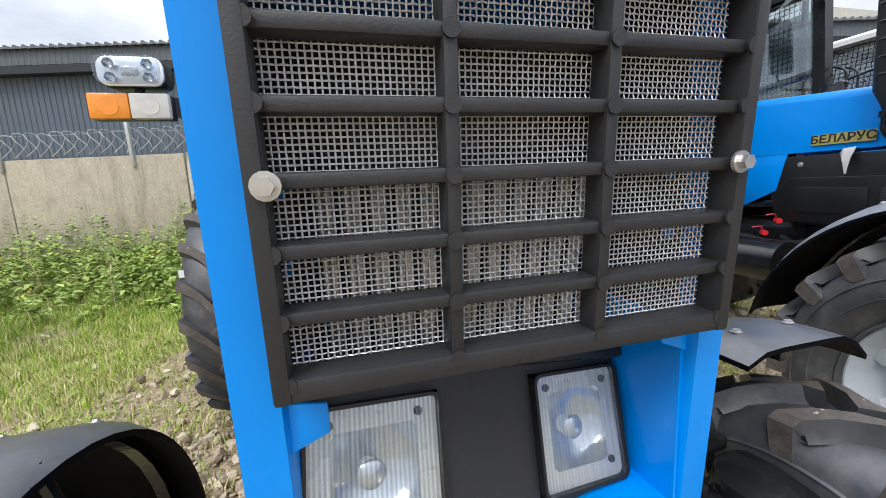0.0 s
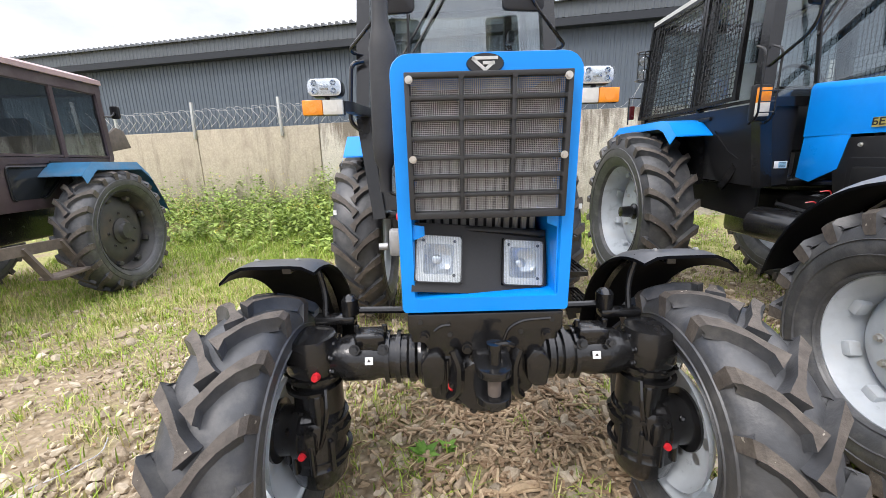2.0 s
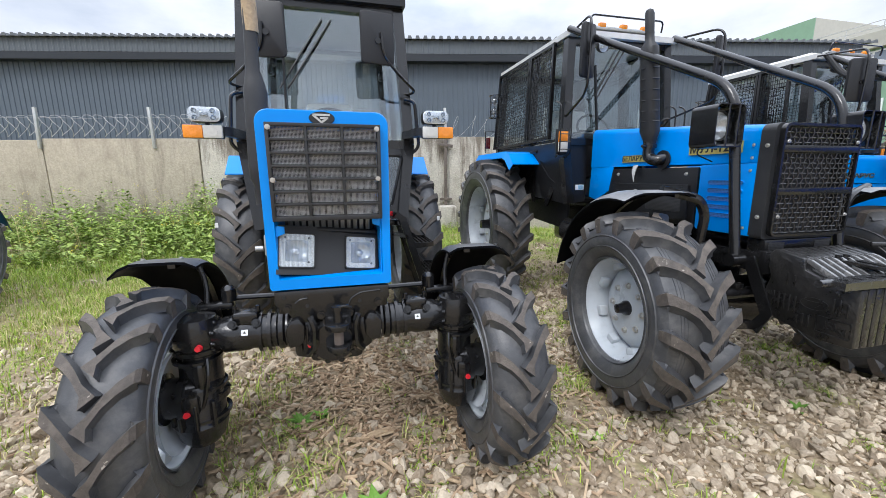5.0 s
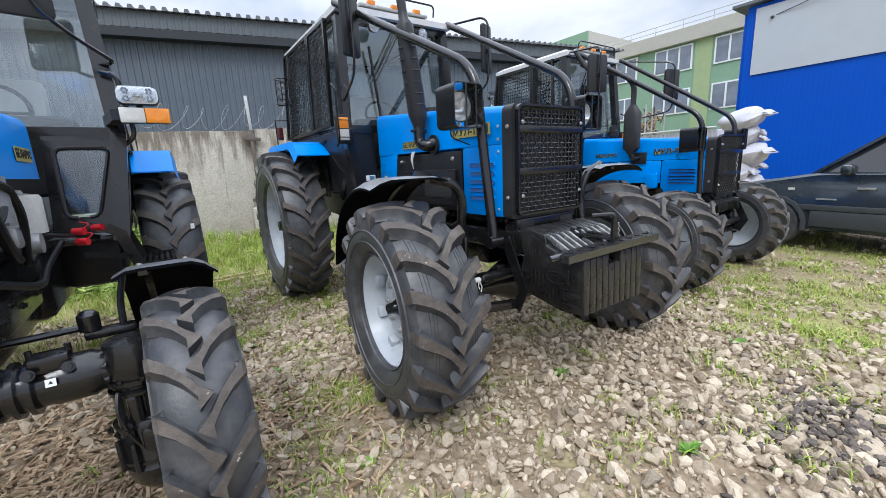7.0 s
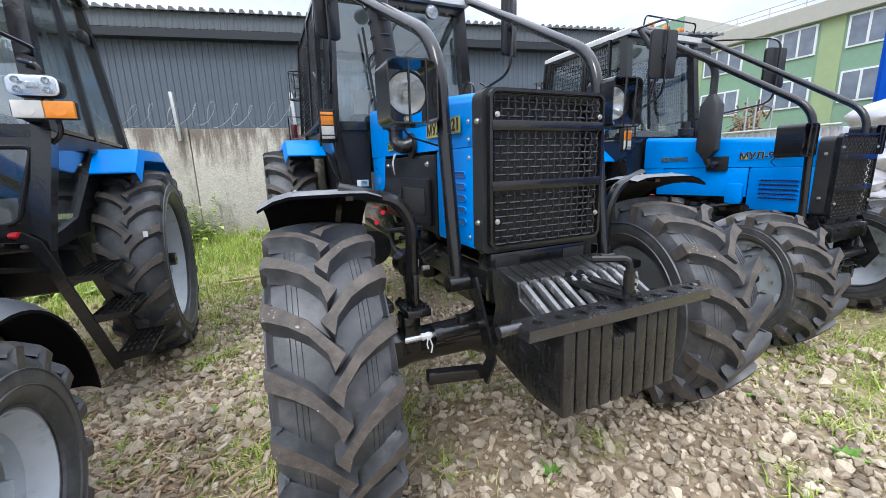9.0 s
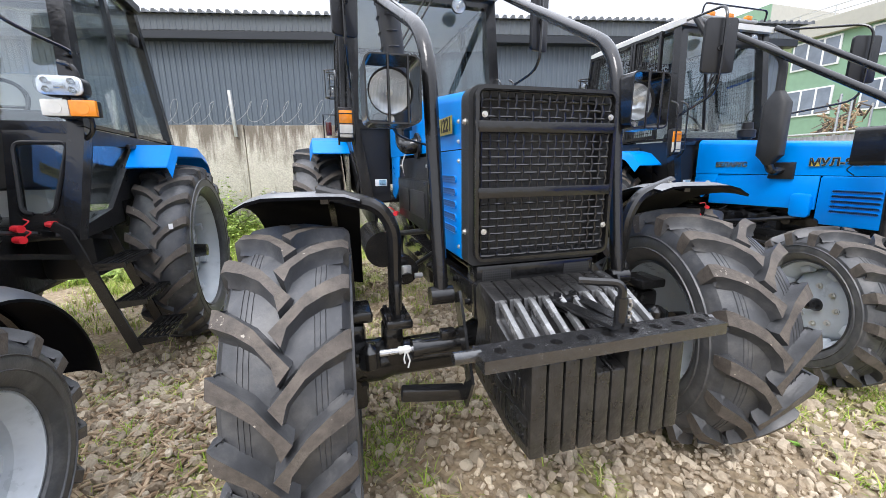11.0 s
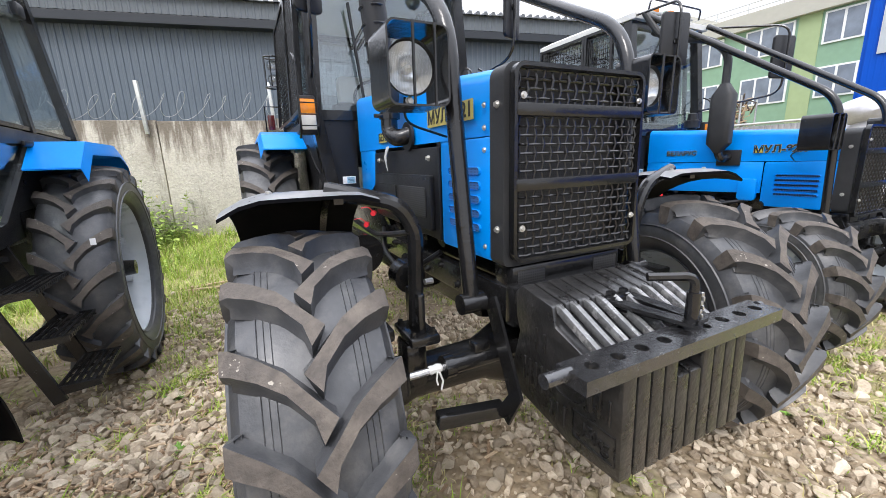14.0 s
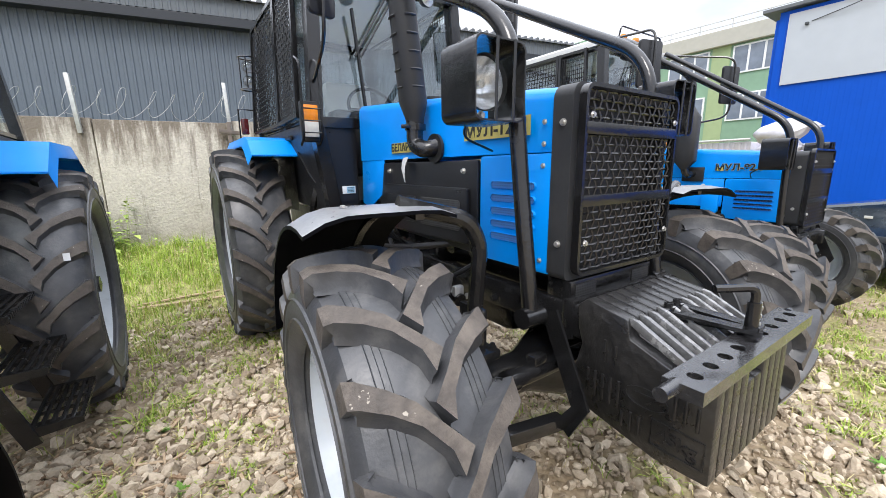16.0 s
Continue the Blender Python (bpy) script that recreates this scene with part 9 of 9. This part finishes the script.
def scatter_grass():
    rng = np.random.default_rng(31)
    items, dry = [], []
    for _ in range(17000):
        z_ = rng.random()
        if z_ < 0.45:
            u, v = rng.uniform(-6.5, -0.4), rng.uniform(-0.8, 7.2)
        elif z_ < 0.75:
            u, v = rng.uniform(-3, 5), rng.uniform(3.2, 8.0)
        else:
            u, v = rng.uniform(-1.5, 11), rng.uniform(-1.3, 4.5)
        x, y = yard_xy(u, v)
        if y - 0.035 * x > 8.25:
            continue
        g = grass_amount(x, y) * (0.55 if 1.6 < u < 4.6 and v < 0.7 else 1.0)
        if rng.random() > g ** 1.3 * 1.2 or under_wheel(u, v):
            continue
        h0 = (0.05 + 0.07 * rng.random()) * (1 + 1.2 * max(0, (v - 4.5) / 3)) * (0.5 if u > 2.5 else 1.0)
        for _ in range(int(5 + 10 * rng.random())):
            (dry if rng.random() < (0.5 if v < 3.5 and u < 0 else 0.38 if v < 5 else 0.14) else items).append((x + rng.normal() * 0.05, y + rng.normal() * 0.05, h0 * rng.uniform(0.5, 1.4), rng.uniform(0.1, 1.0)))
    # tufts in the gravel
    for _ in range(560):
        u, v = (rng.uniform(-1, 8), rng.uniform(-1.2, 3)) if rng.random() < 0.4 else (rng.uniform(1.1, 2.6), rng.uniform(0.2, 4.5)) if rng.random() < 0.45 else (rng.uniform(3, 9), rng.uniform(-1.2, 1.0))
        if under_wheel(u, v):
            continue
        x, y = yard_xy(u, v)
        if 1.6 < u < 4.6 and v < 0.7 and rng.random() < 0.7:
            continue
        h0 = rng.uniform(0.03, 0.075)
        for _ in range(int(rng.uniform(25, 110))):
            (dry if rng.random() < 0.34 else items).append((x + rng.normal() * 0.07, y + rng.normal() * 0.07, h0 * rng.uniform(0.4, 1.3), rng.uniform(0.4, 1.6)))
    # thin trodden grass between the old tractor and the next
    for _ in range(700):
        u, v = rng.uniform(-5.6, -0.9), rng.uniform(-0.6, 4.4)
        if under_wheel(u, v) or rng.random() > 0.35 + 0.45 * math.sin(1.7 * u + 0.6) * math.sin(1.3 * v - 0.4) + 0.3 * (v > 1.5):
            continue
        x, y = yard_xy(u, v)
        h0 = rng.uniform(0.02, 0.05)
        for _ in range(int(rng.uniform(25, 90))):
            (dry if rng.random() < 0.25 else items).append((x + rng.normal() * 0.09, y + rng.normal() * 0.09, h0 * rng.uniform(0.4, 1.4), rng.uniform(0.4, 1.6)))
    vs, fs = blades(rng, items)
    tagged(joined("grass", [vs], [fs], GRASS), "short green grass growing through the gravel", "grass", kind="stuff")
    vs, fs = blades(rng, dry)
    tagged(joined("dry_grass", [vs], [fs], DRY), "dry straw-coloured grass", "grass", kind="stuff")


scatter_grass()


def leaf_arrays(rng, p, d, size, n0):
    """One pointed leaf folded along its rib."""
    d = d / np.linalg.norm(d)
    side = np.cross(d, [0, 0, 1.0])
    side /= np.linalg.norm(side) + 1e-6
    up = np.cross(side, d)
    pts = np.array([p, p + d * size * 0.4 + side * size * 0.24 + up * size * 0.07, p + d * size * 0.45, p + d * size * 0.4 - side * size * 0.24 + up * size * 0.07, p + d * size * 0.98 - up * size * 0.14])
    return pts, np.array([[0, 2, 1], [0, 3, 2], [1, 2, 4], [2, 3, 4]]) + n0


def plant(rng, x, y, h, leaves, size, vs, fs, n, spread=0.5):
    z = ground_z(x, y)
    lean = rng.normal(size=2) * 0.12
    for k in range(leaves):
        f = 0.12 + 0.88 * (k + rng.random()) / leaves
        a = rng.uniform(0, 6.28)
        p = np.array([x + lean[0] * h * f, y + lean[1] * h * f, z + h * f])
        out = spread * h * 0.3 * (1.1 - f) * rng.random()
        p = p + np.array([math.cos(a), math.sin(a), 0]) * out
        d = np.array([math.cos(a), math.sin(a), rng.uniform(-0.3, 0.7)])
        q, f_ = leaf_arrays(rng, p, d, size * rng.uniform(0.6, 1.25) * (1.15 - 0.5 * f), n)
        vs.append(q)
        fs.append(f_)
        n += 5
    # stem as a thin strip pair
    for ax in ((1, 0), (0, 1)):
        w = 0.003
        q = np.array([[x - ax[0] * w, y - ax[1] * w, z], [x + ax[0] * w, y + ax[1] * w, z], [x + lean[0] * h + ax[0] * w * 0.4, y + lean[1] * h + ax[1] * w * 0.4, z + h], [x + lean[0] * h - ax[0] * w * 0.4, y + lean[1] * h - ax[1] * w * 0.4, z + h]])
        vs.append(np.concatenate([q, q[:1]]))
        fs.append(np.array([[0, 1, 2], [0, 2, 3]]) + n)
        n += 5
    return n


def scatter_weeds():
    rng = np.random.default_rng(41)
    vs, fs, n = [], [], 0
    fl, ff, fn = [], [], 0
    for _ in range(1050):
        x = rng.uniform(-12, -1.0) if rng.random() < 0.6 else rng.uniform(-6.5, -1.4)
        back = rng.random() ** 0.6
        y = 4.9 + 3.25 * back + 0.035 * x
        h = rng.uniform(0.25, 1.15) * (0.3 + 0.95 * back) * (1.15 if x < -3.5 else 0.85) * (0.75 + 0.5 * noise.noise((x * 1.3, y, 4.0)))
        n = plant(rng, x, y, h, int(rng.uniform(14, 36)), rng.uniform(0.07, 0.2), vs, fs, n, 1.1)
        if rng.random() < 0.1:
            for _ in range(9):
                p = np.array([x + rng.normal() * 0.05, y + rng.normal() * 0.05, ground_z(x, y) + h + 0.05 + 0.06 * rng.random()])
                q, f_ = leaf_arrays(rng, p, rng.normal(size=3), 0.03, fn)
                fl.append(q)
                ff.append(f_)
                fn += 5
    for _ in range(170):  # low green strip at the foot of the fence
        x = rng.uniform(-2.0, 5.0)
        y = rng.uniform(6.0, 8.15) + 0.035 * x
        n = plant(rng, x, y, rng.uniform(0.1, 0.26), int(rng.uniform(10, 20)), rng.uniform(0.06, 0.11), vs, fs, n, 1.6)
    ob = joined("weeds", vs, fs, LEAF)
    tagged(ob, "rank green weeds and nettles along the fence", "weeds", kind="stuff")
    tagged(joined("weed_flowers", fl, ff, FLOWER), "small yellow flower heads among the weeds", "flowers", kind="stuff")
    # dry stalks of last year among the weeds
    for k in range(46):
        x = rng.uniform(-9.5, -1.6)
        y = rng.uniform(5.4, 7.9) + 0.035 * x
        h, dx, dy = rng.uniform(0.5, 1.05), rng.normal() * 0.12, rng.normal() * 0.08
        z = ground_z(x, y)
        bm = B()
        tube(bm, [(x, y, z), (x + dx * 0.4, y + dy * 0.4, z + h * 0.6), (x + dx, y + dy, z + h)], [0.005, 0.004, 0.002], 5)
        for j in range(5):
            f, a = 0.5 + 0.1 * j, j * 2.4 + k
            tube(bm, [(x + dx * f, y + dy * f, z + h * f), (x + dx * f + 0.07 * math.cos(a), y + dy * f + 0.07 * math.sin(a), z + h * f + 0.09)], [0.003, 0.0045], 4)
        tagged(part("dry_stalk", bm, DRY, None, smooth=0), "dry brown weed stalk standing before the fence", "plant", "dry stalks")
    # single plants
    for k, (x, y, h, nl, sz) in enumerate(((-3.69, 5.79, 1.4, 52, 0.13), (-4.6, 5.6, 1.15, 40, 0.12), (-4.2, 6.3, 0.95, 30, 0.13), (-2.9, 5.6, 0.8, 30, 0.11))):
        v1, f1, _n = [], [], 0
        plant(rng, x, y, h, nl, sz, v1, f1, 0, 0.5)
        tagged(joined("tall_weed", v1, f1, LEAF), "tall leafy green weed in front of the fence", "plant", "tall weeds")
    for u, v, s in ((0.02, 0.95, 0.8), (0.3, 0.15, 1.2), (0.15, 0.2, 1.0), (-0.1, 0.9, 1.2), (-0.25, 0.05, 0.6), (2.9, -0.6, 0.9), (4.6, 0.2, 0.8), (1.45, 1.6, 0.8), (1.6, 0.35, 0.6), (3.0, 0.25, 0.8), (1.35, 2.2, 0.9), (4.4, -0.3, 1.0)):
        x, y = yard_xy(u, v)
        v1, f1, m_ = [], [], 0
        for k in range(14):
            a = rng.uniform(0, 6.28)
            q, f_ = leaf_arrays(rng, np.array([x, y, ground_z(x, y) + 0.01]), np.array([math.cos(a), math.sin(a), rng.uniform(0.25, 1.1)]), 0.085 * s * rng.uniform(0.6, 1.2), m_)
            v1.append(q)
            f1.append(f_)
            m_ += 5
        tagged(joined("leaf_rosette", v1, f1, BRIGHTLEAF), "bright green weed rosette growing in the gravel", "plant", "weed rosettes")


scatter_weeds()
